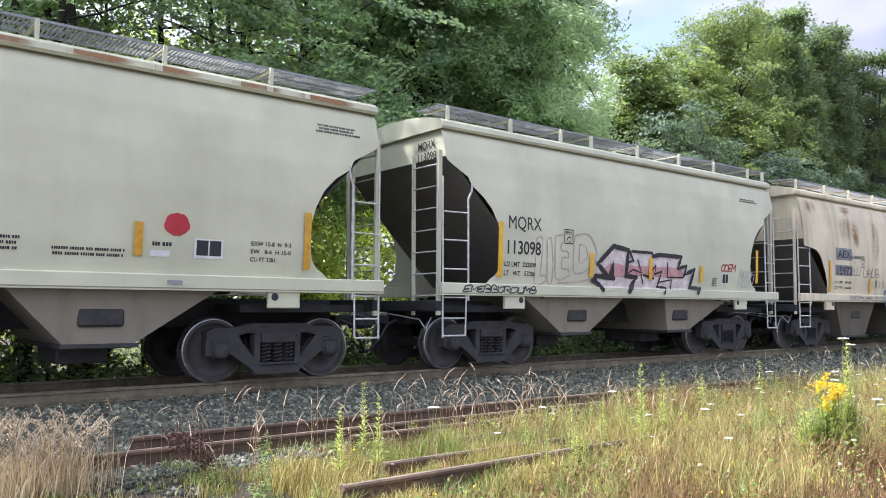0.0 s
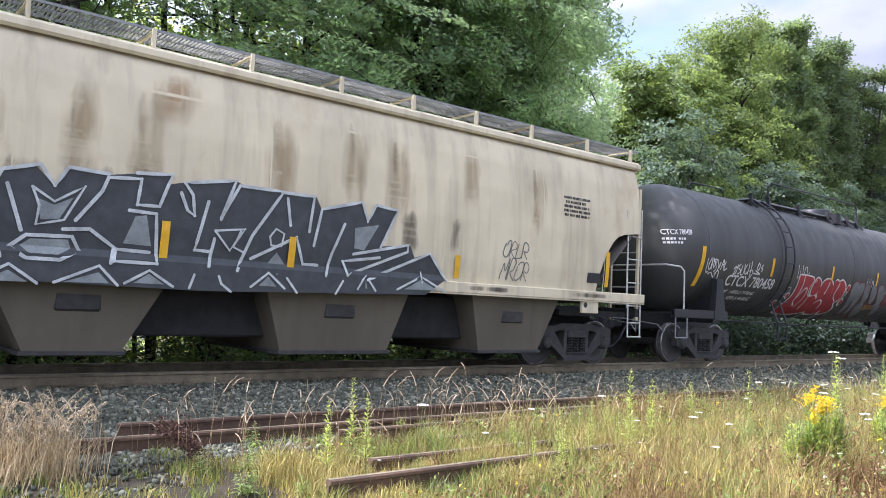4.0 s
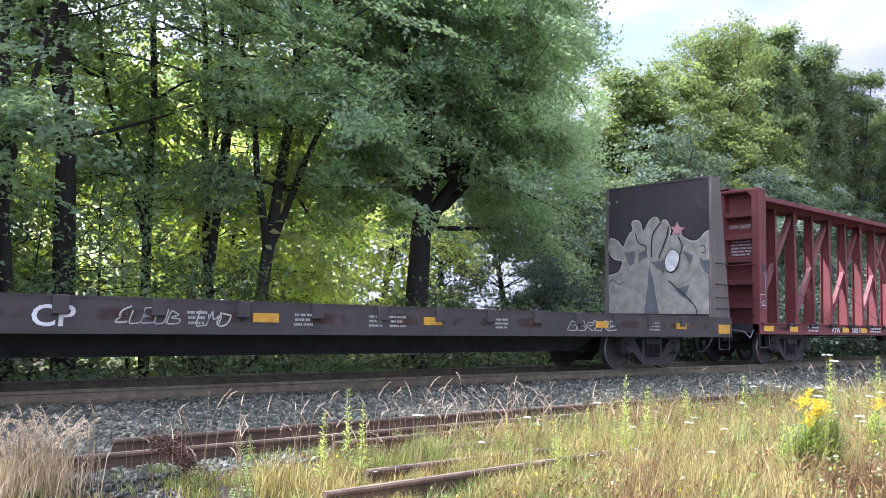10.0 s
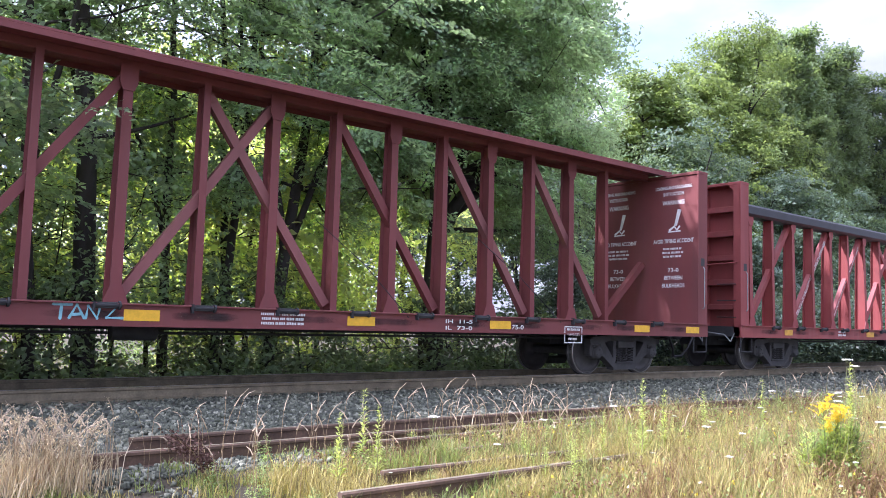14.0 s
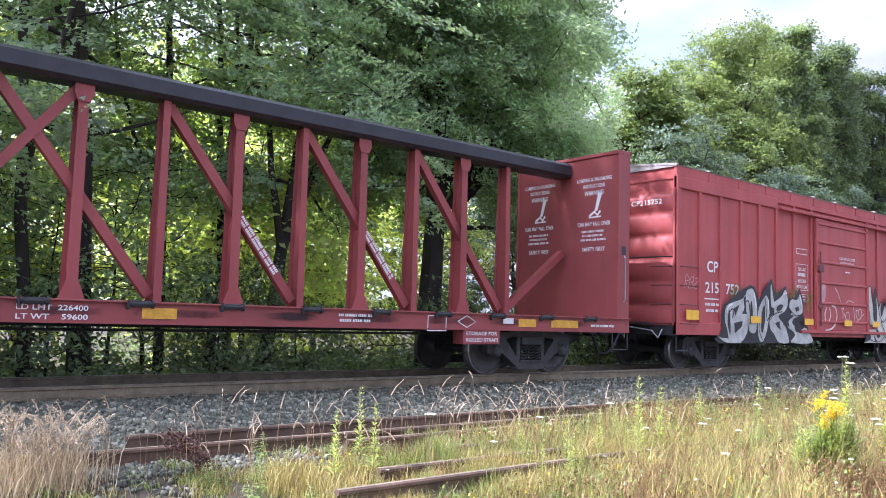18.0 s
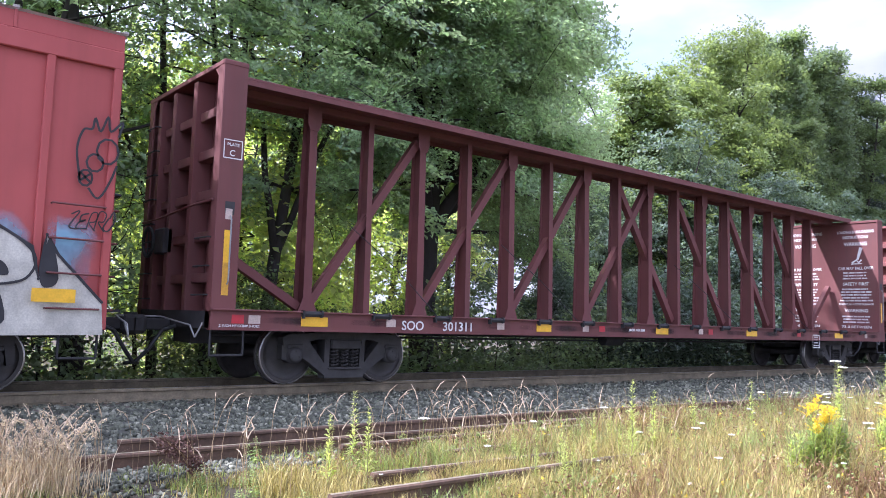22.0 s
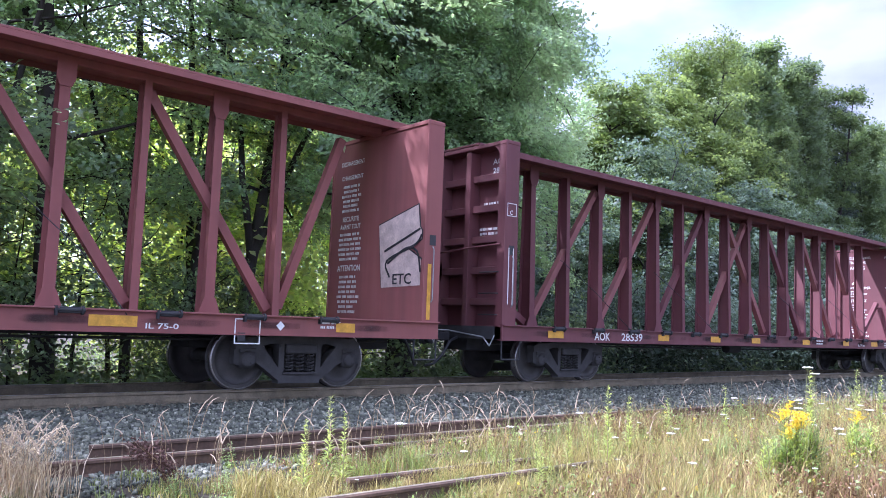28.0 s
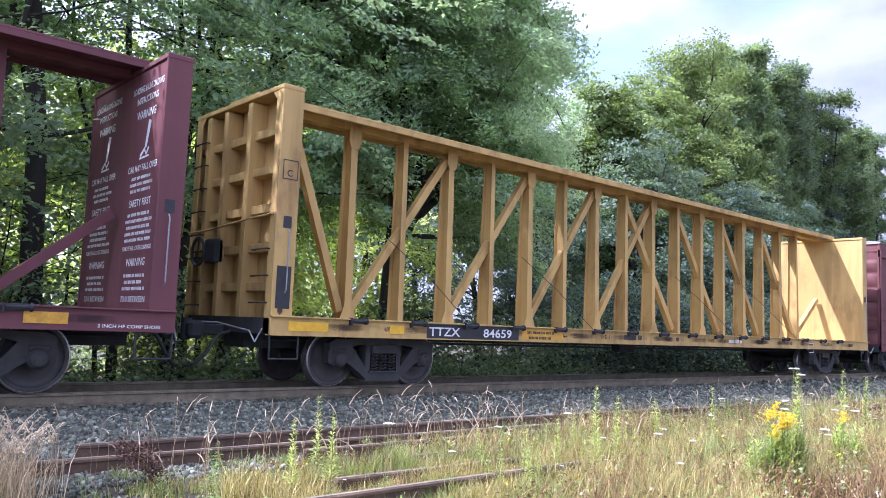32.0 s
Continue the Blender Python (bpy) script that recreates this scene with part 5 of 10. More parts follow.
def slate_piece(side):
    g = Piece(side, "graffiti", "large charcoal graffiti drawn over in pale blue lines", [("ground_coat", SPRAY["charcoal"]), ("inner_coat", SPRAY["haze"]), ("edge_coat", SPRAY["iceblue"])])
    g.fill("ground_coat", [(5.19, 1.65), (5.77, 2.04), (6.09, 1.84), (6.24, 2.43), (6.57, 2.53), (6.80, 2.31), (6.94, 2.56), (7.40, 2.52), (7.77, 2.59), (8.19, 2.63), (8.15, 2.50), (8.43, 2.57), (9.07, 2.67), (9.18, 2.63), (9.77, 2.61), (10.33, 2.62), (10.44, 2.43), (11.14, 2.64), (11.26, 2.31), (11.40, 2.62), (11.84, 2.56), (11.53, 1.97), (12.12, 2.02), (12.22, 1.84), (12.54, 1.94), (12.87, 1.51), (12.47, 1.25), (8.70, 1.14), (5.10, 1.18)], False)
    g.line("edge_coat", 0.045, [(5.15, 1.34), (5.19, 1.65), (5.77, 2.04), (6.12, 1.82)], False)
    g.line("edge_coat", 0.045, [(5.70, 1.92), (5.62, 1.65)], False)
    g.line("edge_coat", 0.045, [(6.28, 1.43), (6.14, 2.21), (6.24, 2.43), (6.63, 2.54), (6.80, 2.31), (6.94, 2.55), (7.40, 2.53)], False)
    g.line("edge_coat", 0.045, [(6.30, 2.27), (6.48, 1.75)], False)
    g.line("edge_coat", 0.03, [(6.56, 2.27), (6.81, 2.12), (7.14, 2.34), (6.93, 1.91), (6.63, 1.83), (6.65, 2.06), (6.56, 2.27)], False)
    g.fill("inner_coat", [(6.60, 2.15), (6.81, 2.08), (7.02, 2.19), (6.88, 1.92), (6.68, 1.89)], False)
    g.line("edge_coat", 0.045, [(6.37, 1.55), (6.54, 1.70), (7.04, 1.72), (7.13, 1.56), (6.92, 1.43), (6.55, 1.43), (6.37, 1.55)], False)
    g.fill("inner_coat", [(6.45, 1.55), (6.59, 1.66), (7.00, 1.68), (7.04, 1.57), (6.90, 1.49), (6.59, 1.49)], False)
    g.line("edge_coat", 0.045, [(7.06, 1.92), (7.34, 2.31), (7.40, 2.49), (7.80, 2.52), (7.77, 2.19), (8.05, 2.20), (8.19, 2.63), (7.74, 2.59)], False)
    g.line("edge_coat", 0.045, [(7.50, 1.43), (7.53, 1.63), (7.23, 1.83), (6.93, 1.80)], False)
    g.line("edge_coat", 0.045, [(7.68, 2.11), (8.02, 2.10), (8.07, 1.46), (7.54, 1.46), (7.56, 1.61), (7.97, 1.60)], False)
    g.fill("inner_coat", [(7.76, 2.04), (7.90, 2.07), (7.99, 1.68), (7.64, 1.69)], False)
    g.line("edge_coat", 0.045, [(8.32, 2.41), (8.42, 2.19), (8.52, 2.13), (8.48, 2.40), (8.36, 2.55), (9.07, 2.67), (8.89, 2.12)], False)
    g.line("edge_coat", 0.045, [(8.70, 2.34), (8.56, 1.68), (8.78, 1.67)], False)
    g.line("edge_coat", 0.045, [(8.89, 2.14), (9.13, 2.61), (9.80, 2.61), (9.36, 1.94), (9.17, 1.44)], False)
    g.line("edge_coat", 0.03, [(8.82, 1.96), (9.25, 2.02), (9.05, 1.71), (8.82, 1.96)], False)
    g.line("edge_coat", 0.03, [(9.20, 2.01), (9.10, 1.76), (9.25, 1.70)], False)
    g.line("edge_coat", 0.045, [(8.76, 1.47), (8.82, 1.85)], False)
    g.line("edge_coat", 0.045, [(9.87, 2.52), (9.94, 2.14)], False)
    g.line("edge_coat", 0.045, [(9.77, 2.60), (10.30, 2.60), (10.25, 2.08)], False)
    g.line("edge_coat", 0.03, [(9.63, 1.95), (9.72, 2.07), (9.85, 2.01), (9.82, 1.83), (9.66, 1.83), (9.63, 1.95)], False)
    g.line("edge_coat", 0.045, [(9.37, 1.62), (10.05, 1.98), (10.19, 1.60), (10.43, 1.60)], False)
    g.fill("inner_coat", [(9.64, 1.58), (9.76, 1.74), (9.96, 1.51), (9.77, 1.42)], False)
    g.line("edge_coat", 0.045, [(10.34, 1.88), (10.44, 2.43), (11.14, 2.62), (11.26, 2.33), (11.40, 2.60), (11.82, 2.56), (11.53, 1.95)], False)
    g.line("edge_coat", 0.045, [(10.57, 1.45), (10.66, 1.79), (10.85, 2.25)], False)
    g.fill("inner_coat", [(11.04, 2.21), (11.48, 2.30), (11.23, 1.88), (11.05, 1.90)], False)
    g.line("edge_coat", 0.045, [(11.04, 1.81), (12.06, 2.03), (12.06, 1.92), (10.95, 1.48), (10.86, 1.69), (11.53, 1.79)], False)
    g.line("edge_coat", 0.045, [(11.32, 1.43), (12.52, 1.93), (12.91, 1.51)], False)
    g.line("edge_coat", 0.03, [(12.36, 1.61), (12.38, 1.44)], False)
    g.line("edge_coat", 0.035, [(6.03, 1.14), (6.38, 1.35), (6.69, 1.14)], False)
    g.fill("inner_coat", [(6.13, 1.15), (6.38, 1.28), (6.59, 1.15)], False)
    g.line("edge_coat", 0.035, [(6.87, 1.16), (7.37, 1.39), (7.60, 1.16)], False)
    g.fill("inner_coat", [(6.97, 1.17), (7.37, 1.31), (7.50, 1.18)], False)
    g.line("edge_coat", 0.035, [(7.68, 1.19), (7.98, 1.37), (8.29, 1.18)], False)
    g.fill("inner_coat", [(7.79, 1.20), (7.98, 1.33), (8.18, 1.20)], False)
    g.line("edge_coat", 0.035, [(9.38, 1.23), (9.64, 1.44), (9.90, 1.23)], False)
    g.fill("inner_coat", [(9.50, 1.25), (9.64, 1.39), (9.77, 1.25)], False)
    g.line("edge_coat", 0.035, [(11.14, 1.28), (11.28, 1.50), (11.47, 1.27)], False)
    g.fill("inner_coat", [(11.28, 1.30), (11.28, 1.45), (11.32, 1.29)], False)
    g.line("edge_coat", 0.035, [(11.88, 1.31), (12.36, 1.54), (12.87, 1.31)], False)
    g.fill("inner_coat", [(12.03, 1.32), (12.36, 1.49), (12.71, 1.33)], False)
    g.line("edge_coat", 0.035, [(8.57, 1.35), (8.51, 1.17)], False)
    g.line("edge_coat", 0.035, [(8.91, 1.35), (8.95, 1.25), (9.09, 1.15)], False)
    g.line("edge_coat", 0.035, [(9.93, 1.38), (10.10, 1.18)], False)
    g.line("edge_coat", 0.035, [(10.87, 1.39), (10.75, 1.19)], False)
    g.done()


def red_piece(side):
    g = Piece(side, "graffiti", "red bubble graffiti edged in white", [("edge_coat", SPRAY["white"]), ("ground_coat", SPRAY["red"]), ("inner_coat", SPRAY["white"])])
    g.line("edge_coat", 0.085, [(5.71, 2.25), (5.77, 2.32), (6.49, 2.28), (6.45, 2.03), (6.63, 1.79), (7.08, 1.8), (7.4, 1.42), (6.85, 1.3), (5.93, 1.32), (5.67, 1.45), (5.75, 1.7), (5.76, 1.84), (5.71, 2.25)])
    g.fill("ground_coat", [(5.71, 2.25), (5.77, 2.32), (6.49, 2.28), (6.45, 2.03), (6.63, 1.79), (7.08, 1.8), (7.4, 1.42), (6.85, 1.3), (5.93, 1.32), (5.67, 1.45), (5.75, 1.7), (5.76, 1.84)])
    g.line("edge_coat", 0.085, [(6.59, 2), (6.61, 2.2), (6.75, 2.3), (6.97, 2.19), (7.04, 1.96), (6.92, 1.84), (6.71, 1.85), (6.59, 2)])
    g.fill("ground_coat", [(6.59, 2), (6.61, 2.2), (6.75, 2.3), (6.97, 2.19), (7.04, 1.96), (6.92, 1.84), (6.71, 1.85)])
    g.line("edge_coat", 0.085, [(7.03, 1.93), (7.1, 2.21), (7.37, 2.3), (7.68, 2.19), (7.86, 1.91), (8.17, 1.44), (7.94, 1.33), (7.43, 1.38), (7.16, 1.62), (7.21, 1.77), (7.03, 1.93)])
    g.fill("ground_coat", [(7.03, 1.93), (7.1, 2.21), (7.37, 2.3), (7.68, 2.19), (7.86, 1.91), (8.17, 1.44), (7.94, 1.33), (7.43, 1.38), (7.16, 1.62), (7.21, 1.77)])
    g.line("edge_coat", 0.085, [(7.75, 2.13), (7.86, 2.3), (8.03, 2.26), (8.23, 2.31), (8.51, 2.16), (8.6, 1.92), (8.53, 1.75), (8.4, 1.66), (8.67, 1.49), (8.51, 1.36), (8.2, 1.43), (7.75, 2.13)])
    g.fill("ground_coat", [(7.75, 2.13), (7.86, 2.3), (8.03, 2.26), (8.23, 2.31), (8.51, 2.16), (8.6, 1.92), (8.53, 1.75), (8.4, 1.66), (8.67, 1.49), (8.51, 1.36), (8.2, 1.43)])
    g.line("edge_coat", 0.06, [(8.71, 2.2), (8.84, 2.15), (8.8, 2.01), (8.65, 2.07), (8.71, 2.2)])
    g.fill("ground_coat", [(8.71, 2.2), (8.84, 2.15), (8.8, 2.01), (8.65, 2.07)])
    g.line("edge_coat", 0.06, [(8.71, 1.8), (8.86, 1.75), (8.83, 1.62), (8.7, 1.68), (8.71, 1.8)])
    g.fill("ground_coat", [(8.71, 1.8), (8.86, 1.75), (8.83, 1.62), (8.7, 1.68)])
    g.line("edge_coat", 0.06, [(5.47, 1.82), (5.57, 1.81), (5.57, 1.71), (5.47, 1.74), (5.47, 1.82)])
    g.fill("ground_coat", [(5.47, 1.82), (5.57, 1.81), (5.57, 1.71), (5.47, 1.74)])
    g.line("edge_coat", 0.06, [(5.13, 1.61), (5.22, 1.6), (5.24, 1.5), (5.14, 1.52), (5.13, 1.61)])
    g.fill("ground_coat", [(5.13, 1.61), (5.22, 1.6), (5.24, 1.5), (5.14, 1.52)])
    g.line("inner_coat", 0.035, [(5.96, 2.29), (6.02, 1.99), (6.04, 1.67), (6.27, 1.53)])
    g.line("inner_coat", 0.035, [(6.05, 1.73), (6.19, 1.98), (6.34, 1.98), (6.41, 1.79), (6.39, 1.5)])
    g.line("inner_coat", 0.035, [(6.66, 1.75), (6.75, 1.46)])
    g.line("inner_coat", 0.035, [(7.27, 1.63), (7.43, 1.73), (7.65, 1.67), (7.75, 1.5)])
    g.line("inner_coat", 0.035, [(7.47, 2.22), (7.45, 1.9)])
    g.line("inner_coat", 0.035, [(8.07, 2.22), (8.05, 1.88), (8.33, 1.73)])
    g.line("inner_coat", 0.03, [(6.61, 2.18), (6.68, 2.24)])
    g.line("inner_coat", 0.025, [(6.31, 1.29), (6.54, 1.18)])
    g.line("inner_coat", 0.025, [(6.88, 1.28), (7.13, 1.14)])
    g.line("inner_coat", 0.025, [(7.51, 1.33), (7.7, 1.19)])
    g.line("inner_coat", 0.025, [(8.36, 1.35), (8.53, 1.21)])
    g.line("inner_coat", 0.025, [(8.66, 1.55), (8.84, 1.31)])
    g.line("inner_coat", 0.02, [(8.77, 1.98), (8.67, 1.86)])
    g.done()
    g = Piece(side, "graffiti", "smoky grey graffiti edged in dull red", [("edge_coat", SPRAY["wine"]), ("ground_coat", SPRAY["fog"])])
    g.line("edge_coat", 0.09, [(8.97, 2.24), (9.29, 2.29), (9.44, 1.72), (9.62, 1.41), (9.38, 1.4), (9.06, 1.85), (8.97, 2.24)])
    g.fill("ground_coat", [(8.97, 2.24), (9.29, 2.29), (9.44, 1.72), (9.62, 1.41), (9.38, 1.4), (9.06, 1.85)])
    g.line("edge_coat", 0.09, [(9.34, 2.25), (9.66, 2.3), (9.79, 2.06), (9.79, 1.75), (10, 1.43), (9.79, 1.42), (9.41, 1.88), (9.34, 2.25)])
    g.fill("ground_coat", [(9.34, 2.25), (9.66, 2.3), (9.79, 2.06), (9.79, 1.75), (10, 1.43), (9.79, 1.42), (9.41, 1.88)])
    g.line("edge_coat", 0.09, [(9.79, 2.22), (10.07, 2.27), (10.26, 1.99), (10.27, 1.77), (10.04, 1.8), (9.79, 2.22)])
    g.fill("ground_coat", [(9.79, 2.22), (10.07, 2.27), (10.26, 1.99), (10.27, 1.77), (10.04, 1.8)])
    g.line("edge_coat", 0.09, [(10.27, 2.2), (10.49, 2.28), (10.72, 2.08), (10.82, 1.75), (10.56, 1.79), (10.27, 2.2)])
    g.fill("ground_coat", [(10.27, 2.2), (10.49, 2.28), (10.72, 2.08), (10.82, 1.75), (10.56, 1.79)])
    g.line("edge_coat", 0.09, [(10.72, 2.22), (11.02, 2.29), (11.32, 2.06), (11.42, 1.76), (11.1, 1.77), (10.72, 2.22)])
    g.fill("ground_coat", [(10.72, 2.22), (11.02, 2.29), (11.32, 2.06), (11.42, 1.76), (11.1, 1.77)])
    g.line("edge_coat", 0.09, [(9.96, 1.65), (10.22, 1.77), (10.61, 1.52), (10.74, 1.29), (10.27, 1.39), (9.96, 1.65)])
    g.fill("ground_coat", [(9.96, 1.65), (10.22, 1.77), (10.61, 1.52), (10.74, 1.29), (10.27, 1.39)])
    g.line("edge_coat", 0.09, [(11.1, 1.69), (11.4, 1.78), (11.77, 1.52), (11.65, 1.37), (11.1, 1.69)])
    g.fill("ground_coat", [(11.1, 1.69), (11.4, 1.78), (11.77, 1.52), (11.65, 1.37)])
    g.fill("edge_coat", [(11.37, 1.96), (11.53, 2.1), (11.87, 1.97), (11.99, 1.74), (11.74, 1.68)])
    g.done()
    g = Piece(side, "ochre_tag", "small ochre tag over the grey letters", [("tag_coat", SPRAY["amber"])])
    g.line("tag_coat", 0.035, [(10.72, 1.68), (10.60, 1.67), (10.62, 1.62), (10.72, 1.60), (10.70, 1.55), (10.60, 1.56)])
    g.line("tag_coat", 0.035, [(10.80, 1.56), (10.79, 1.69), (10.90, 1.65), (10.80, 1.62), (10.92, 1.57)])
    g.line("tag_coat", 0.035, [(11.10, 1.68), (10.98, 1.66), (11.08, 1.61), (10.98, 1.56)])
    g.line("tag_coat", 0.03, [(11.16, 1.68), (11.18, 1.57), (11.26, 1.66)])
    g.done()
    g = Piece(side, "white_tags", "thin white sprayed tags", [("tag_coat", SPRAY["white"])])
    g.line("tag_coat", 0.03, [(1.23, 2.44), (1.25, 2.16), (1.34, 2.15)])
    g.line("tag_coat", 0.03, [(1.38, 2.47), (1.31, 2.34), (1.33, 2.22), (1.4, 2.23), (1.42, 2.47), (1.44, 2.22)])
    g.line("tag_coat", 0.03, [(1.48, 2.47), (1.52, 2.25), (1.6, 2.44), (1.51, 2.42), (1.64, 2.25), (1.57, 2.16)])
    g.line("tag_coat", 0.03, [(1.63, 2.45), (1.74, 2.26), (1.78, 2.39)])
    g.line("tag_coat", 0.03, [(1.77, 2.39), (1.67, 2.08)])
    g.line("tag_coat", 0.03, [(1.83, 2.23), (1.9, 2.47), (1.94, 2.28)])
    g.line("tag_coat", 0.03, [(1.85, 2.33), (1.94, 2.36)])
    g.line("tag_coat", 0.03, [(1.98, 2.42), (1.97, 2.23), (2.08, 2.27)])
    g.line("tag_coat", 0.03, [(1.37, 2.1), (1.48, 2.14), (1.57, 2.08), (1.65, 2.04)])
    g.line("tag_coat", 0.03, [(1.63, 2.12), (1.77, 2.2), (1.83, 2.01)])
    g.line("tag_coat", 0.03, [(2.4, 2.28), (2.49, 2.35), (2.44, 2.14), (2.55, 2.23)])
    g.line("tag_coat", 0.03, [(2.55, 2.4), (2.54, 2.18)])
    g.line("tag_coat", 0.03, [(2.67, 2.41), (2.59, 2.33), (2.73, 2.25), (2.63, 2.17)])
    g.line("tag_coat", 0.03, [(2.75, 2.38), (2.75, 2.18), (2.87, 2.19), (2.86, 2.41)])
    g.line("tag_coat", 0.03, [(2.96, 2.42), (2.89, 2.3), (2.97, 2.19), (3.06, 2.26)])
    g.line("tag_coat", 0.03, [(3.06, 2.45), (3.06, 2.2)])
    g.line("tag_coat", 0.03, [(3.17, 2.51), (3.19, 2.14), (3.29, 2.21), (3.25, 2.3), (3.13, 2.27)])
    g.line("tag_coat", 0.03, [(3.49, 2.49), (3.45, 2.36), (3.54, 2.33), (3.56, 2.45), (3.49, 2.49)])
    g.line("tag_coat", 0.03, [(3.71, 2.46), (3.64, 2.39), (3.72, 2.35), (3.67, 2.29)])
    g.line("tag_coat", 0.03, [(3.34, 2.23), (3.64, 2.22), (3.4, 2.3)])
    g.line("tag_coat", 0.024, [(5.54, 2.57), (5.57, 2.25), (5.64, 2.28)])
    g.line("tag_coat", 0.024, [(5.65, 2.5), (5.68, 2.28), (5.79, 2.31), (5.76, 2.58)])
    g.line("tag_coat", 0.024, [(5.88, 2.3), (5.89, 2.53), (6, 2.52), (6.03, 2.33)])
    g.line("tag_coat", 0.024, [(6.16, 2.43), (6.11, 2.34)])
    g.line("tag_coat", 0.024, [(9.85, 2.44), (9.86, 2.23)])
    g.line("tag_coat", 0.024, [(9.96, 2.39), (9.99, 2.22), (10.1, 2.25), (10.04, 2.44)])
    g.line("tag_coat", 0.024, [(10.2, 2.22), (10.2, 2.41), (10.35, 2.23)])
    g.line("tag_coat", 0.024, [(11.39, 2.18), (11.31, 1.97)])
    g.line("tag_coat", 0.024, [(11.78, 1.98), (12.11, 1.94), (12, 1.81)])
    g.line("tag_coat", 0.036, [(12.60, 2.06), (12.56, 2.13), (12.59, 2.19), (12.68, 2.22), (12.78, 2.22), (12.85, 2.16), (12.89, 2.08), (12.88, 1.99), (12.84, 1.95), (12.76, 1.98), (12.69, 2.04), (12.64, 2.08)])
    g.line("tag_coat", 0.036, [(12.77, 2.10), (12.79, 1.93), (12.83, 1.80)])
    g.line("tag_coat", 0.036, [(12.86, 2.06), (12.96, 2.11), (13.01, 2.11), (12.99, 1.95), (12.95, 1.93), (12.89, 1.98), (12.93, 2.04), (13.06, 1.93), (13.10, 1.90), (13.16, 1.94)])
    g.line("tag_coat", 0.036, [(13.05, 2.14), (13.04, 2.06), (13.11, 1.93), (13.20, 1.90), (13.23, 1.98), (13.19, 2.11), (13.11, 2.16), (13.05, 2.14)])
    g.line("tag_coat", 0.036, [(13.26, 2.10), (13.24, 2.01), (13.31, 1.95), (13.39, 1.96), (13.39, 2.06), (13.32, 2.12), (13.26, 2.10)])
    g.line("tag_coat", 0.036, [(13.37, 2.09), (13.46, 1.75)])
    g.line("tag_coat", 0.036, [(13.24, 1.96), (13.30, 1.86), (13.43, 1.82)])
    g.line("tag_coat", 0.036, [(13.42, 1.99), (13.44, 2.07), (13.57, 2.10), (13.68, 2.05), (13.70, 1.97), (13.62, 1.91), (13.50, 1.91)])
    g.line("tag_coat", 0.036, [(13.55, 1.89), (13.82, 1.66), (13.74, 1.99), (13.77, 2.06), (13.83, 2.07)])
    g.line("tag_coat", 0.035, [(12.82, 1.78), (13.05, 1.82), (13.26, 1.81), (13.42, 1.73)])
    g.line("tag_coat", 0.055, [(14.01, 1.57), (14.06, 1.91), (14.19, 1.62)])
    g.line("tag_coat", 0.036, [(14.00, 1.71), (14.16, 1.73)])
    g.line("tag_coat", 0.055, [(14.31, 1.93), (14.18, 1.88), (14.20, 1.74), (14.32, 1.59), (14.44, 1.59)])
    g.line("tag_coat", 0.055, [(14.35, 1.96), (14.45, 1.60), (14.61, 1.60)])
    g.line("tag_coat", 0.055, [(14.39, 1.78), (14.57, 1.79)])
    g.line("tag_coat", 0.045, [(14.16, 1.96), (14.45, 2.02), (14.64, 2.00)])
    g.line("tag_coat", 0.055, [(14.69, 1.99), (14.78, 1.59)])
    g.line("tag_coat", 0.04, [(14.53, 1.91), (14.78, 1.95)])
    g.line("tag_coat", 0.055, [(14.12, 1.54), (14.31, 1.36), (14.27, 1.51), (14.42, 1.35), (14.38, 1.58)])
    g.line("tag_coat", 0.055, [(14.55, 1.34), (14.50, 1.57), (14.56, 1.59)])
    g.line("tag_coat", 0.036, [(14.46, 1.43), (14.65, 1.46)])
    g.line("tag_coat", 0.055, [(14.58, 1.57), (14.69, 1.30)])
    g.line("tag_coat", 0.04, [(14.24, 1.28), (14.66, 1.28)])
    g.done()


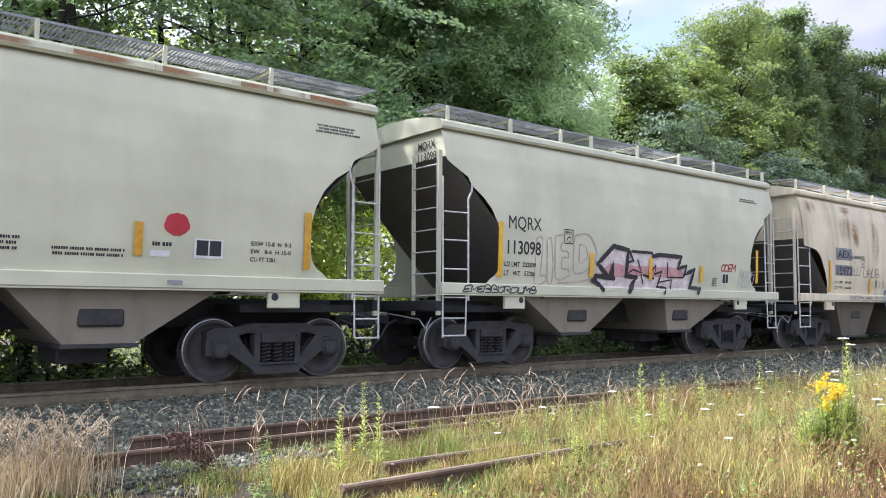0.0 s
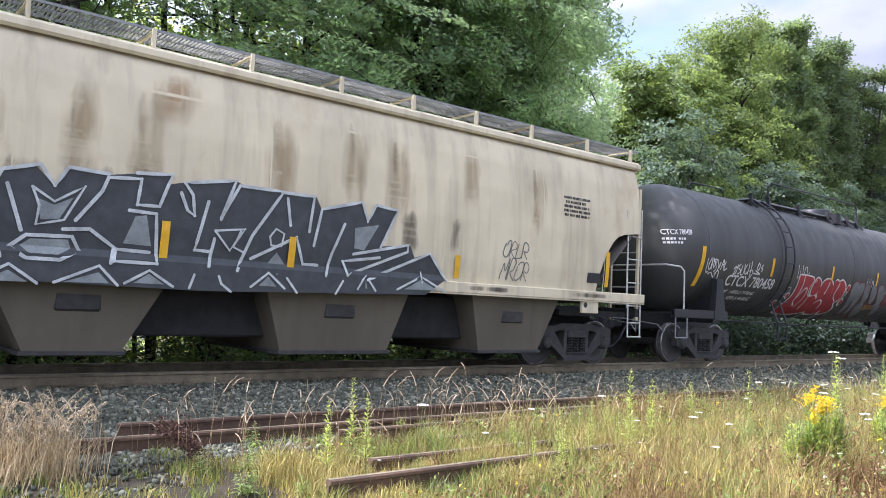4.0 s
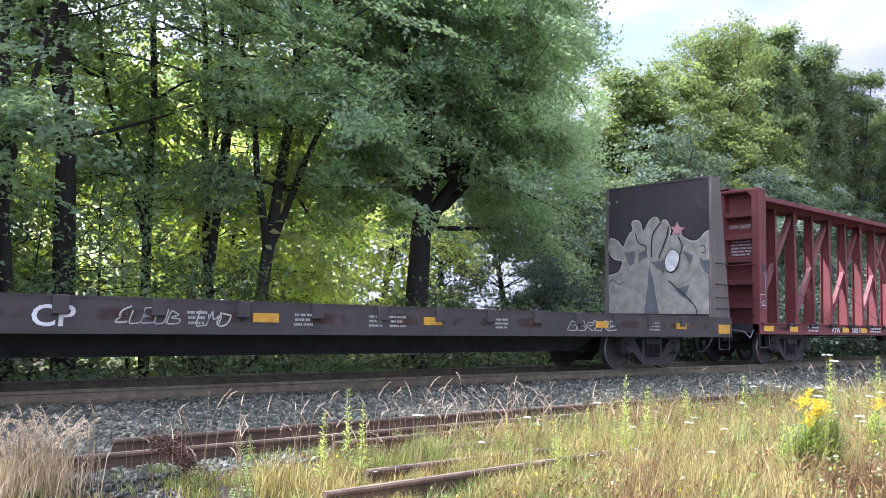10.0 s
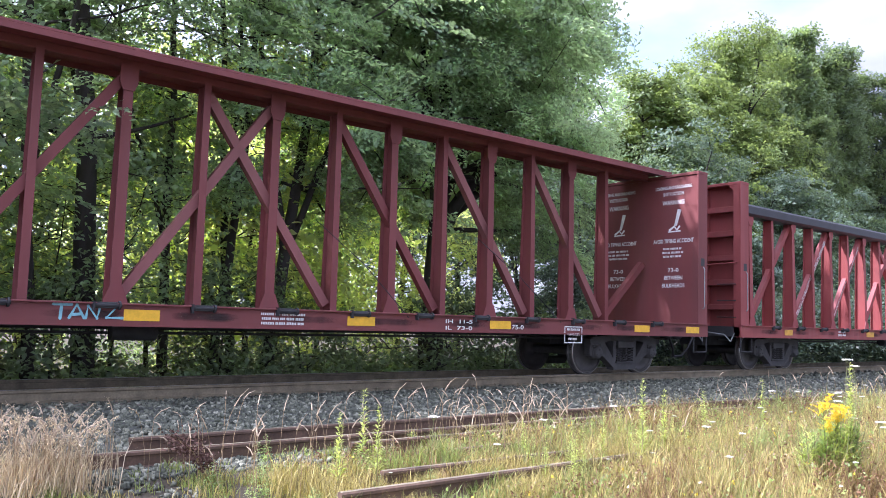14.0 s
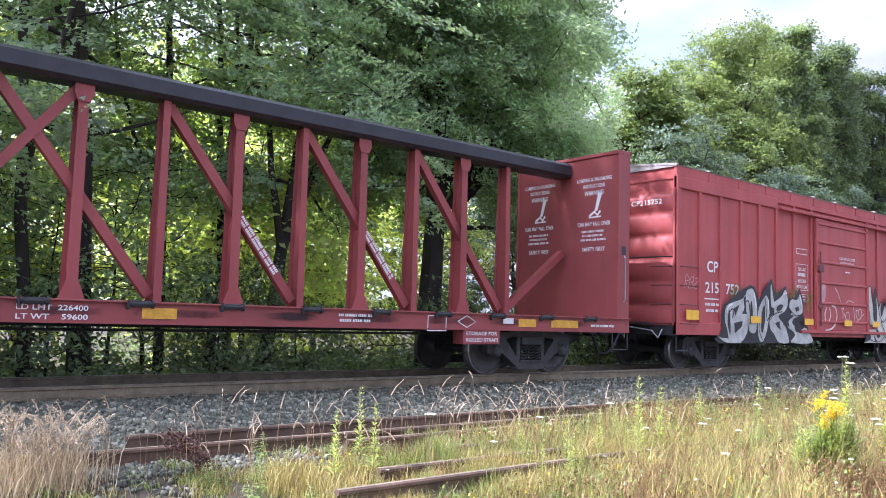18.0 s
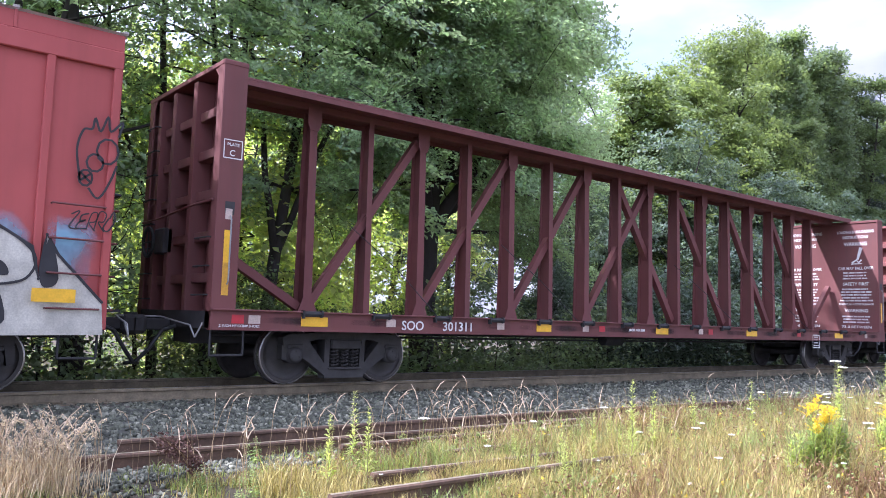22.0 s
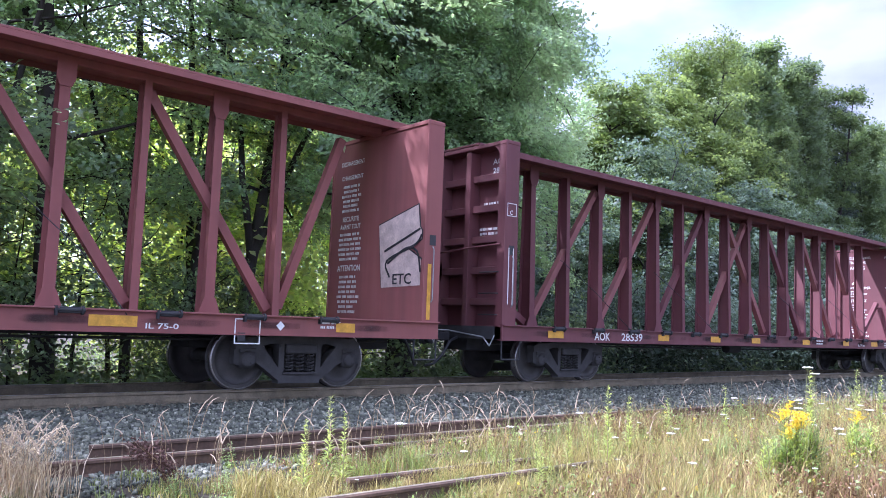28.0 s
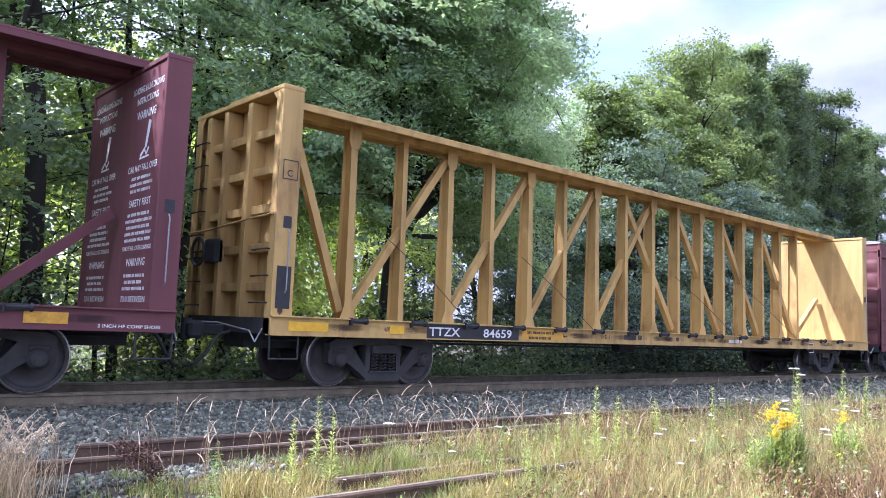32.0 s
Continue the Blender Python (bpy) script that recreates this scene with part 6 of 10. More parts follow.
def silver_piece(side):
    g = Piece(side, "graffiti", "large silver and black graffiti with a green haze", [("ground_coat", SPRAY["black"]), ("fill_coat", SPRAY["silver"]), ("inner_coat", SPRAY["black"]), ("shine_coat", SPRAY["white"])])
    g.fill("ground_coat", [(1.43, 0.71), (1.66, 0.83), (1.76, 0.98), (1.7, 1.26), (1.8, 1.52), (2.13, 1.68), (2.6, 1.91), (2.99, 2.04), (3.19, 2), (3.38, 1.68), (3.66, 1.98), (3.98, 2.25), (4.18, 1.83), (4.67, 2.1), (4.83, 1.77), (5.18, 1.84), (5.38, 2.09), (5.62, 1.71), (5.59, 1.36), (5.91, 0.92), (6.17, 0.64), (1.64, 0.62)], False)
    g.fill("fill_coat", [(2.92, 1.89), (2.61, 1.69), (2.17, 1.58), (1.93, 1.5), (1.86, 1.35), (1.86, 1.14), (1.96, 0.92), (2.06, 0.68), (2.41, 0.64), (2.67, 0.72), (2.84, 0.94), (2.9, 1.25), (2.75, 1.33), (2.6, 1.33), (2.7, 1.47), (2.67, 1.72)])
    g.fill("fill_coat", [(1.5, 0.84), (1.66, 0.76), (1.9, 0.74), (2.33, 0.71), (2.56, 0.64), (1.87, 0.65)])
    g.fill("fill_coat", [(2.76, 1.77), (2.84, 1.9), (3.03, 1.95), (3.16, 1.86), (3.26, 1.57), (3.28, 1.19), (3.21, 0.91), (3.05, 0.87), (2.91, 0.95), (2.87, 1.25), (2.78, 1.39)])
    g.fill("fill_coat", [(3.61, 1.75), (3.71, 1.81), (3.82, 1.69), (3.83, 1.45), (3.82, 1.21), (3.72, 0.92), (3.56, 0.69), (3.43, 0.67), (3.33, 0.8), (3.3, 1.11), (3.33, 1.42), (3.47, 1.63)])
    g.fill("fill_coat", [(3.94, 2.12), (4.03, 1.82), (4.1, 1.56), (3.96, 1.53), (3.91, 1.77)])
    g.fill("fill_coat", [(4.08, 1.66), (4.44, 1.81), (4.63, 1.99), (4.73, 1.87), (4.76, 1.62), (4.6, 1.44), (4.28, 1.3), (4.57, 1.11), (4.73, 0.89), (4.79, 0.65), (4.31, 0.65), (4.08, 0.85), (3.88, 1.01), (3.88, 1.25), (4.09, 1.38), (4.03, 1.6)])
    g.fill("fill_coat", [(4.86, 1.67), (4.98, 1.76), (5.26, 1.76), (5.38, 1.91), (5.48, 1.79), (5.53, 1.62), (5.51, 1.42), (5.31, 1.33), (5.04, 1.25), (5, 1.13), (5.27, 1.03), (5.48, 0.99), (5.71, 1.03), (6.05, 0.66), (4.94, 0.65), (5.13, 0.86), (4.75, 1.05), (4.7, 1.19), (4.97, 1.42), (4.84, 1.53)])
    g.fill("inner_coat", [(2.22, 1.44), (2.47, 1.54), (2.3, 1.28)], False)
    g.fill("inner_coat", [(2.24, 1.1), (2.61, 1.16), (2.58, 1.03), (2.27, 0.86)], False)
    g.fill("inner_coat", [(1.99, 1.34), (2.05, 1.39), (2.08, 1.07), (2.07, 0.82), (1.96, 1.07)])
    g.fill("inner_coat", [(2.96, 1.56), (3.01, 1.65), (3.06, 1.41), (3.05, 1.14), (2.98, 1.21)])
    g.fill("inner_coat", [(2.91, 0.81), (3.19, 0.84), (3.23, 0.74), (2.88, 0.7)], False)
    g.fill("inner_coat", [(3.57, 1.55), (3.63, 1.52), (3.63, 1.2), (3.55, 0.96), (3.47, 0.88), (3.44, 1.1), (3.48, 1.39)])
    g.fill("inner_coat", [(4.18, 1.49), (4.31, 1.6), (4.51, 1.6), (4.44, 1.49), (4.24, 1.42)])
    g.fill("inner_coat", [(4.11, 1.13), (4.33, 1.19), (4.39, 0.96), (4.22, 1.04)], False)
    g.fill("inner_coat", [(5.11, 1.54), (5.29, 1.59), (5.34, 1.49), (5.18, 1.44)], False)
    g.fill("inner_coat", [(4.5, 1.11), (4.89, 1.35), (5.03, 1.33), (4.78, 1.19), (4.83, 1.06), (4.67, 1.09)])
    g.fill("inner_coat", [(5.08, 1.1), (5.43, 1), (5.38, 0.9), (5.13, 0.94)], False)
    g.line("inner_coat", 0.03, [(2.02, 1.32), (2.11, 1.42), (2.22, 1.4), (2.16, 1.22)])
    g.line("inner_coat", 0.03, [(2.77, 1.62), (2.87, 1.64), (2.94, 1.4), (2.95, 1.1)])
    g.line("inner_coat", 0.03, [(3.63, 1.74), (3.68, 1.52), (3.73, 1.2), (3.83, 1.29)])
    g.line("inner_coat", 0.025, [(3.88, 1.21), (4.09, 1.36), (4.46, 1.43)])
    g.line("inner_coat", 0.025, [(4.84, 1.51), (5.15, 1.34), (5.54, 1.41)])
    g.line("inner_coat", 0.025, [(3.4, 1.27), (3.35, 0.96), (3.5, 0.72)])
    g.line("shine_coat", 0.04, [(1.93, 1.35), (1.97, 1.47), (2.15, 1.55)])
    g.line("shine_coat", 0.04, [(3.12, 1.84), (3.21, 1.49)])
    g.line("shine_coat", 0.04, [(3.77, 1.69), (3.81, 1.37)])
    g.line("shine_coat", 0.04, [(4.53, 1.88), (4.67, 1.91)])
    g.line("shine_coat", 0.04, [(5.39, 1.86), (5.47, 1.63)])
    g.done()


def flame_piece(side):
    g = Piece(side, "graffiti", "large chalky white and black graffiti of flame shapes in a pale blue haze", [("ground_coat", SPRAY["chalk"]), ("ink_coat", SPRAY["black"]), ("red_coat", SPRAY["rust"])])
    g.fill("ground_coat", [(9.15, 0.66), (9.48, 0.77), (9.4, 1.43), (9.45, 1.88), (9.52, 2.3), (9.65, 2.33), (9.72, 1.98), (9.83, 1.68), (9.91, 2.23), (9.98, 2.3), (10.05, 2.01), (10.19, 1.72), (10.35, 1.91), (10.5, 1.64), (10.68, 1.94), (10.78, 2.07), (10.98, 1.84), (11.13, 1.68), (11.36, 1.81), (11.55, 1.98), (11.75, 1.79), (11.87, 2.23), (12.05, 1.91), (12.13, 1.5), (12.38, 1.76), (12.58, 2.01), (12.86, 1.88), (13.05, 2.39), (13.26, 2.04), (13.5, 1.98), (13.86, 2), (14.25, 1.77), (14.34, 1.39), (14.4, 1.92), (14.54, 1.69), (15.07, 1.14), (15.11, 0.74), (13.31, 0.71), (13.29, 0.64)], False)
    g.line("ink_coat", 0.035, [(9.48, 0.77), (9.4, 1.43), (9.45, 1.88), (9.52, 2.3), (9.65, 2.33), (9.72, 1.98), (9.83, 1.68), (9.91, 2.23), (9.98, 2.3), (10.05, 2.01), (10.19, 1.72), (10.35, 1.91), (10.5, 1.64), (10.68, 1.94), (10.78, 2.07), (10.98, 1.84), (11.13, 1.68), (11.36, 1.81), (11.55, 1.98), (11.75, 1.79), (11.87, 2.23), (12.05, 1.91), (12.13, 1.5), (12.38, 1.76), (12.58, 2.01), (12.86, 1.88), (13.05, 2.39), (13.26, 2.04), (13.5, 1.98), (13.86, 2), (14.25, 1.77), (14.34, 1.39), (14.4, 1.92), (14.54, 1.69), (15.07, 1.14)], False)
    g.fill("ink_coat", [(9.32, 1.5), (9.4, 2.11), (9.52, 2.29), (9.46, 1.88), (9.44, 1.58), (9.47, 1.28), (9.38, 1.24)])
    g.fill("ink_coat", [(9.82, 1.36), (9.82, 1.91), (9.96, 2.28), (10.02, 1.93), (10.05, 1.34)])
    g.fill("ink_coat", [(9.35, 0.96), (9.59, 0.87), (9.56, 0.76), (9.24, 0.7)])
    g.fill("ink_coat", [(10, 1.07), (10.24, 0.92), (10.16, 0.8), (10.03, 0.84)])
    g.fill("ink_coat", [(9.81, 0.9), (9.93, 0.78), (10.04, 0.69), (9.88, 0.73)])
    g.fill("ink_coat", [(10.35, 1.87), (10.44, 1.8), (10.47, 1.6), (10.36, 1.43), (10.3, 1.63)])
    g.fill("ink_coat", [(10.64, 1.75), (10.74, 2), (10.85, 1.83), (10.73, 1.67)])
    g.fill("ink_coat", [(10.91, 1.5), (10.82, 1.32), (10.89, 1.02), (11.12, 0.93), (11, 1.13), (10.96, 1.34)])
    g.fill("ink_coat", [(11.05, 1.47), (11.16, 1.27), (11.17, 0.94), (11.02, 1.18)])
    g.fill("ink_coat", [(11.18, 1.59), (11.31, 1.78), (11.41, 1.89), (11.29, 1.42)])
    g.fill("ink_coat", [(11.39, 1.46), (11.55, 1.94), (11.49, 1.7), (11.45, 1.35)])
    g.fill("ink_coat", [(11.55, 1.42), (11.67, 1.53), (11.97, 1.52), (12.01, 1.34), (11.73, 1.44)])
    g.fill("ink_coat", [(11.84, 1.79), (11.89, 2.18), (11.98, 1.82), (11.96, 1.63)])
    g.fill("ink_coat", [(12.18, 1.47), (12.4, 1.8), (12.58, 1.97), (12.44, 1.67), (12.63, 1.4), (12.41, 1.44)])
    g.fill("ink_coat", [(12.93, 1.87), (13.05, 2.33), (13.21, 1.99), (13.17, 1.62), (13.31, 1.24), (13.1, 1.6)])
    g.fill("ink_coat", [(12.89, 1.43), (13.11, 1.36), (13.22, 1.2), (12.95, 1.27)])
    g.fill("ink_coat", [(13.68, 1.55), (13.94, 1.58), (14.02, 1.42), (13.76, 1.44)])
    g.fill("ink_coat", [(13.74, 1.27), (13.89, 1.34), (14.02, 0.9), (13.77, 0.79), (13.84, 1.04)])
    g.fill("ink_coat", [(14.35, 1.47), (14.44, 1.9), (14.56, 1.4), (14.41, 1.29)])
    g.fill("ink_coat", [(11.27, 0.93), (11.49, 0.8), (11.63, 0.69), (11.32, 0.69)])
    g.fill("ink_coat", [(11.67, 0.93), (11.89, 0.69), (11.77, 0.69)])
    g.fill("ink_coat", [(12.21, 0.7), (12.42, 0.83), (12.63, 0.77), (13.08, 0.67), (12.4, 0.67)])
    g.line("ink_coat", 0.03, [(9.47, 1.62), (9.55, 1.51), (9.55, 1.28), (9.46, 1.09)])
    g.line("ink_coat", 0.03, [(10.05, 2.01), (10.25, 1.47), (10.47, 1.28), (10.73, 1.41)])
    g.line("ink_coat", 0.03, [(10.34, 1.32), (10.44, 1.12), (10.57, 1.01)])
    g.line("ink_coat", 0.03, [(11.13, 1.68), (11.38, 1.36), (11.68, 1.2), (12.09, 1.17)])
    g.line("ink_coat", 0.025, [(12.07, 1.48), (12.28, 1.58), (12.61, 1.24)])
    g.line("ink_coat", 0.025, [(9.52, 0.76), (9.8, 0.7), (10.17, 0.69), (10.41, 0.77), (10.58, 0.85), (10.77, 0.73), (11.18, 0.71)])
    g.line("ink_coat", 0.025, [(12.73, 1.11), (12.91, 0.88), (13.13, 0.87)])
    g.line("ink_coat", 0.03, [(13.38, 1.93), (13.86, 1.98), (14.28, 1.68), (14.21, 1.39), (13.89, 1.3)])
    g.fill("red_coat", [(9.46, 1.17), (10.05, 1.2), (10.06, 1.06), (9.46, 1.04)], False)
    g.done()


def bulkhead_mural(side):
    g = Piece(side, "mural", "pale grey spray-painted figure of rounded shapes", [("edge_coat", SPRAY["black"]), ("ground_coat", SPRAY["putty"]), ("rim_coat", SPRAY["chalk"]), ("shape_coat", SPRAY["slate"]), ("line_coat", SPRAY["black"]), ("eye_coat", SPRAY["white"]), ("star_coat", SPRAY["pink"])])
    g.line("edge_coat", 0.12, [(1.71, 2.27), (1.33, 2.35), (1.18, 2.63), (1.53, 2.74), (1.71, 3.04), (1.62, 3.26), (1.35, 3.17), (1.17, 3.01), (0.95, 3.33), (0.81, 3.44), (0.85, 3.64), (0.71, 3.69), (0.55, 3.61), (0.45, 3.38), (0.22, 3.66), (0, 3.72), (-0.11, 3.58), (-0.22, 3.63), (-0.36, 3.59), (-0.47, 3.37), (-0.44, 3.2), (-0.69, 3.28), (-0.9, 3.15), (-1.14, 3.05), (-1.36, 3.08), (-1.54, 3.23), (-1.66, 3.27)])
    g.fill("ground_coat", [(1.71, 2.27), (1.33, 2.35), (1.18, 2.63), (1.53, 2.74), (1.71, 3.04), (1.62, 3.26), (1.35, 3.17), (1.17, 3.01), (0.95, 3.33), (0.81, 3.44), (0.85, 3.64), (0.71, 3.69), (0.55, 3.61), (0.45, 3.38), (0.22, 3.66), (0, 3.72), (-0.11, 3.58), (-0.22, 3.63), (-0.36, 3.59), (-0.47, 3.37), (-0.44, 3.2), (-0.69, 3.28), (-0.9, 3.15), (-1.14, 3.05), (-1.36, 3.08), (-1.54, 3.23), (-1.66, 3.27), (-1.71, 1.28), (1.68, 1.27)], False)
    g.line("rim_coat", 0.035, [(1.71, 2.27), (1.33, 2.35), (1.18, 2.63), (1.53, 2.74), (1.71, 3.04), (1.62, 3.26), (1.35, 3.17), (1.17, 3.01), (0.95, 3.33), (0.81, 3.44), (0.85, 3.64), (0.71, 3.69), (0.55, 3.61), (0.45, 3.38), (0.22, 3.66), (0, 3.72), (-0.11, 3.58), (-0.22, 3.63), (-0.36, 3.59), (-0.47, 3.37), (-0.44, 3.2), (-0.69, 3.28), (-0.9, 3.15), (-1.14, 3.05), (-1.36, 3.08), (-1.54, 3.23), (-1.66, 3.27)])
    g.fill("shape_coat", [(1.12, 2.87), (0.72, 2.9), (0.77, 2.56), (0.93, 2.51)], False)
    g.fill("shape_coat", [(0.61, 2.82), (0.35, 2.92), (0.29, 2.71), (0.48, 2.68), (0.61, 2.57)], False)
    g.fill("shape_coat", [(0.24, 2.52), (0.1, 2.08), (-0.09, 1.28), (0.41, 1.27), (0.3, 1.89)], False)
    g.fill("shape_coat", [(0.17, 2.58), (-0.25, 2.62), (-0.27, 2.27)], False)
    g.fill("shape_coat", [(-0.85, 2.84), (-1.19, 2.7), (-1.1, 2.47)], False)
    g.fill("shape_coat", [(-0.6, 1.87), (-1.08, 1.99), (-0.92, 1.66)], False)
    g.fill("shape_coat", [(-1.41, 2.66), (-1.51, 2.57), (-1.68, 2.59), (-1.69, 2.21), (-1.52, 2.31), (-1.39, 2.51)], False)
    g.line("line_coat", 0.035, [(0.71, 3.33), (0.61, 3.1), (0.37, 3.01), (0.34, 2.88)])
    g.line("line_coat", 0.04, [(0.16, 2.72), (0.12, 3.27), (-0.15, 3.57)])
    g.line("line_coat", 0.035, [(-0.41, 3.46), (-0.35, 3.21), (-0.1, 2.68)])
    g.line("line_coat", 0.03, [(-0.42, 2.09), (-0.91, 1.75), (-1.25, 1.46), (-1.29, 1.28)])
    g.line("line_coat", 0.035, [(-0.73, 3.17), (-0.85, 2.96), (-0.79, 2.77)])
    g.line("line_coat", 0.025, [(-1.4, 2.91), (-1.52, 2.93), (-1.56, 2.77), (-1.44, 2.77)])
    g.line("line_coat", 0.02, [(1.66, 2.09), (1.49, 2.16), (1.31, 2.03), (1.1, 2.1)])
    g.line("line_coat", 0.06, [(-0.51, 2.87), (-0.69, 2.81), (-0.76, 2.68), (-0.69, 2.46), (-0.54, 2.33), (-0.37, 2.36), (-0.29, 2.55), (-0.38, 2.76), (-0.51, 2.87)])
    g.fill("eye_coat", [(-0.51, 2.87), (-0.69, 2.81), (-0.76, 2.68), (-0.69, 2.46), (-0.54, 2.33), (-0.37, 2.36), (-0.29, 2.55), (-0.38, 2.76)])
    g.fill("star_coat", [(-0.7, 3.56), (-0.79, 3.42), (-0.96, 3.39), (-0.83, 3.33), (-0.88, 3.22), (-0.71, 3.28), (-0.54, 3.26), (-0.59, 3.36), (-0.46, 3.45), (-0.63, 3.44)], False)
    g.line("line_coat", 0.025, [(-0.39, 2.61), (-0.68, 2.66)])
    g.done()


def panel_tag(side):
    g = Piece(side, "pale_tag", "pale pink rounded tag with black lines", [("edge_coat", SPRAY["black"]), ("ground_coat", SPRAY["peach"]), ("line_coat", SPRAY["black"])])
    g.fill("ground_coat", [(0.15, 2.84), (1.28, 3.13), (1.34, 2.74), (1.4, 2.67), (1.4, 2.53), (1.02, 2.38), (1.4, 2.18), (1.4, 1.73), (0.29, 1.7)], False)
    g.line("edge_coat", 0.05, [(0.15, 2.84), (1.28, 3.13), (1.34, 2.74), (1.4, 2.67), (1.4, 2.53), (1.02, 2.38), (1.4, 2.18)], False)
    g.line("edge_coat", 0.03, [(0.15, 2.84), (0.29, 1.7)], False)
    g.line("line_coat", 0.045, [(0.37, 2.36), (1.35, 2.7)])
    g.line("line_coat", 0.045, [(0.53, 1.9), (0.44, 2.18), (1.22, 2.43), (1.4, 2.59)])
    g.line("line_coat", 0.045, [(0.48, 2.14), (0.98, 2.38), (1.3, 2.31), (1.4, 1.97)])
    g.done()


def door_doodles(side):
    g = Piece(side, "white_tag", "faint white doodles sprayed on the door", [("smear_coat", SPRAY["rosewash"]), ("tag_coat", SPRAY["blush"])])
    g.fill("smear_coat", [(6.58, 2.19), (6.81, 2.19), (6.73, 1.76), (6.5, 1.72)])
    g.line("tag_coat", 0.05, [(6.74, 1.69), (6.99, 1.74), (7.16, 1.67)])
    g.line("tag_coat", 0.05, [(7.16, 1.67), (7.33, 1.62), (7.43, 1.41), (7.33, 1.17), (7.11, 1.04), (6.77, 0.98)])
    g.line("tag_coat", 0.045, [(6.81, 1.59), (6.72, 1.42), (6.78, 1.21)])
    g.line("tag_coat", 0.045, [(6.99, 1.6), (7.04, 1.4), (6.95, 1.22)])
    g.line("tag_coat", 0.02, [(7.32, 2.18), (7.5, 2.03), (7.7, 1.74)])
    g.line("tag_coat", 0.02, [(7.71, 1.59), (7.86, 1.62), (7.77, 1.51), (7.89, 1.43), (7.74, 1.35)])
    g.line("tag_coat", 0.02, [(7.97, 1.76), (8.18, 1.84), (8.46, 1.79)])
    g.line("tag_coat", 0.02, [(7.93, 1.35), (8, 1.49), (8.15, 1.5), (8.18, 1.33), (8.05, 1.29), (7.93, 1.35)])
    g.line("tag_coat", 0.025, [(8.44, 1.78), (8.54, 1.21)])
    g.line("tag_coat", 0.02, [(8.61, 1.57), (8.64, 1.38), (8.78, 1.32), (8.93, 1.39), (8.94, 1.6), (8.61, 1.57)])
    g.line("tag_coat", 0.02, [(8.74, 1.56), (8.8, 1.42)])
    g.line("tag_coat", 0.02, [(8.2, 1.2), (8.6, 1.24), (9.12, 1.49)])
    g.done()


def sill_tag(side):
    g = Piece(side, "blue_tag", "pale blue block tag on the side sill", [("tag_coat", SPRAY["turquoise"])])
    g.line("tag_coat", 0.035, [(8.36, 1.08), (8.56, 1.08)], False)
    g.line("tag_coat", 0.035, [(8.45, 1.08), (8.44, 0.91)], False)
    g.line("tag_coat", 0.035, [(8.54, 0.92), (8.62, 1.08), (8.71, 0.92)], False)
    g.line("tag_coat", 0.035, [(8.58, 0.96), (8.68, 0.97)], False)
    g.line("tag_coat", 0.035, [(8.73, 0.92), (8.75, 1.07), (8.86, 0.92), (8.89, 1.07)], False)
    g.line("tag_coat", 0.035, [(8.95, 1.07), (9.09, 1.07), (8.97, 0.93), (9.16, 0.93)], False)
    g.done()


def hopper_first():
    L = 10.95
    x0 = 6.95 - L
    root, side = hopper_car(x0, L, M_HOP_A, "pale grey covered hopper car with rust along its roof edge", True,
                            [(2.0, 4.6, 2.75, 3.75), (5.7, 8.35, 6.40, 7.25)], "", [k * 1.55 + 1.3 for k in range(6)], [2.3, 4.4, 6.2, 7.9, 8.9, 9.55])
    o = -x0
    reflector_strips(side, [(3.165 + o, 1.72, 2.15), (5.57 + o, 1.62, 2.45)], M_OCHRE)
    vs = [(3.66 + o + 0.17 * math.cos(2 * math.pi * k / 24) * (1 + 0.06 * math.sin(5 * k)), 2.15 + 0.15 * math.sin(2 * math.pi * k / 24) * (1 + 0.05 * math.cos(3 * k))) for k in range(24)]
    side.put("paint_blot", [(vs, [tuple(range(24))])], M_REDMARK, "round red paint blot")
    side.rect(3.90 + o, 4.30 + o, 1.72, 1.98, M_WHITE, "inspection_panel", "black panel framed in white", 0.006)
    side.rect(3.93 + o, 4.09 + o, 1.76, 1.96, M_INK, "panel_field", "", 0.010)
    side.rect(4.11 + o, 4.27 + o, 1.76, 1.96, M_INK, "panel_field", "", 0.010)
    side.rect(3.33 + o, 3.58 + o, 1.72, 1.80, M_WHITE, "notice_plate", "", 0.006)
    side.text("EXW 10-8  H  9-3", 4.70 + o, 1.93, 0.085, M_INK, 0.62)
    side.text("EW   8-6  H 15-0", 4.70 + o, 1.82, 0.085, M_INK, 0.62)
    side.text("CU FT 3281", 4.70 + o, 1.71, 0.085, M_INK, 0.38)
    side.bars(3.32 + o, 1.86, 0.33, 1, 0.05, 0.02, M_INK, seed=4)
    side.bars(1.55 + o, 1.86, 0.3, 3, 0.035, 0.03, M_INK, seed=5)
    side.bars(2.15 + o, 1.76, 0.9, 2, 0.035, 0.03, M_INK, seed=6)
    side.bars(5.70 + o, 3.80, 0.85, 3, 0.03, 0.02, M_INK, seed=7)
    lip = Side(root, lambda x, z, lift: (x, -1.512 - lift + 0.55 * max(0, z - 4.25), z))
    for k in range(9):
        stain(lip, 0.15 + 1.1 * k, 1.95 + 1.1 * k, 4.12, 4.31, M_STAIN_LIP)
    side.rect(3.55 + o, 3.75 + o, 1.36, 1.42, M_GALV, "sill_plate", "", 0.012)


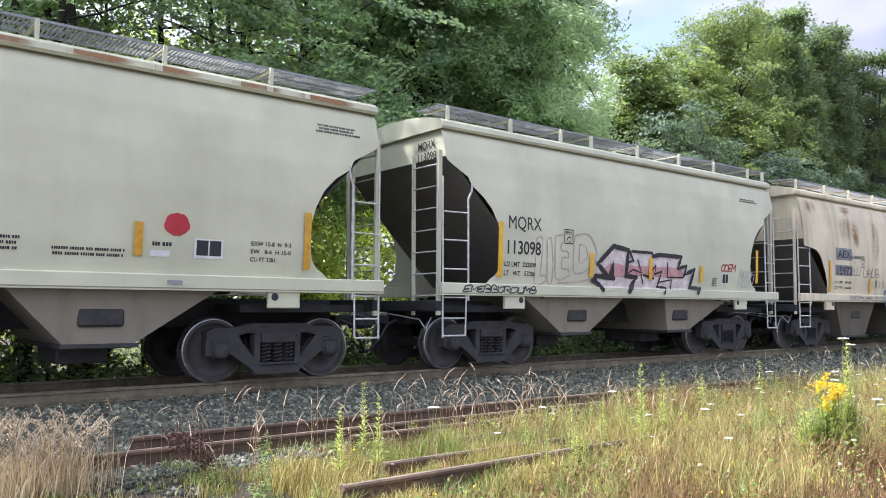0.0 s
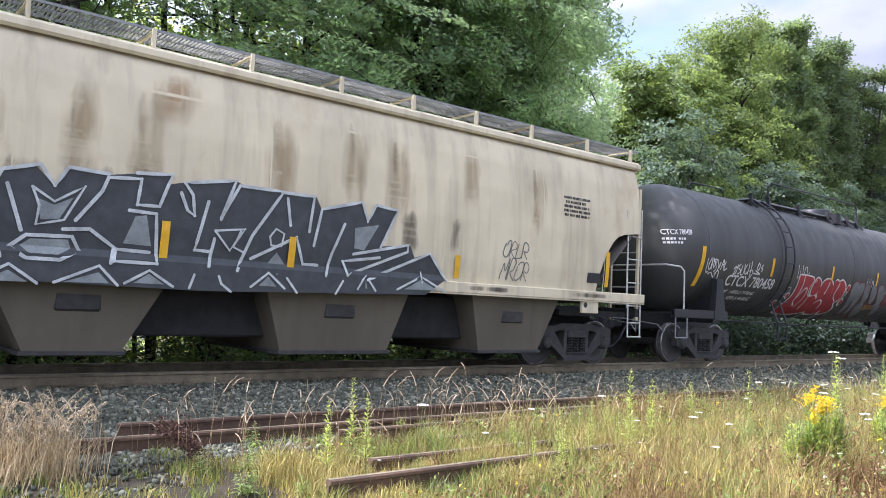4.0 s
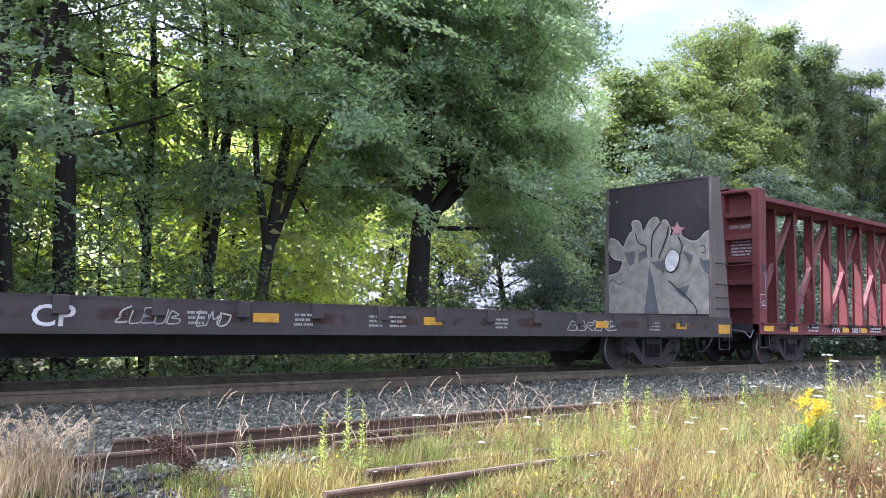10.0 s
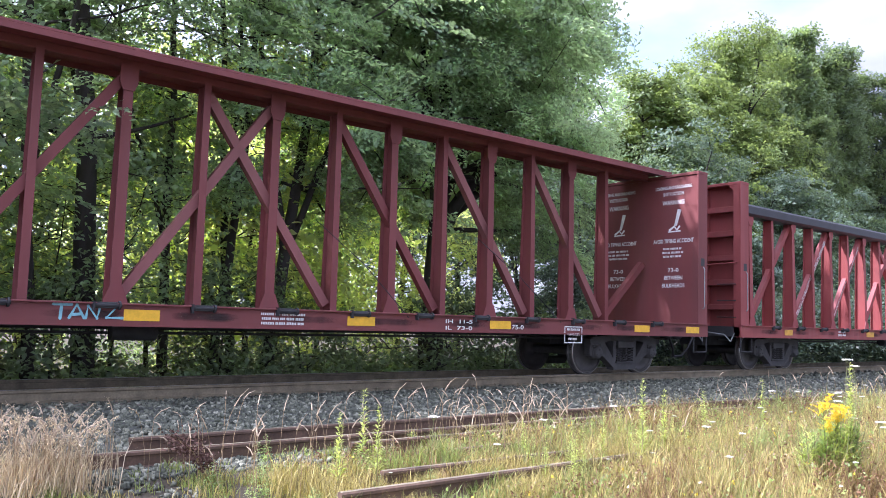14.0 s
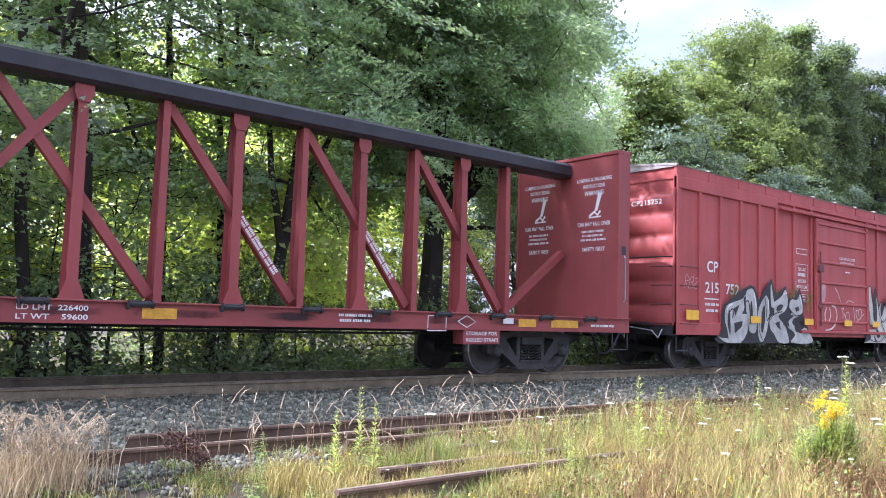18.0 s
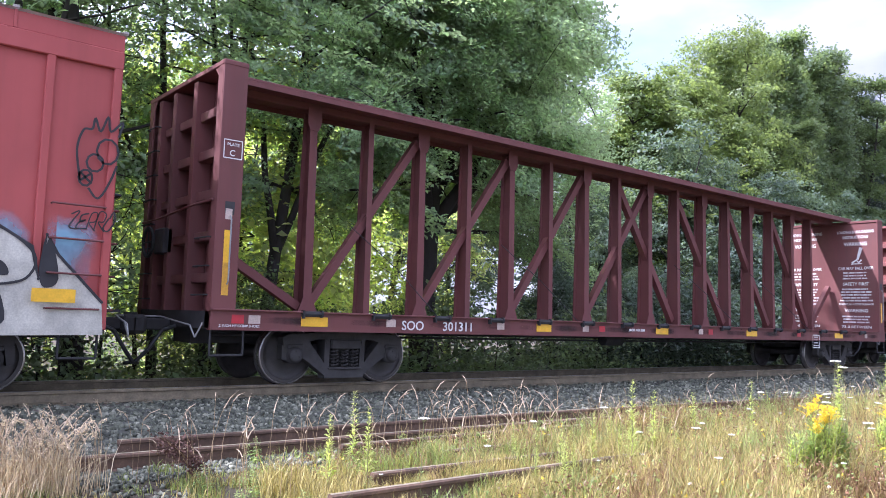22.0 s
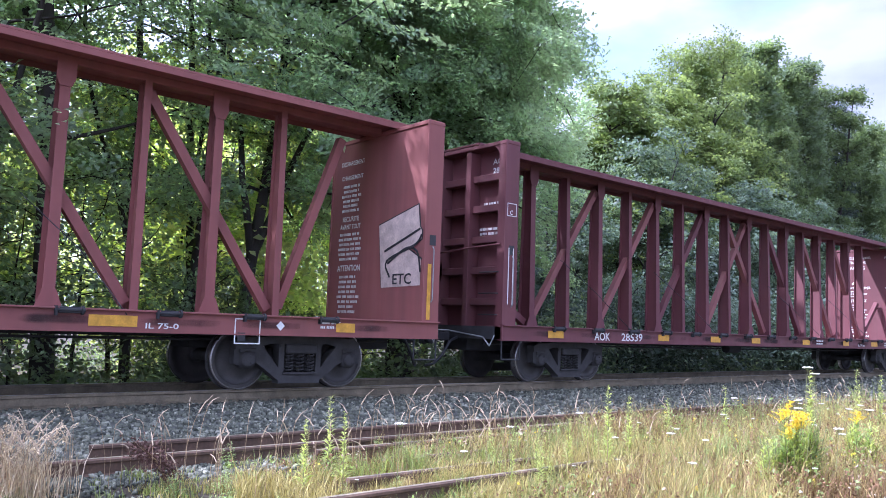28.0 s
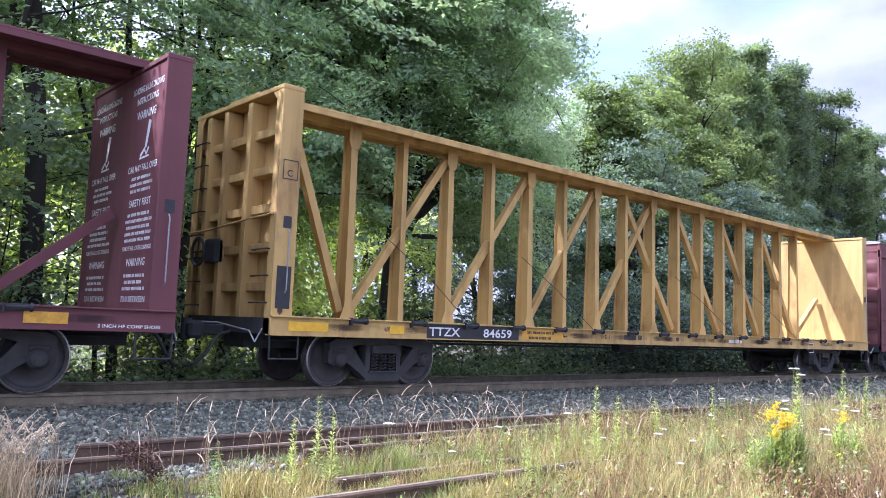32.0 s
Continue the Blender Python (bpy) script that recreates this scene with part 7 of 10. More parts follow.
def hopper_second():
    L, x0 = 10.9, 8.12
    root, side = hopper_car(x0, L, M_HOP_B, "clean pale grey covered hopper car with pink graffiti", True,
                            [(2.0, 5.0, 3.18, 3.98), (6.35, 8.9, 6.6, 7.4)], "", [0.25, 1.75, 3.1, 4.0, 5.5, 7.0, 8.4, 9.9, 10.6], [2.9, 5.5, 8.1])
    reflector_strips(side, [(1.28, 1.62, 2.60), (3.72, 1.68, 2.16), (5.60, 1.68, 2.15), (7.47, 1.66, 2.05), (9.82, 1.7, 2.5)], M_AMBER)
    side.text("MQRX", 1.48, 2.50, 0.34, M_INK, 0.85)
    side.text("113098", 1.42, 2.05, 0.34, M_INK, 0.90)
    side.text("LD LMT  232800", 1.40, 1.82, 0.12, M_INK, 0.80)
    side.text("LT   WT   53200", 1.40, 1.66, 0.12, M_INK, 0.80)
    side.frame_box(2.95, 3.20, 2.30, 2.58, 0.016, M_INK)
    side.text("C", 3.02, 2.33, 0.16, M_INK)
    side.bars(2.99, 2.51, 0.16, 1, 0.03, 0.02, M_INK, seed=2)
    pink_piece(side)
    g = Piece(side, "faint_tag", "faint pink outlined letters", [("tag_coat", SPRAY["dusty"])])
    g.line("tag_coat", 0.03, [(2.20, 2.35), (2.19, 1.55), (2.47, 1.58), (2.45, 1.70), (2.33, 1.72), (2.36, 2.36), (2.20, 2.35)])
    g.line("tag_coat", 0.03, [(2.48, 2.33), (2.52, 1.60), (2.65, 1.61), (2.60, 2.34), (2.48, 2.33)])
    g.line("tag_coat", 0.03, [(2.70, 2.43), (2.74, 1.66), (3.10, 1.70), (3.07, 1.82), (2.89, 1.84), (2.91, 2.03), (3.07, 2.04), (3.04, 2.15), (2.88, 2.17), (2.88, 2.31), (3.14, 2.38), (3.11, 2.50), (2.70, 2.43)])
    g.line("tag_coat", 0.03, [(3.24, 2.47), (3.23, 1.78), (3.67, 1.85), (3.89, 2.15), (3.65, 2.51), (3.24, 2.47)])
    g.line("tag_coat", 0.03, [(3.38, 2.30), (3.39, 1.96), (3.61, 2.07), (3.55, 2.29), (3.38, 2.30)])
    g.line("tag_coat", 0.03, [(2.80, 1.55), (3.40, 1.59), (3.81, 1.66)])
    g.done()
    tag_scrawl(side, 8.3, 1.95, 0.6, 0.16, SPRAY["red"], 4, 3, "red_tag", 0.03)
    tag_scrawl(side, 9.05, 1.6, 0.65, 0.4, SPRAY["paleblue"], 4, 5, "pale_tag", 0.025)
    tag_scrawl(side, 0.45, 1.345, 1.75, 0.12, SPRAY["charcoal"], 11, 11, "sill_tag", 0.026)
    side.rect(8.35, 8.62, 1.66, 1.90, M_WHITE, "inspection_panel", "", 0.006)
    side.rect(8.37, 8.48, 1.68, 1.88, M_INK, "panel_field", "", 0.010)
    side.rect(8.50, 8.60, 1.68, 1.88, M_INK, "panel_field", "", 0.010)
    side.bars(9.2, 3.72, 0.9, 2, 0.03, 0.02, M_INK, seed=8)
    side.bars(7.95, 1.75, 0.2, 4, 0.03, 0.02, M_INK, seed=9)
    end = Side(root, lambda y, z, lift: (0.14 - lift, -y, z))
    end.text("MQRX", 0.72, 3.85, 0.2, M_INK, 0.5)
    end.text("113098", 0.70, 3.65, 0.2, M_INK, 0.55)


def hopper_third():
    L, x0 = 18.35, 20.15
    root, side = hopper_car(x0, L, M_HOP_C, "rust-stained cream covered hopper car with slate graffiti", False,
                            [(2.3, 4.9, 2.9, 4.4), (6.15, 8.35, 6.65, 7.8), (9.7, 12.3, 10.05, 11.95), (13.65, 15.9, 13.95, 15.45)], "",
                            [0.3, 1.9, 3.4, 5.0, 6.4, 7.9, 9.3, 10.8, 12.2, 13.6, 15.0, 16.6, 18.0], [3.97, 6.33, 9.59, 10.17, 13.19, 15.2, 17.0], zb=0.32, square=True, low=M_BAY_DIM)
    reflector_strips(side, [(1.64, 1.56, 2.42), (4.12, 1.54, 2.0), (6.05, 1.54, 2.05), (8.15, 1.54, 2.02), (9.99, 1.54, 1.98), (13.12, 1.56, 1.95), (17.06, 1.6, 2.3)], M_AMBER)
    side.rect(1.55, 1.72, 2.42, 2.52, M_WHITE, "bare_patch", "", 0.005)
    side.rect(2.0, 3.02, 2.46, 2.80, M_GREYMARK, "grey_panel", "", 0.005)
    side.rect(1.97, 3.02, 2.02, 2.32, M_GREYMARK, "grey_panel", "", 0.005)
    side.text("AEX", 2.14, 2.53, 0.30, M_INK, 0.78, 0.010)
    side.text("15972", 2.02, 2.05, 0.32, M_INK, 0.96, 0.010)
    side.text("LD LMT   219400", 1.98, 1.80, 0.10, M_INK, 0.98)
    side.text("LT WT    66600", 1.98, 1.65, 0.10, M_INK, 0.98)
    side.frame_box(3.57, 3.83, 2.28, 2.52, 0.016, M_INK)
    side.text("C", 3.65, 2.32, 0.14, M_INK)
    for a in range(9):
        stain(side, 4.9 + 0.95 * a, 6.0 + 0.95 * a, 1.55, 2.75 + 0.2 * math.sin(a), M_STAIN_DARK)
    slate_piece(side)
    for a, b, c, d in ((2.98, 3.68, 2.6, 3.85), (3.15, 3.5, 2.75, 3.35), (2.4, 3.4, 3.7, 4.15), (0.25, 1.3, 3.55, 4.16), (7.7, 8.7, 3.1, 4.15)):
        stain(side, a, b, c, d, M_STAIN_TAN)
    stain(side, 2.0, 3.4, 2.75, 3.9, M_STAIN_WASH)
    for a, b in ((4.2, 1.1), (5.5, 1.2), (6.6, 1.3), (7.4, 1.2), (9.3, 1.3), (10.6, 1.0), (11.4, 1.1), (13.0, 0.9), (14.6, 1.1)):
        stain(side, a, a + 0.5 + 0.3 * b, 4.05 - 1.9 * b, 4.12, M_STAIN_WASH)
        stain(side, a + 0.25, a + 0.47, 4.05 - 1.3 * b, 4.12, M_STAIN_DRIP)
    for a in range(4):
        stain(side, 4.42 + 0.24 * a, 4.74 + 0.24 * a, 1.50, 2.12, M_STAIN_DARK)
    for a in range(6):
        stain(side, 2.0 + 2.6 * a, 4.9 + 2.6 * a, 1.31, 1.50, M_STAIN_DARK)
    tag_scrawl(side, 2.95, 2.54, 0.85, 0.07, SPRAY["charcoal"], 9, 14, "thin_tag", 0.016)
    tag_scrawl(side, 2.75, 2.05, 0.75, 0.22, SPRAY["slate"], 4, 15, "thin_tag", 0.02)
    tag_scrawl(side, 3.75, 2.02, 1.05, 0.24, SPRAY["slate"], 4, 19, "thin_tag", 0.022)
    tag_scrawl(side, 2.8, 1.34, 3.0, 0.12, SPRAY["grey"], 14, 16, "sill_tag", 0.02)
    tag_scrawl(side, 14.15, 1.6, 0.7, 0.35, SPRAY["slate"], 4, 17, "thin_tag", 0.02)
    tag_scrawl(side, 14.2, 2.0, 0.6, 0.3, SPRAY["slate"], 4, 18, "thin_tag", 0.02)
    side.bars(15.7, 3.25, 0.9, 5, 0.05, 0.035, M_INK, seed=12)
    side.rect(16.5, 16.9, 1.66, 1.86, M_INK, "inspection_panel", "", 0.006)


# ---- tank car ----
def tank_car():
    x0, L, R, zc = 39.72, 18.9, 1.58, 2.75
    root = car_root("tank_car", "black pressure tank car with red bubble graffiti and white tags", "tank car", x0)
    a, b = 0.25, 18.65
    n = 26
    prof = []
    for k in range(n + 1):
        t = math.pi / 2 * k / n
        prof.append((a + 0.95 - 0.95 * math.cos(t), R * math.sin(t) ** 0.8))
    for x in (4.0, 8.0, 12.0, 15.0):
        prof.append((x, R))
    for k in range(n + 1):
        t = math.pi / 2 * (1 - k / n)
        prof.append((b - 0.95 + 0.95 * math.cos(t), R * math.sin(t) ** 0.8))
    part("tank_shell", Shape().lathe(prof, (0, 0, zc), "x", 72), M_TANK, root, "long black riveted tank with domed ends")
    for x in (1.25, 4.65, 8.9, 13.2, 17.6):
        part("weld_ring", Shape().lathe([(x - 0.02, R), (x - 0.02, R + 0.006), (x + 0.02, R + 0.006), (x + 0.02, R)], (0, 0, zc), "x", 72), M_TANK, root)
    # valve housing with its crossover platform and rails
    dome = Shape().lathe([(0, 0.45), (0.30, 0.45), (0.34, 0.42), (0.36, 0.0)], (9.7, 0, zc + R - 0.05), "z", 24)
    part("valve_housing", dome, M_BLACKP, root, "black steel valve housing on top")
    for s in (-1, 1):
        p = Shape().box(4.3, 11.0, s * 0.62 - 0.16, s * 0.62 + 0.16, zc + R - 0.06, zc + R - 0.02)
        pl = part("roof_walk", p, M_GALV, root)
        ga, gb, gt = (5.3, 10.8, 0.52) if s < 0 else (3.9, 5.7, 0.52)
        g = Shape().pipe([(ga, s * 0.8, zc + R - 0.15), (ga, s * 0.8, zc + R + gt - 0.12), (ga + 0.14, s * 0.8, zc + R + gt), (gb - 0.14, s * 0.8, zc + R + gt), (gb, s * 0.8, zc + R + gt - 0.12), (gb, s * 0.8, zc + R - 0.15)], 0.022, 6)
        part("guard_rail", g, M_BLACKP, root, "thin steel guard rail")
        for x in (4.4, 5.3, 7.0, 8.8, 9.6, 10.1, 10.8):
            k = Shape().box(x - 0.04, x + 0.04, s * 0.80 - 0.05, s * 0.80 + 0.05, zc + R - 0.30, zc + R + 0.10)
            k.beam((x, s * 0.72, zc + R - 0.02), (x, s * 1.0, zc + R - 0.28), 0.05, 0.05, (1, 0, 0))
            part("walk_bracket", k, M_BLACKP, root)
    part("vent_cap", Shape().rod((9.2, -0.85, zc + R - 0.25), (9.2, -0.85, zc + R + 0.06), 0.16, 12), M_BLACKP, root)

    def skin(x, z, lift):
        u = max(-0.999, min(0.999, (z - zc) / R))
        r = R
        if x < 1.2:
            r = R * max(0.02, math.sin(math.acos(max(-1, min(1, (1.2 - x) / 0.95))))) ** 0.8
            u = max(-0.999, min(0.999, (z - zc) / r))
        y = -math.sqrt(1 - u * u) * r
        k = (r + lift) / r
        return (x - (lift if x < 0.9 else 0), y * k, zc + (z - zc) * k)

    side = Side(root, skin)
    # ladder up the flank
    for s in (-1,):
        st = Shape()
        for x in (4.55, 5.0):
            st.pipe([(x, *[c for c in skin(x, z, 0.14)[1:]]) for z in (1.7, 1.95, 2.2, 2.45, 2.7, 2.95, 3.2, 3.45, 3.65, 3.85, 4.0, 4.12, 4.2)], 0.026, 8)
            st.pipe([(x, -1.50, 0.55), (x, -1.52, 1.0), skin(x, 1.7, 0.14)], 0.026, 8)
        lad = part("side_ladder", st, M_BLACKP, root)
        for k in range(12):
            if k < 4:
                z = 0.62 + 0.31 * k
                y = -1.51 if z < 1.1 else -1.53
            else:
                a = math.radians(-34 + 14.0 * (k - 4))
                y, z = -(R + 0.14) * math.cos(a), zc + (R + 0.14) * math.sin(a)
            part("rung", Shape().rod((4.53, y, z), (5.02, y, z), 0.017, 6), M_BLACKP, lad)
    # ends: stub sill, bolster saddle, platform and railing
    for e in (0, 1):
        X = (lambda t: t) if e == 0 else (lambda t: L - t)
        def bx(p, q, *r, c=0.0):
            return Shape().box(min(X(p), X(q)), max(X(p), X(q)), *r, c)
        part("stub_sill", bx(0.0, 3.4, -0.35, 0.35, 0.75, 1.15, c=0.02), M_BLACKP, root)
        part("end_platform", bx(0.0, 0.5, -1.5, 1.5, 1.12, 1.18), M_BLACKP, root)
        part("side_sill", bx(0.0, 2.15, -1.52, -1.42, 1.05, 1.24, c=0.01), M_BLACKP, root)
        part("side_sill", bx(0.0, 2.15, 1.42, 1.52, 1.05, 1.24, c=0.01), M_BLACKP, root)
        sd = Shape()
        for s in (-1, 1):
            sd.prism([(X(1.55), 1.035), (X(2.05), 1.035), (X(1.95), 1.55), (X(1.9), 2.0), (X(1.65), 2.0), (X(1.62), 1.55)], s * 1.455 - 0.08, s * 1.455 + 0.08)
        sd.box(min(X(1.7), X(1.9)), max(X(1.7), X(1.9)), -1.4, 1.4, 0.95, 1.6)
        part("bolster_saddle", sd, M_BLACKP, root)
        rail = Shape().pipe([(X(0.42), -1.46, 1.2), (X(0.42), -1.46, 2.1), (X(0.34), -1.42, 2.2), (X(0.10), -1.2, 2.24), (X(0.06), 0, 2.24), (X(0.10), 1.2, 2.24), (X(0.34), 1.42, 2.2), (X(0.42), 1.46, 2.1), (X(0.42), 1.46, 1.2)], 0.02, 6)
        part("end_rail", rail, M_LADDER if e == 0 else M_BLACKP, root, "bent steel handrail")
        add_step(root, min(X(0.06), X(0.5)), 0.44, 0.6, 1.1, -1.5, M_GALV)
        add_coupler(root, X(0.0), -1 if e == 0 else 1)
        add_truck(root, X(1.84 if e == 0 else 1.62), 0.457, 1.80)
    part("brake_pipe", Shape().pipe([(2.3, -1.12, 1.02), (5.6, -1.12, 1.02), (6.0, -1.05, 0.98), (13.0, -1.05, 0.98), (13.4, -1.12, 1.02), (16.6, -1.12, 1.02)], 0.022, 6), M_BLACKP, root)
    strip = [(1.05, 1.8, 2.72), (4.2, 2.20, 2.66), (7.52, 2.24, 2.67), (10.48, 2.26, 2.67), (13.08, 2.24, 2.66), (15.59, 2.20, 2.65), (18.17, 1.76, 2.6)]
    for x, z0, z1 in strip:
        side.rect(x - 0.055, x + 0.055, z0, z1, M_AMBER, "reflector_strip", "yellow reflective strip", 0.012)
    side.text("CTCX 780458", 2.22, 1.89, 0.36, M_WHITE, 2.28, 0.014)
    side.text("LD LMT   164700 LB  74 700 KG", 2.16, 1.71, 0.11, M_WHITE, 1.66, 0.014)
    side.text("LT  WT      98300 LB  44 600 KG", 2.16, 1.57, 0.11, M_WHITE, 1.66, 0.014)
    side.text("LIQUEFIED PETROLEUM GAS", 14.28, 2.0, 0.14, M_WHITE, 1.84, 0.014)
    side.text("NON-ODORIZED", 14.62, 1.83, 0.11, M_WHITE, 0.9, 0.014)
    side.frame_box(5.25, 5.5, 1.72, 1.98, 0.014, M_WHITE, "marking_box", 0.014)
    side.text("C", 5.33, 1.74, 0.13, M_WHITE, None, 0.014)
    red_piece(side)
    side.frame_box(16.98, 18.04, 2.13, 2.60, 0.016, M_WHITE, "data_table", 0.014)
    for k in range(6):
        side.bars(17.02, 2.51 - 0.07 * k, 0.5, 1, 0.038, 0.03, M_WHITE, "small_print", 30 + k)
        side.bars(17.58, 2.51 - 0.07 * k, 0.42, 1, 0.045, 0.03, M_WHITE, "small_print", 40 + k)
    side.text("DOT 112J340W", 17.02, 2.65, 0.085, M_WHITE, 0.5, 0.014)
    side.rect(16.26, 16.85, 2.92, 3.12, M_GREYPATCH, "touched_up_patch", "grey patch of touched-up paint", 0.008)
    side.rect(16.70, 17.08, 2.86, 2.97, M_GREYPATCH, "touched_up_patch", "grey patch of touched-up paint", 0.010)
    side.frame_box(15.53, 16.06, 1.51, 1.79, 0.014, M_WHITE, "marking_box", 0.014)
    side.bars(15.58, 1.72, 0.40, 1, 0.03, 0.03, M_WHITE, "small_print", 51)
    side.bars(15.50, 1.44, 0.55, 2, 0.028, 0.03, M_WHITE, "small_print", 52)
    side.bars(16.55, 1.90, 0.62, 3, 0.03, 0.03, M_WHITE, "small_print", 53)
    placard = side.put("hazard_placard", [([(16.96, 1.16), (17.16, 1.36), (16.96, 1.56), (16.76, 1.36)], [(0, 1, 2, 3)])], M_WHITE, "white and red diamond hazard placard", 0.014)
    side.put("placard_field", [([(16.96, 1.19), (17.13, 1.36), (16.96, 1.53), (16.79, 1.36)], [(0, 1, 2, 3)])], M_REDMARK, "", 0.018)
    side.rect(16.83, 17.09, 1.31, 1.41, M_WHITE, "placard_band", "", 0.022)
    side.text("1075", 16.84, 1.325, 0.10, M_INK, 0.24, 0.026)
    deck_edge = Side(root, flat_side(-1.52))
    tag_scrawl(deck_edge, 17.66, 1.115, 0.68, 0.14, SPRAY["white"], 7, 58, "white_tag", 0.024)
    deck_edge.text("2 INCH HF COMP SHOES", 17.76, 1.058, 0.05, M_WHITE, 0.66)
    side.text("CTCX 780458", 0.36, 2.96, 0.17, M_WHITE, 0.40, 0.02)
    side.bars(0.36, 2.84, 0.28, 2, 0.05, 0.04, M_WHITE, "small_print", 77)


# ---- bulkhead flat car ----
def flat_car():
    x0, L = 59.70, 20.55
    root = car_root("bulkhead_flat_car", "empty grey-brown flat car with tall bulkheads at both ends", "flat car", x0)
    hw = 1.52
    deck = Shape().box(0.9, L - 0.9, -hw + 0.05, hw - 0.05, 1.13, 1.20)
    part("deck", deck, M_TIE, root, "worn timber deck")
    for s in (-1, 1):
        sill = Shape()
        sill.box(0.0, L, s * hw - 0.02, s * hw + 0.02, 0.76, 1.20, 0.008)
        sill.box(0.0, L, s * (hw - 0.03) - 0.06, s * (hw - 0.03) + 0.06, 0.745, 0.765)
        sill.box(0.0, L, s * (hw - 0.03) - 0.06, s * (hw - 0.03) + 0.06, 1.19, 1.212)
        part("side_sill", sill, M_FLAT, root)
        x = 1.9
        while x < L - 1.5:
            pk = Shape().box(x - 0.09, x + 0.09, s * (hw + 0.03) - 0.05, s * (hw + 0.03) + 0.05, 0.98, 1.215, 0.01)
            part("stake_pocket", pk, M_FLAT, root)
            x += 1.18
    fish = Shape()
    fish.prism([(3.2, 0.9), (L - 3.2, 0.9), (L - 4.5, 0.42), (4.5, 0.42)], -0.45, -0.38)
    fish.prism([(3.2, 0.9), (L - 3.2, 0.9), (L - 4.5, 0.42), (4.5, 0.42)], 0.38, 0.45)
    part("fishbelly_web", fish, M_UNDER, root, "deep fishbelly web plates")
    part("centre_sill", Shape().box(0.2, L - 0.2, -0.37, 0.37, 0.75, 1.1), M_UNDER, root)
    part("bottom_flange", Shape().box(4.5, L - 4.5, -0.5, 0.5, 0.40, 0.42), M_UNDER, root)
    for e in (0, 1):
        X = (lambda t: t) if e == 0 else (lambda t: L - t)
        Z0, Z1 = 1.20, 4.58
        # inner sheet, tapered side gussets, ribs on the outer face
        far = 1.50 if e == 0 else 1.60
        part("bulkhead_sheet", Shape().box(min(X(0.74), X(0.80)), max(X(0.74), X(0.80)), -1.468, far - 0.032, Z0, Z1, 0.01), M_DARK_FACE, root, "flat dark bulkhead sheet")
        for y in (-1.50, far):
            g = Shape().prism([(X(0.02), 0.78), (X(0.90), 0.78), (X(0.86), Z1), (X(0.50), Z1)][:: 1 if e == 0 else -1], y - 0.03, y + 0.03)
            part("side_gusset", g, M_BULK, root, "tapered side plate of the bulkhead")
        for y, w, paint in ((-0.95, 0.025, M_FLAT), (-0.22, 0.055, M_BULK), (0.05, 0.02, M_FLAT), (0.42, 0.05, M_BULK), (0.98, 0.03, M_BULK)):
            rib = Shape().prism([(X(0.10), 1.0), (X(0.74), 1.0), (X(0.74), Z1), (X(0.52), Z1)][:: 1 if e == 0 else -1], y - w, y + w)
            rib.box(*sorted((X(0.10), X(0.16))), y - 0.07, y + 0.07, 1.0, 1.1)
            part("bulkhead_rib", rib, paint, root)
        part("bulkhead_cap", Shape().box(min(X(0.48), X(0.82)), max(X(0.48), X(0.82)), -1.5, far, Z1 - 0.02, Z1 + 0.04, 0.01), M_FLAT, root)
        for z, y0 in ((1.5, 0.45), (2.0, 0.45), (2.55, -1.5), (3.1, 0.45), (3.6, 0.45)):
            yy = X(0.02 + (z - 0.78) / 3.8 * 0.48 - 0.03)
            part("grab_iron", Shape().pipe([(yy, y0, z + 0.06), (yy, (y0 + 1.4) / 2, z - 0.05), (yy, 1.4, z)], 0.013, 6), M_BULK, root)
        for z in (1.42, 1.68, 2.0, 2.50):
            part("grab_iron", Shape().pipe([(X(0.25), -1.53, z), (X(0.25), -1.59, z), (X(0.70), -1.59, z), (X(0.70), -1.53, z)], 0.013, 6), M_UNDER, root)
        part("end_sill", Shape().box(min(X(0.0), X(0.15)), max(X(0.0), X(0.15)), -1.5, 1.5, 0.78, 1.15), M_UNDER, root)
        add_step(root, min(X(0.10), X(0.55)), 0.45, 0.45, 0.8, -1.52, M_UNDER)
        add_coupler(root, X(-0.02), -1 if e == 0 else 1)
        add_truck(root, X(2.60))
    side = Side(root, flat_side(-hw - 0.02))
    gus = Side(root, flat_side(-1.53))
    side.rect(0.18, 0.62, 0.80, 1.04, M_OCHRE, "reflector_plate", "yellow reflective plate", 0.012)
    side.rect(L - 0.62, L - 0.12, 0.82, 1.04, M_OCHRE, "reflector_plate", "yellow reflective plate", 0.012)
    for x in (3.38, 8.15, 11.2, 15.6, 18.4):
        side.rect(x - 0.2, x + 0.2, 0.92, 1.05, M_OCHRE, "reflector_plate", "", 0.012)
    side.text("CP", 5.12, 0.84, 0.36, M_WHITE, 0.50)
    side.text("Leased", 3.95, 0.88, 0.12, SPRAY["silver"], 0.42)
    tag_scrawl(side, 6.1, 0.88, 0.8, 0.2, SPRAY["silver"], 5, 41, "white_scrawl", 0.022)
    tag_scrawl(side, 7.15, 0.86, 0.45, 0.2, SPRAY["silver"], 3, 42, "white_scrawl", 0.022)
    tag_scrawl(side, 14.6, 0.86, 1.5, 0.2, SPRAY["silver"], 6, 43, "white_scrawl", 0.025)
    side.bars(0.95, 1.02, 0.9, 3, 0.03, 0.03, SPRAY["silver"], seed=44)
    side.frame_box(4.42, 4.66, 0.86, 1.06, 0.012, SPRAY["silver"])
    side.text("C", 4.50, 0.88, 0.11, SPRAY["silver"])
    side.rect(2.05, 2.32, 0.84, 1.06, SPRAY["silver"], "inspection_panel", "", 0.006)
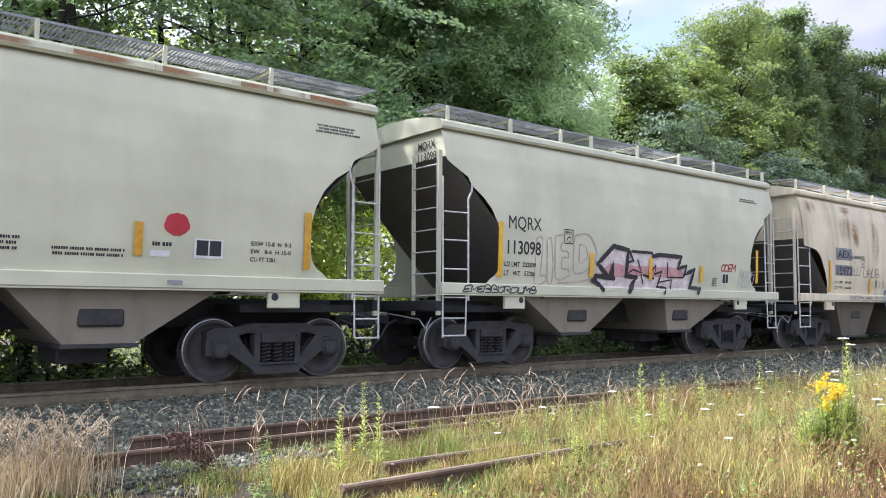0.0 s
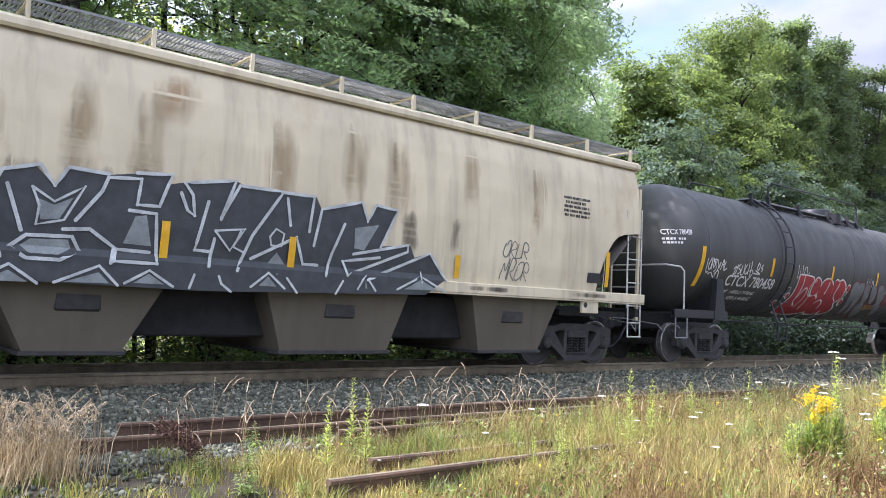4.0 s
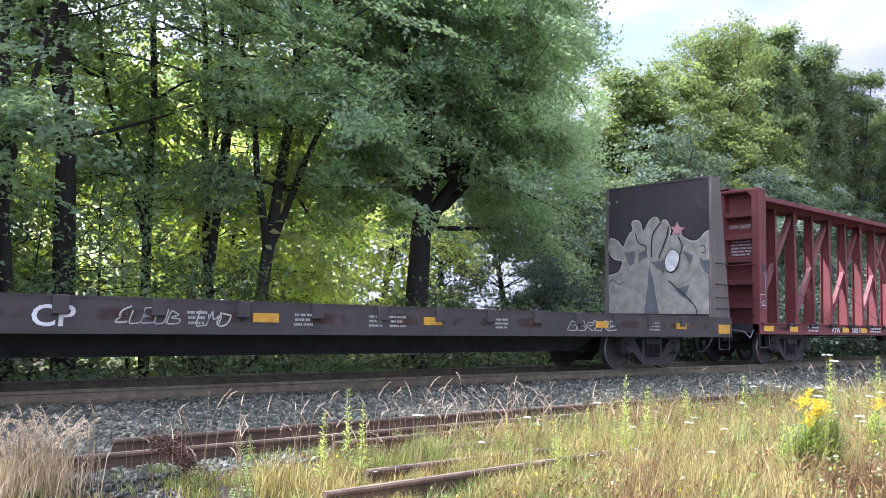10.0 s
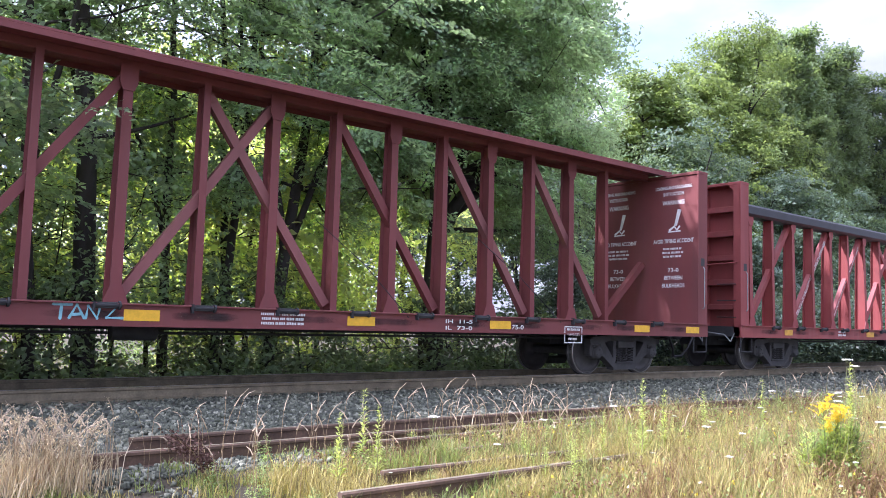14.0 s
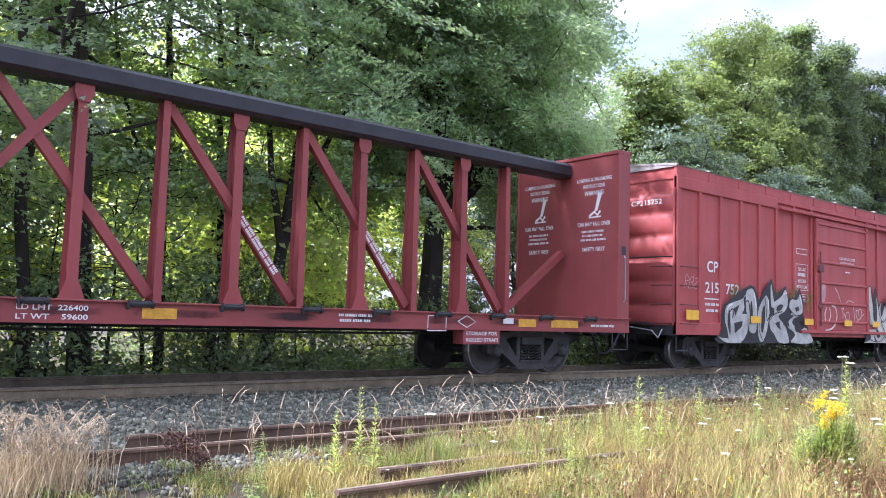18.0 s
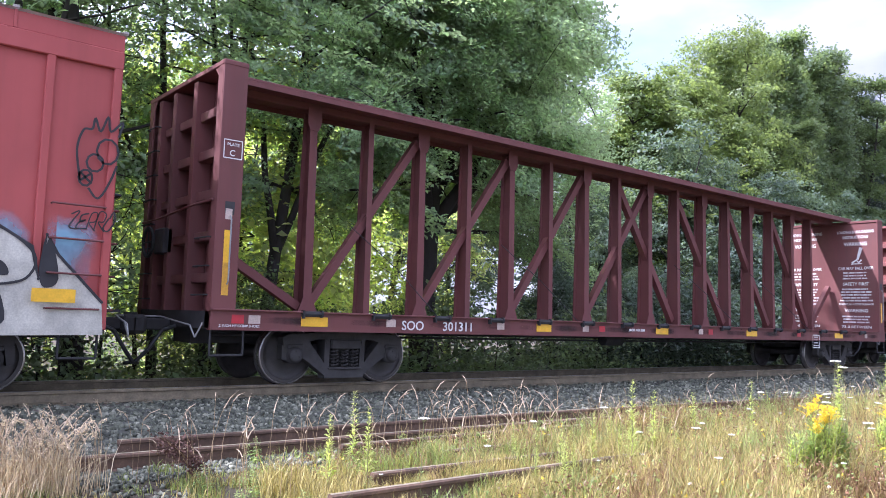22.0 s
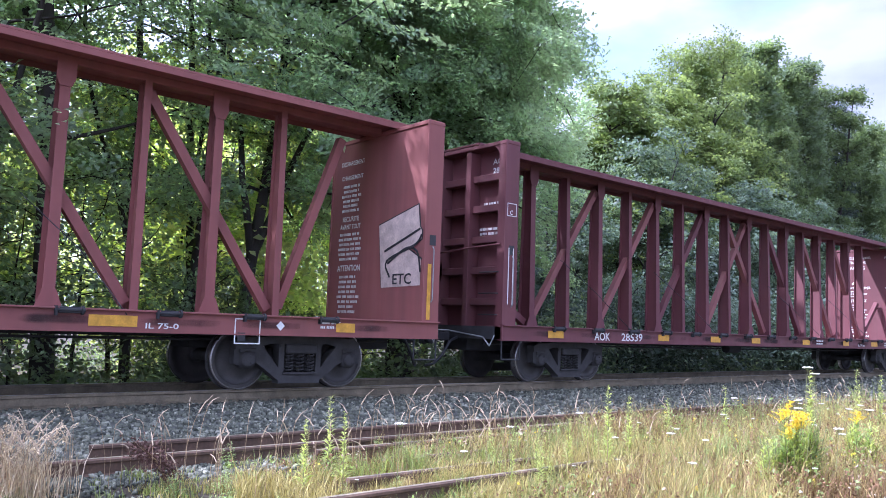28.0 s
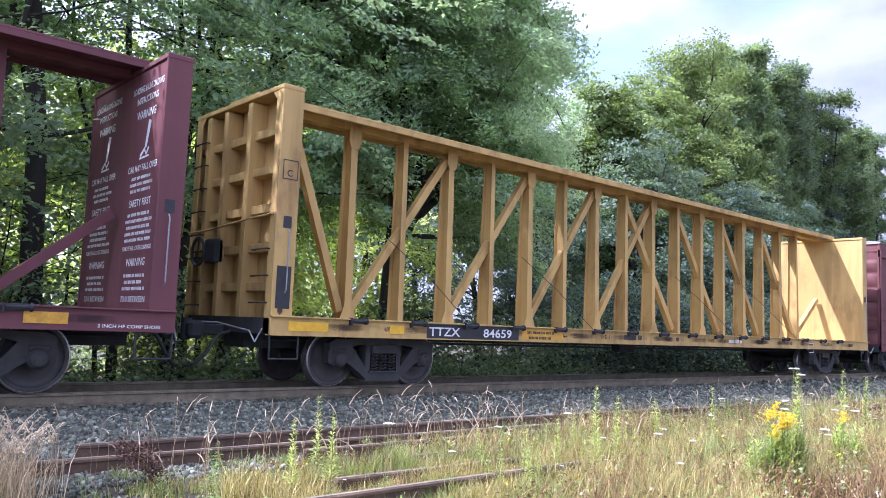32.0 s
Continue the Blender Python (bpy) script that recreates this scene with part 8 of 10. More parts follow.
    for x, w in ((7.0, 0.3), (8.6, 0.3), (9.9, 0.3), (10.3, 0.35), (12.6, 0.4), (17.2, 0.4)):
        side.bars(x, 1.02, w, 3, 0.035, 0.035, SPRAY["silver"], seed=int(x * 10))
    tag_scrawl(gus, 0.25, 1.65, 0.42, 0.35, SPRAY["silver"], 3, 46, "white_scrawl", 0.02)
    tag_scrawl(gus, 0.30, 1.25, 0.48, 0.28, SPRAY["silver"], 5, 47, "white_scrawl", 0.018)
    for k, c in enumerate("CP26071"):
        gus.text(c, 0.27 - 0.036 * k, 4.16 - 0.175 * k, 0.17, M_WHITE, 0.09, 0.006)
    for k in range(13):
        stain(side, 0.9 + 1.45 * k, 2.9 + 1.45 * k, 0.77, 1.19, M_STAIN_BROWN)
    stain(side, L - 3.4, L - 1.0, 0.76, 1.20, M_STAIN_OCHRE)
    stain(side, L - 2.6, L - 1.4, 0.78, 1.18, M_STAIN_OCHRE)
    # the far bulkhead's painted inner face
    face = Side(root, lambda y, z, lift: (L - 0.80 - lift, 0.05 + 0.89 * y, z))
    bulkhead_mural(face)


# ---- centre-beam cars ----
WINCH = None


def winch_mesh():
    s = Shape()
    s.box(-0.16, 0.16, -0.07, 0.03, -0.05, 0.05, 0.01)
    s.rod((-0.22, -0.05, 0.0), (0.22, -0.05, 0.0), 0.035, 8)
    s.rod((0.17, -0.05, 0.0), (0.20, -0.05, 0.0), 0.07, 10)
    s.box(-0.21, -0.18, -0.10, 0.0, -0.09, 0.06)
    return s.mesh("winch", M_UNDER)


def centre_beam_car(x0, L, paint, label, chord=None, plates=(), yellow=None, panel_text=True, left_brace="top", text_seed=1, brace=None, cord=True, right_brace="mid", first=2.25, plate_mat=None, wing=0.62, pitch=1.183):
    global WINCH
    WINCH = WINCH or winch_mesh()
    root = car_root("centre_beam_car", label, "flat car", x0)
    hw = 1.50
    chord = chord or paint
    brace = brace or paint
    # deck, side sills
    deck = Shape()
    deck.add([(0.3, -hw, 1.09), (L - 0.3, -hw, 1.09), (L - 0.3, -0.25, 1.05), (0.3, -0.25, 1.05), (0.3, 0.25, 1.05), (L - 0.3, 0.25, 1.05), (L - 0.3, hw, 1.09), (0.3, hw, 1.09)], [(0, 1, 2, 3), (3, 2, 5, 4), (4, 5, 6, 7)])
    part("deck", deck, paint, root)
    for s in (-1, 1):
        sill = Shape()
        sill.box(0.0, L, s * hw - 0.012, s * hw + 0.012, 0.84, 1.10, 0.004)
        sill.box(0.0, L, s * (hw - 0.05) - 0.07, s * (hw - 0.05) + 0.07, 0.825, 0.845)
        sill.box(0.0, L, s * (hw + 0.0) - 0.06, s * (hw + 0.0) + 0.045, 1.095, 1.118, 0.004)
        part("side_sill", sill, paint, root)
        if s < 0:
            x = 1.55
            while x < L - 1.2:
                part("winch", WINCH, M_UNDER, root, "", pose(x, -hw - 0.005, 1.085) @ Matrix.Scale(0.8, 4))
                x += 1.235
    c = Shape().box(0.2, L - 0.2, -0.36, 0.36, 0.76, 1.04)
    c.box(0.2, 3.9, -0.34, 0.34, 0.60, 0.76)
    c.box(L - 3.9, L - 0.2, -0.34, 0.34, 0.60, 0.76)
    part("centre_sill", c, M_UNDER, root)
    x = 3.2
    while x < L - 3:
        part("cross_bearer", Shape().prism([(x - 0.04, 0.83), (x + 0.04, 0.83), (x + 0.04, 1.05), (x - 0.04, 1.05)], -1.46, 1.46), M_UNDER, root)
        x += 2.47
    cyl = Shape().rod((L * 0.42, -0.75, 0.74), (L * 0.42 + 0.6, -0.75, 0.74), 0.12, 14)
    part("air_reservoir", cyl, M_UNDER, root)
    part("brake_pipe", Shape().pipe([(0.4, -0.62, 0.74), (L * 0.4, -0.62, 0.72), (L - 0.4, -0.62, 0.74)], 0.02, 6), M_UNDER, root)
    # top chord
    t = Shape()
    if chord is paint:
        t.box(0.12, L - 0.12, -wing, wing, 4.66, 4.70, 0.006)
        web = Shape()
        for s in (-1, 1):
            lip = Shape().box(0.12, L - 0.12, min(s * wing, s * (wing - 0.02)), max(s * wing, s * (wing - 0.02)), 4.575, 4.662, 0.004)
            part("chord_lip", lip, paint, root)
        web.box(0.36, L - 0.36, -0.12, 0.12, 4.54, 4.66, 0.01)
        part("chord_web", web, paint, root)
    else:
        t.box(0.35, L - 0.35, -0.24, 0.24, 4.14, 4.46, 0.06)
    part("top_chord", t, chord, root)
    # posts and diagonals
    n = 16
    px = [first + pitch * k for k in range(n)]
    ztop = 4.62 if chord is paint else 4.31
    for k, x in enumerate(px):
        w = 0.080 if k % 2 == 0 else 0.062
        p = Shape()
        for s in (-1, 1):
            # flanges lean in towards the top
            p.add([(x - w, s * 0.175, 1.05), (x + w, s * 0.175, 1.05), (x + w * 0.85, s * 0.125, ztop), (x - w * 0.85, s * 0.125, ztop),
                   (x - w, s * 0.16, 1.05), (x + w, s * 0.16, 1.05), (x + w * 0.85, s * 0.11, ztop), (x - w * 0.85, s * 0.11, ztop)],
                  [(0, 1, 2, 3), (4, 7, 6, 5), (0, 3, 7, 4), (1, 5, 6, 2)])
        p.add([(x, -0.165, 1.05), (x, 0.165, 1.05), (x, 0.115, ztop), (x, -0.115, ztop), (x + 0.012, -0.165, 1.05), (x + 0.012, 0.165, 1.05), (x + 0.012, 0.115, ztop), (x + 0.012, -0.115, ztop)], [(0, 1, 2, 3), (4, 5, 6, 7)])
        post = part("post", p, paint, root)
        if k % 2 == 0:
            g = Shape().prism([(x - 0.20, 1.06), (x + 0.20, 1.06), (x + 0.09, 1.36), (x - 0.09, 1.36)], -0.190, -0.176)
            part("gusset", g, paint, post)
            g2 = Shape().prism([(x - 0.08, ztop - 0.42), (x + 0.08, ztop - 0.42), (x + 0.13, ztop - 0.30), (x + 0.13, ztop - 0.02), (x - 0.13, ztop - 0.02), (x - 0.13, ztop - 0.30)], -0.150, -0.136)
            part("gusset", g2, paint, post)
    for k in range(8):
        jobs = [(px[2 * k] + 0.08, px[2 * k + 2] - 0.06)] if k < 4 else [(px[2 * k + 1] - 0.08, px[2 * k - 1] + 0.06)]
        for a, b in jobs:
            d = Shape()
            d.beam((a, 0.012 * (k // 4), 1.22), (b, 0.012 * (k // 4), ztop - 0.22), 0.135, 0.14 + 0.008 * (k // 4), (0, 0, 1))
            part("diagonal", d, brace if k % 3 != 2 else paint, root)
    ends = []
    if left_brace == "top":
        ends.append(((px[0] - 1.28, ztop - 0.1), (px[0] - 0.1, 1.25)))
    else:
        ends.append(((0.42, 2.2), (px[0] - 0.1, 1.2)))
    ends.append(((L - 0.45, 2.5), (px[-1] + 0.1, 1.25)) if right_brace == "mid" else ((px[-1] + 1.22, ztop - 0.3), (px[-1] + 0.1, 1.25)))
    for (ax, az), (bx, bz) in ends:
        part("diagonal", Shape().beam((ax, 0, az), (bx, 0, bz), 0.14, 0.14), paint, root)
    # bulkheads
    for e in (0, 1):
        X = (lambda q: q) if e == 0 else (lambda q: L - q)
        B = lambda p, q, *r, c=0.0: Shape().box(min(X(p), X(q)), max(X(p), X(q)), *r, c)
        part("bulkhead_sheet", B(0.30, 0.34, -1.46, 1.46, 1.05, 4.52, c=0.006), paint, root, "smooth inner bulkhead sheet")
        for s in (-1, 1):
            col = Shape()
            col.box(min(X(0.0), X(0.36)), max(X(0.0), X(0.36)), s * 1.48 - 0.02, s * 1.48 + 0.02, 0.84, 4.58, 0.008)
            col.box(min(X(0.0), X(0.03)), max(X(0.0), X(0.03)), min(s * 1.30, s * 1.48), max(s * 1.30, s * 1.48), 0.84, 4.58, 0.006)
            part("corner_column", col, paint, root)
        for y in (-0.42, 0.42, 1.05):
            part("bulkhead_rib", B(0.02, 0.30, y - 0.07, y + 0.07, 0.9, 4.50, c=0.01), paint, root)
        for z in (1.55, 2.15, 2.75, 3.35, 3.95):
            part("bulkhead_rail", B(0.10, 0.30, -1.46, 1.46, z - 0.07, z + 0.07, c=0.01), paint, root)
        part("bulkhead_cap", B(-0.006, 0.366, -1.506, 1.506, 4.525, 4.60, c=0.01), paint, root)
        for s in (-1, 1):
            part("corner_gusset", Shape().add([(X(0.01), s * 1.46, 4.54), (X(0.01), s * 1.15, 4.54), (X(0.01), s * 1.46, 4.22)], [(0, 1, 2)]), paint, root)
        part("end_sill", B(0.0, 0.2, -1.46, 1.46, 0.84, 1.08), M_UNDER, root)
        for k in range(8):
            z = 1.25 + 0.4 * k
            g = Shape().pipe([(X(0.02), 1.40, z), (X(-0.05), 1.40, z), (X(-0.05), 0.98, z), (X(0.02), 0.98, z)], 0.012, 6)
            part("grab_iron", g, M_UNDER, root)
        for k in range(3):
            z = 1.3 + 0.4 * k
            part("grab_iron", Shape().pipe([(X(0.02), -1.36, z), (X(-0.05), -1.36, z), (X(-0.05), -0.9, z), (X(0.02), -0.9, z)], 0.012, 6), M_UNDER, root)
        part("brace_rail", Shape().pipe([(X(-0.03), -1.42, 2.62), (X(-0.06), -0.6, 2.58), (X(-0.06), 0.6, 2.50), (X(-0.03), 1.42, 2.50)], 0.018, 6), paint, root)
        part("lift_rod", Shape().pipe([(X(0.20), -1.52, 1.45), (X(0.20), -1.56, 1.5), (X(0.20), -1.56, 2.35), (X(0.20), -1.52, 2.4)], 0.011, 6), M_GALV, root)
        slot = Side(root, flat_side(-1.50))
        slot.rect(min(X(0.12), X(0.26)), max(X(0.12), X(0.26)), 2.42, 2.60, M_INK, "column_slot", "", 0.004)
        if e == 0:
            wh = Shape().lathe([(-0.02, 0.25), (0.02, 0.25), (0.02, 0.21), (-0.02, 0.21), (-0.02, 0.25)], (X(-0.08), 0.95, 2.15), "x", 20)
            for k in range(4):
                tt = k * math.pi / 2
                wh.rod((X(-0.08), 0.95, 2.15), (X(-0.08), 0.95 + 0.23 * math.cos(tt), 2.15 + 0.23 * math.sin(tt)), 0.012, 5)
            part("hand_brake_wheel", wh, M_UNDER, root)
            part("brake_box", B(-0.06, 0.1, 0.35, 0.75, 1.95, 2.35, c=0.02), M_UNDER, root)
        add_step(root, min(X(0.02), X(0.50)), 0.48, 0.48, 0.84, -1.48, M_UNDER)
        add_coupler(root, X(-0.02), -1 if e == 0 else 1)
        add_truck(root, X(2.42))
    if cord:
        for k in (1, 4, 9, 12):
            s = Shape().pipe([(px[k] + 0.6, -hw - 0.03, 1.05), (px[k] + 0.15, -0.85, 1.9), (px[k] - 0.5, -0.36, 2.6)], 0.007, 4)
            part("tie_down_cable", s, M_UNDER, root, "slack steel tie-down cable")
    side = Side(root, flat_side(-hw - 0.012))
    ym = plate_mat or M_AMBER
    for k in range(14):
        stain(side, 0.1 + 1.5 * k, 2.3 + 1.5 * k, 0.842, 1.092, M_STAIN_SILL)
    for x, w in plates:
        side.rect(x - w / 2, x + w / 2, 0.90, 1.04, ym, "reflector_plate", "yellow reflective plate", 0.009)
    if panel_text:
        r = random.Random(text_seed)
        face = Side(root, lambda y, z, lift: (L - 0.34 - lift, -y, z))
        for yc in ((-0.78), (0.82)):
            # seen from inside, words run from the far side to the near one
            y = yc - 0.45 + 0.0
            rows = panel_text
            for txt, z, h, w in rows:
                if txt:
                    face.text(txt, yc - w / 2, z, h, M_WHITE, w)
                else:
                    k = int(h)
                    face.bars(yc - w / 2, z, w, k, 0.045, 0.045, M_WHITE, "small_print", r.randint(0, 99))
            tower = [(yc + 0.02, 3.36), (yc + 0.10, 3.38), (yc + 0.22, 3.74), (yc + 0.12, 3.77)]
            face.put("warning_figure", [(tower, [(0, 1, 2, 3)]), face.stroke([(yc - 0.12, 3.27), (yc + 0.02, 3.36), (yc + 0.10, 3.28), (yc + 0.18, 3.37)], 0.05, None), face.stroke([(yc - 0.14, 3.24), (yc + 0.2, 3.25)], 0.03, None)], M_WHITE, "white drawing of a tipping car", 0.006)
    return root, side


PANEL = [("LOADING & UNLOADING", 4.22, 0.13, 1.12), ("INSTRUCTIONS", 4.05, 0.13, 0.78), ("WARNING", 3.82, 0.17, 0.70), ("CAR MAY FALL OVER", 3.06, 0.13, 1.08), ("", 2.94, 3, 0.9),
         ("SAFETY FIRST", 2.56, 0.14, 0.80), ("", 2.42, 5, 0.98), ("REMOVE ALL LOOSE DUNNAGE", 1.94, 0.085, 1.05), ("WARNING", 1.72, 0.15, 0.70), ("", 1.56, 3, 0.9), ("73-0 BETWEEN", 1.22, 0.11, 0.9)]
PANEL_ATW = [("LOADING AND UNLOADING", 4.25, 0.11, 1.0), ("INSTRUCTION", 4.10, 0.11, 0.56), ("WARNING", 3.88, 0.15, 0.60), ("AVOID TIPPING ACCIDENT", 2.98, 0.13, 1.1), ("", 2.82, 3, 0.7),
             ("73-0", 2.30, 0.13, 0.3), ("BETWEEN", 2.12, 0.13, 0.5), ("BULKHEADS", 1.94, 0.13, 0.62)]
PANEL_SOO = [("LOADING & UNLOADING", 4.02, 0.11, 0.95), ("INSTRUCTIONS", 3.88, 0.11, 0.6), ("WARNING", 3.72, 0.14, 0.52), ("CAR MAY FALL OVER", 3.06, 0.12, 0.9), ("", 2.92, 3, 0.75), ("SAFETY FIRST", 2.52, 0.12, 0.62)]


def centre_beam_cars():
    root, side = centre_beam_car(81.65, 22.0, M_RED_A, "empty dark red centre-beam car with steel tie-down cables", None,
                                 [(0.42, 0.5), (1.75, 0.45), (4.9, 0.42), (6.15, 0.42), (9.4, 0.45), (12.7, 0.5), (15.6, 0.5), (19.6, 0.5), (21.4, 0.5)], panel_text=PANEL_ATW, first=2.34, brace=M_RED_SUNLIT)
    side.text("ATW", 4.0, 0.89, 0.20, M_WHITE, 0.55)
    side.text("300", 5.3, 0.89, 0.20, M_WHITE, 0.42)
    side.text("710", 5.78, 0.89, 0.20, M_WHITE, 0.30)
    side.bars(2.5, 1.0, 0.8, 2, 0.05, 0.04, M_WHITE, seed=51)
    side.bars(6.6, 1.0, 0.8, 2, 0.05, 0.04, M_WHITE, seed=52)
    sill_tag(side)
    side.text("IH  11-5", 14.35, 0.98, 0.09, M_WHITE, 0.6)
    side.text("IL  73-0", 14.35, 0.87, 0.09, M_WHITE, 0.6)
    side.text("L 75-0", 15.75, 0.9, 0.11, M_WHITE, 0.42)
    side.bars(11.0, 1.02, 0.8, 3, 0.035, 0.03, M_WHITE, seed=53)
    side.frame_box(17.25, 17.75, 0.66, 0.98, 0.02, M_WHITE)
    side.bars(17.32, 0.90, 0.36, 3, 0.04, 0.05, M_WHITE, seed=54)
    col = Side(root, flat_side(-1.50))
    col.frame_box(0.04, 0.32, 1.55, 1.84, 0.014, M_WHITE)
    col.text("C", 0.12, 1.58, 0.16, M_WHITE)
    end = Side(root, lambda y, z, lift: (0.29 - lift, -y, z))
    end.text("ATW 300710", 0.42, 3.60, 0.14, M_WHITE, 0.85)
    end.bars(0.52, 3.22, 0.7, 5, 0.045, 0.04, M_WHITE, seed=55)

    root, side = centre_beam_car(105.05, 22.55, M_RED_B, "empty bright red centre-beam car with a black top chord", M_BLACKP, [(6.9, 0.5), (12.92, 0.45), (19.6, 0.45), (2.2, 0.4), (20.6, 0.75)], panel_text=PANEL_SOO, text_seed=2, cord=False, plate_mat=M_OCHRE, first=2.80, pitch=1.17)
    side.text("SOO", 8.0, 0.88, 0.22, M_WHITE, 0.55)
    side.text("300695", 8.88, 0.88, 0.22, M_WHITE, 0.95)
    side.text("LD LMT  226400", 11.25, 0.98, 0.09, M_WHITE, 0.8)
    side.text("LT WT    59600", 11.25, 0.87, 0.09, M_WHITE, 0.8)
    side.bars(4.9, 1.0, 0.5, 2, 0.05, 0.04, M_WHITE, seed=61)
    side.bars(15.6, 1.0, 0.6, 2, 0.04, 0.04, M_WHITE, seed=62)
    side.frame_box(17.3, 17.7, 0.80, 1.06, 0.016, M_WHITE)
    side.rect(19.0, 19.25, 0.95, 1.05, M_WHITE, "white_plate", "", 0.006)
    box = Shape().box(18.1, 18.95, -1.50, -1.2, 0.58, 0.86, 0.015)
    sb = part("strap_box", box, M_RED_B, root, "red steel box for rolled straps")
    Side(sb, flat_side(-1.50)).text("STORAGE FOR", 18.15, 0.74, 0.085, M_WHITE, 0.72)
    Side(sb, flat_side(-1.50)).text("ROLLED STRAPS", 18.15, 0.63, 0.085, M_WHITE, 0.75)
    side.put("diamond_mark", [side.stroke([(17.95, 0.97), (18.15, 1.07), (18.35, 0.97), (18.15, 0.87), (17.95, 0.97)], 0.015, None)], M_WHITE)
    side.bars(21.3, 0.93, 0.85, 1, 0.045, 0.03, M_WHITE, seed=63)
    # warnings painted along the braces
    for a, b, rows in ((2, 4, ("DO NOT MOVE LOADED CAR     ARE SECURED AND", "UNLESS ALL STRAPS     WINCHES ARE TIGHTENED")), (4, 6, ("ROLLED STRAPS MUST BE    STORED WHEN ONLY", "")), (11, 9, ("", "")), (13, 11, ("", ""))):
        sx = 1 if b > a else -1
        p = Vector((2.80 + 1.17 * a + 0.08 * sx, 0, 1.22))
        q = Vector((2.80 + 1.17 * b - 0.06 * sx, 0, 4.09))
        if sx < 0:
            p, q = q, p
        way = (q - p).normalized()
        up = Vector((-way.z, 0, way.x))
        brace = Side(root, lambda u, v, lift, p=p, way=way, up=up: tuple(p + way * u + up * v + Vector((0, -0.075 - lift, 0))))
        n = (q - p).length
        for row, txt in enumerate(rows):
            v = 0.008 - 0.062 * row
            if txt:
                brace.text(txt, 0.35, v, 0.075, M_WHITE, n - 0.7, 0.006, "brace_print")
            elif sx < 0:
                brace.bars(0.5 * n + 0.1, v, 0.36 * n, 1, 0.045, 0.02, M_WHITE, "brace_print", a)

    root, side = centre_beam_car(145.72, 21.75, M_RED_C, "empty dull red centre-beam car with pale streaks", None,
                                 [(1.6, 0.45), (6.5, 0.4), (10.2, 0.45), (13.9, 0.5), (18.6, 0.5)], panel_text=PANEL, left_brace="mid", text_seed=3, first=2.22, pitch=1.178)
    side.text("SOO", 3.2, 0.88, 0.21, M_WHITE, 0.45)
    side.text("301311", 4.05, 0.88, 0.21, M_WHITE, 0.65)
    for x in (0.3, 0.55, 2.9, 5.3, 7.6, 8.1, 11.6, 12.0, 16.2, 20.3):
        side.rect(x, x + 0.18, 0.92, 1.04, M_REDMARK if int(x * 10) % 3 == 0 else SPRAY["peach"], "conspicuity_mark", "", 0.006)
    side.text("2 INCH HF COMP SHOES", 0.12, 0.87, 0.05, M_WHITE, 0.6)
    side.bars(9.0, 0.95, 0.7, 1, 0.05, 0.03, M_WHITE, seed=71)
    side.frame_box(17.05, 17.45, 0.62, 0.98, 0.02, M_WHITE)
    side.bars(17.1, 0.9, 0.3, 4, 0.03, 0.045, M_WHITE, seed=72)
    col = Side(root, flat_side(-1.50))
    col.frame_box(0.05, 0.33, 3.20, 3.47, 0.014, M_WHITE)
    col.text("PLATE", 0.10, 3.38, 0.06, M_WHITE, 0.18)
    col.text("C", 0.14, 3.24, 0.12, M_WHITE)
    col.rect(0.13, 0.23, 1.75, 2.20, M_AMBER, "reflector_strip", "yellow reflective strip", 0.006)
    col.rect(0.13, 0.23, 1.30, 1.75, M_OCHRE, "reflector_strip", "", 0.006)
    col.rect(0.13, 0.23, 2.35, 2.5, SPRAY["peach"], "reflector_strip", "", 0.006)
    col = Side(root, flat_side(-1.50))
    col.rect(21.5, 21.6, 1.4, 2.0, M_AMBER, "reflector_strip", "", 0.006)

    root, side = centre_beam_car(168.85, 22.3, M_RED_D, "empty faded red centre-beam car with a pale tag on its bulkhead", None,
                                 [(1.3, 0.5), (3.35, 0.45), (8.0, 0.4), (12.0, 0.4), (16.9, 0.6), (20.4, 0.35)], panel_text=None, text_seed=4, right_brace="top", plate_mat=M_OCHRE, first=2.66, pitch=1.15)
    side.text("624", 4.15, 0.88, 0.20, M_WHITE, 0.42, 0.008)
    side.text("211", 5.31, 0.88, 0.20, M_WHITE, 0.40, 0.008)
    side.bars(2.6, 0.95, 0.6, 1, 0.08, 0.03, M_WHITE, seed=81)
    side.text("IL 75-0", 17.3, 0.885, 0.10, M_WHITE, 0.45)
    side.put("diamond_mark", [([(19.2, 0.97), (19.27, 1.04), (19.34, 0.97), (19.27, 0.9)], [(0, 1, 2, 3)])], M_WHITE)
    side.frame_box(18.55, 18.95, 0.70, 1.06, 0.018, M_WHITE)
    side.rect(18.6, 18.72, 0.74, 0.86, M_INK, "panel_field", "", 0.006)
    side.bars(19.9, 1.02, 0.5, 2, 0.04, 0.03, M_WHITE, seed=82)
    col = Side(root, flat_side(-1.50))
    col.rect(0.10, 0.20, 1.3, 1.95, M_OCHRE, "reflector_strip", "yellow reflective strip", 0.006)
    col.rect(22.02, 22.10, 1.15, 2.1, M_OCHRE, "reflector_strip", "yellow reflective strip", 0.006)
    L = 22.3
    face = Side(root, lambda y, z, lift: (L - 0.34 - lift, -y, z))
    rows = [("DECHARGEMENT", 4.10, 0.12, 0.78), ("CHARGEMENT", 3.82, 0.12, 0.72), ("", 3.66, 6, 0.72), ("SECURITE", 3.0, 0.13, 0.56), ("AVANT TOUT", 2.85, 0.13, 0.68), ("", 2.72, 6, 0.78), ("ATTENTION", 2.04, 0.16, 0.76), ("", 1.90, 8, 0.72)]
